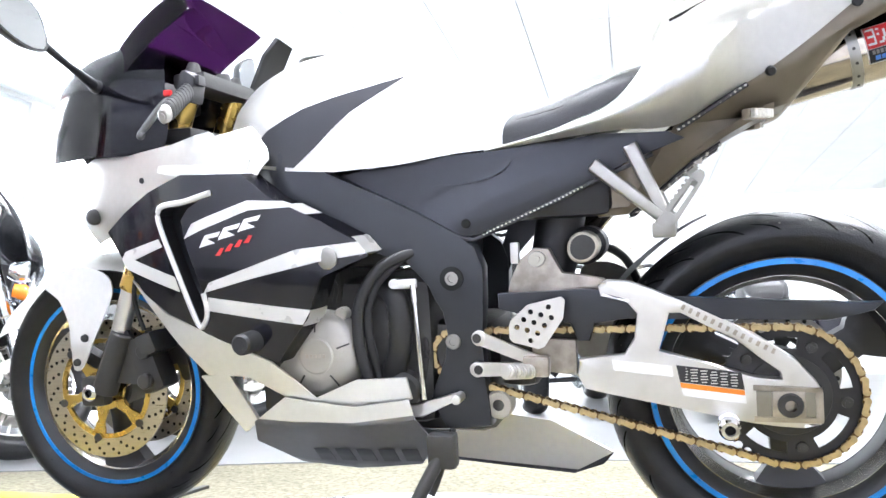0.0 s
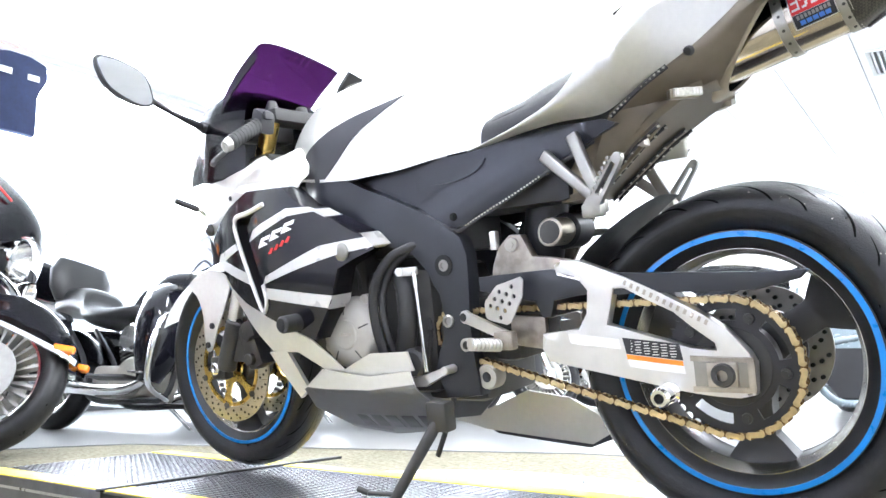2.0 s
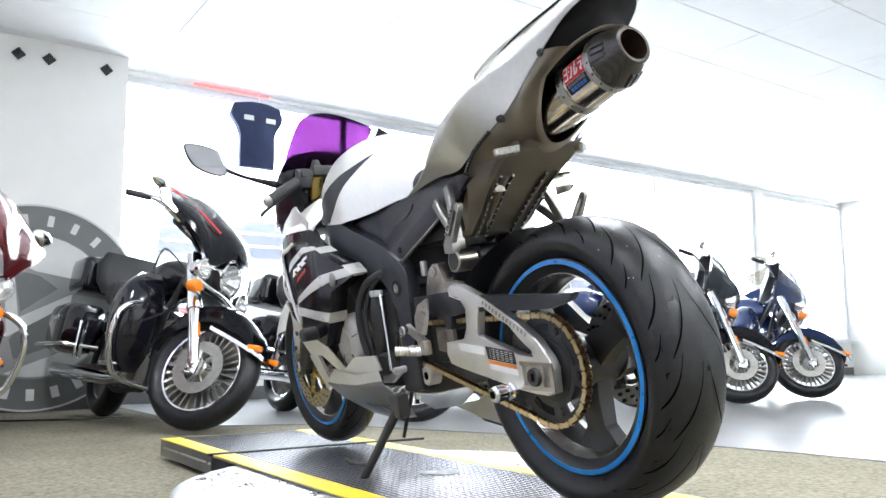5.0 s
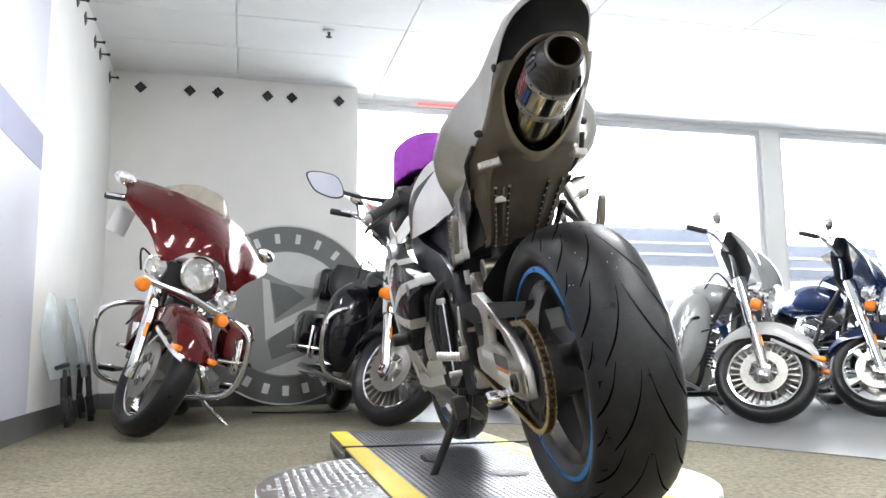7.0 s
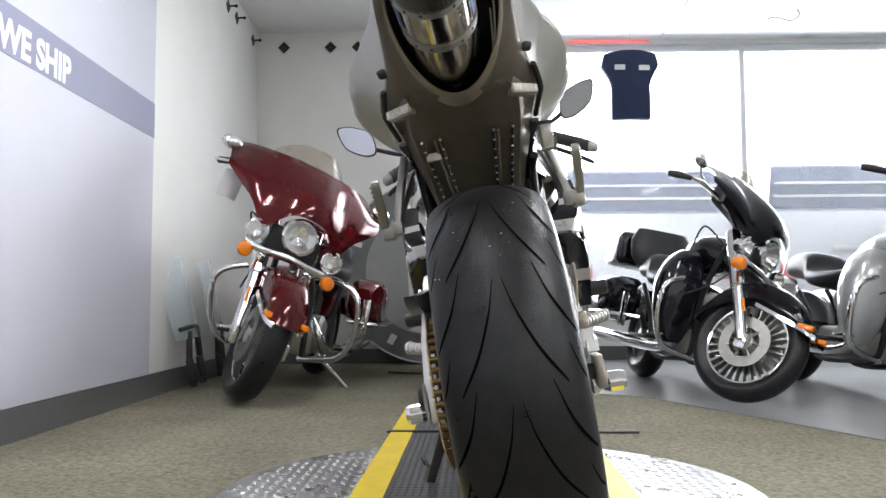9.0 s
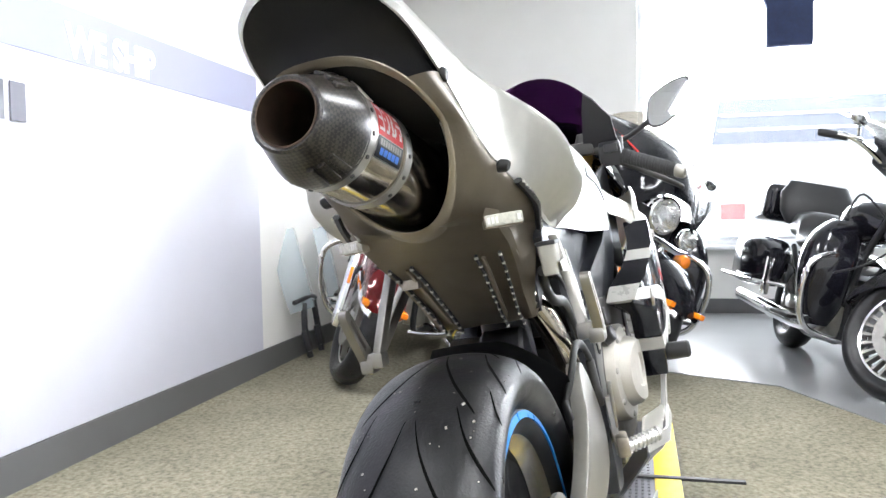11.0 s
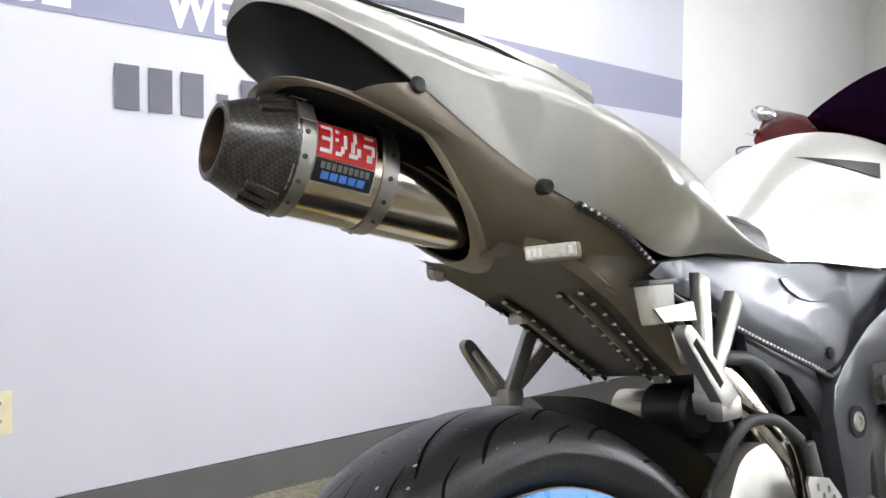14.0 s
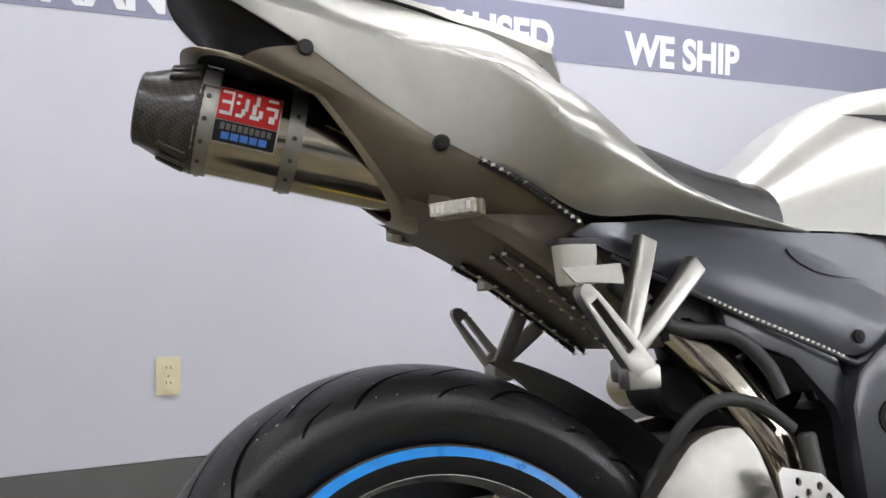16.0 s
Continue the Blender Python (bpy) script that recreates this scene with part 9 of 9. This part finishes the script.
def trike(place, heading):
    t = thing("three_wheel_roadster", Matrix.Translation((*place, FLOOR)) @ Matrix.Rotation(radians(heading), 4, "Z") @ Matrix.Diagonal((0.976, 0.976, 0.976, 1)), "pale blue-grey three-wheel roadster with angular body", "roadster")
    for s in (-1, 1):
        c = Vector((0, s * 0.62, 0.29))
        part("front_tyre", lathe(B(), tyre_profile(0.29, 0.20, 0.085, 14), 56, "y", c), M["tyre"], t)
        bm = B()
        lathe(bm, [(0.20, -0.05), (0.17, -0.02), (0.05, 0.0), (0.0, 0.0)], 40, "y", c)
        for i in range(5):
            a = 2 * math.pi * i / 5
            cyl(bm, c, c + Vector((0.19 * math.cos(a), 0, 0.19 * math.sin(a))), 0.02, None, 8)
        part("wheel", bm, M["alloy"], t)
        bm = B()
        rows = []
        for i in range(12):
            a = radians(25 + 120 * i / 11)
            rows.append([(c.x + 0.325 * math.cos(a), c.y + y, c.z + 0.325 * math.sin(a)) for y in (-0.10, -0.05, 0.05, 0.10)])
        rings(bm, rows, False, False)
        bmesh.ops.solidify(bm, geom=bm.faces[:], thickness=0.01)
        part("fender", bm, M["trike_paint"], t)
        bm = B()
        for z in (0.24, 0.36):
            cyl(bm, (-0.05, s * 0.22, z), (0.0, s * 0.55, z - 0.02), 0.016, None, 10)
            cyl(bm, (0.10, s * 0.22, z), (0.0, s * 0.55, z - 0.02), 0.016, None, 10)
        cyl(bm, (0.0, s * 0.25, 0.55), (0.0, s * 0.50, 0.26), 0.03, None, 12)
        part("suspension_arm", bm, M["dark"], t)
        bm = B()
        plate(bm, [(0.45, 0.25), (0.40, 0.42), (0.10, 0.66), (-0.25, 0.88), (-0.45, 0.80), (-0.55, 0.45), (-0.30, 0.22), (0.2, 0.18)], lambda x, z: s * (0.26 + 0.10 * math.cos(2 * x)), -s * 0.02, 0, 0.08, 0.006)
        part("side_panel", bm, M["trike_paint"], t)
        bm = B()
        plate(bm, [(0.36, 0.42), (0.42, 0.36), (0.12, 0.55), (0.10, 0.62)], lambda x, z: s * (0.265 + 0.10 * math.cos(2 * x)), -s * 0.02, 0, 0)
        part("headlamp", bm, M["clear"], t)
        bm = B()
        tube(bm, [(-0.35, s * 0.04, 0.98), (-0.42, s * 0.25, 1.04), (-0.55, s * 0.38, 1.02)], 0.014, 8)
        part("handlebar", bm, M["dark"], t)
    bm = B()
    rows = []
    for x, zt, zb, w in ((0.55, 0.36, 0.22, 0.16), (0.40, 0.52, 0.18, 0.27), (0.10, 0.74, 0.18, 0.28), (-0.25, 0.98, 0.2, 0.22), (-0.55, 0.90, 0.25, 0.20), (-0.9, 0.78, 0.3, 0.20), (-1.4, 0.86, 0.5, 0.16), (-1.7, 0.88, 0.7, 0.08)):
        rows.append([(x, -w * math.copysign(abs(math.cos(a)) ** 0.6, math.cos(a)), (zt + zb) / 2 + (zt - zb) / 2 * math.copysign(abs(math.sin(a)) ** 0.7, math.sin(a))) for a in [2 * math.pi * i / 20 for i in range(20)]])
    rings(bm, rows)
    part("body", bm, M["trike_paint"], t)
    bm = B()
    plate(bm, [(-0.20, 0.46), (-0.24, 0.30), (-0.16, 0.19), (0.16, 0.19), (0.24, 0.30), (0.20, 0.46)], flat(0), 0.09, 0, 0, 0.01)
    part("grille", grow(bm, Matrix.Translation((0.50, 0, 0)) @ Matrix.Rotation(radians(-90), 4, "Z")), M["dark"], t, "black front air opening")
    for s in (-1, 1):
        bm = B()
        tube(bm, [(0.50, s * 0.05, 0.52), (0.58, s * 0.22, 0.47), (0.60, s * 0.27, 0.30), (0.59, s * 0.17, 0.17), (0.59, 0.0, 0.165)], 0.022, 10, 4)
        part("bumper_blade", bm, M["trike_paint"], t)
    part("rear_tyre", lathe(B(), tyre_profile(0.30, 0.20, 0.11, 14), 56, "y", Vector((-1.55, 0, 0.30))), M["tyre"], t)
    bm = B()
    rows = []
    for x, zt, zb, w in ((-0.65, 0.84, 0.72, 0.12), (-0.9, 0.80, 0.72, 0.17), (-1.2, 0.86, 0.74, 0.16), (-1.5, 0.93, 0.82, 0.12)):
        rows.append([(x, -w * math.cos(a), (zt + zb) / 2 + (zt - zb) / 2 * math.sin(a)) for a in [2 * math.pi * i / 16 for i in range(16)]])
    rings(bm, rows)
    part("seat", bm, M["seat"], t)
    bm = B()
    rows = []
    for f in (0, 0.5, 1.0):
        rows.append([(-0.12 - 0.22 * f - 0.15 * abs(u), 0.24 * u * (1 - 0.3 * f), 0.93 + 0.26 * f) for u in np.linspace(-1, 1, 9)])
    rings(bm, rows, False, False)
    bmesh.ops.solidify(bm, geom=bm.faces[:], thickness=0.004)
    part("windshield", bm, M["smoke"], t)


def vehicle(place, heading, length, roof, belt, paint, name, label):
    """A boxy wagon with a band of windows above the belt line; its tail faces its own -x."""
    t = thing(name, pose(place[0], place[1], -0.08, 0, 0, heading), label, "vehicle", "vehicles outside")
    h = length / 2
    bm = B()
    rows = []
    for x, zt, zb, w in ((h, 0.80, 0.45, 0.80), (h - 0.12, 1.02, 0.36, 0.92), (0.22 * length, belt, 0.32, 0.95), (-h + 0.12, belt + 0.01, 0.35, 0.95), (-h + 0.02, belt - 0.04, 0.40, 0.92), (-h, belt - 0.12, 0.48, 0.88)):
        rows.append([(x, -w, zb), (x, w, zb), (x, w * 1.03, zb + 0.3), (x, w * 1.02, zt - 0.1), (x, w * 0.95, zt), (x, -w * 0.95, zt), (x, -w * 1.02, zt - 0.1), (x, -w * 1.03, zb + 0.3)])
    rings(bm, rows)
    part("body", bm, M[paint], t)
    bm = B()
    rings(bm, [[(x0, -w, z), (x0, w, z), (x1, w, z), (x1, -w, z)] for x0, x1, w, z in ((0.24 * length, -h + 0.10, 0.90, belt), (0.15 * length, -h + 0.20, 0.82, roof))])
    part("window_band", bm, M["dark_glass"], t)
    bm = B()
    box(bm, (-0.145 * length, 0, roof + 0.02), (0.58 * length, 1.60, 0.07), 0.03)
    rf = part("roof", bm, M[paint], t)
    for sy in (-1, 1):
        bm = B()
        cyl(bm, (0.10 * length, sy * 0.70, roof + 0.10), (-0.40 * length, sy * 0.70, roof + 0.10), 0.02, None, 8)
        part("roof_rail", bm, M["alloy"], rf)
        for x in (0.06, -0.14, -0.34):
            bm = B()
            rings(bm, [[(x * length - d, sy * (w + 0.012), z), (x * length + d, sy * (w + 0.012), z), (x * length + d, sy * (w - 0.03), z), (x * length - d, sy * (w - 0.03), z)] for d, w, z in ((0.05, 0.90, belt), (0.04, 0.82, roof))])
            part("pillar", bm, M[paint], t)
        bm = B()
        box(bm, (-h - 0.005, sy * 0.72, 0.83), (0.04, 0.22, 0.15), 0.015)
        part("tail_lamp", bm, M["red_lens"], t)
        bm = B()
        box(bm, (-0.05 * length, sy * 0.985, 0.72), (0.7 * length, 0.02, 0.05), 0.008)
        part("side_moulding", bm, M["sign_grey"], t)
    # tailgate: white bars painted as reflections across the rear glass, handle bar and bumper
    for z in (belt + 0.13, belt + 0.27):
        bm = B()
        f = (z - belt) / (roof - belt)
        box(bm, (-h + 0.088 + 0.10 * f, 0, z), (0.02, 1.72 - 0.16 * f, 0.030), 0.006)
        part("rear_trim", bm, M["white_paint"], t)
    bm = B()
    box(bm, (-h - 0.004, 0, 1.06), (0.03, 0.62, 0.06), 0.012)
    part("tailgate_bar", bm, M["alloy"], t)
    bm = B()
    box(bm, (-h - 0.05, 0, 0.50), (0.14, 1.74, 0.20), 0.04)
    part("rear_bumper", bm, M["sign_grey"], t)
    for sx in (-1, 1):
        for sy in (-1, 1):
            c = Vector((sx * length * 0.31, sy * 0.86, 0.36))
            w = part("wheel", lathe(B(), tyre_profile(0.36, 0.24, 0.11, 10), 40, "y", c), M["tyre"], t)
            bm = B()
            cyl(bm, c + Vector((0, sy * 0.06, 0)), c + Vector((0, sy * 0.09, 0)), 0.23, 0.2, 24)
            part("rim", bm, M["alloy"], w)


sign()
vest()
spare_windshields()
small_room_things()
trike((-0.28, 3.955), -80)
touring((-1.48, 5.51), -67, 8, -10, "black_paint", 1.0, False, False, "black cruiser motorcycle parked behind the roadster", "five")
touring((0.75, 5.19), 87, 8, 8, "black_paint", 0.93, False, False, "black touring motorcycle seen from its tail end")
vehicle((-9.25, 1.86), 180, 4.9, 1.88, 1.46, "van_paint", "parked_wagon", "pale grey wagon backed up to the windows outside")
vehicle((-9.30, 4.02), 179, 5.0, 1.93, 1.48, "van_paint", "parked_wagon", "tall pale grey wagon with roof rails parked outside")
vehicle((-9.40, 6.60), 181, 4.8, 1.80, 1.36, "van_paint", "parked_wagon", "pale grey wagon parked outside the middle windows")
vehicle((-9.60, 9.60), 178, 4.8, 1.74, 1.30, "blue_car", "parked_wagon", "slate blue wagon parked outside the far windows")
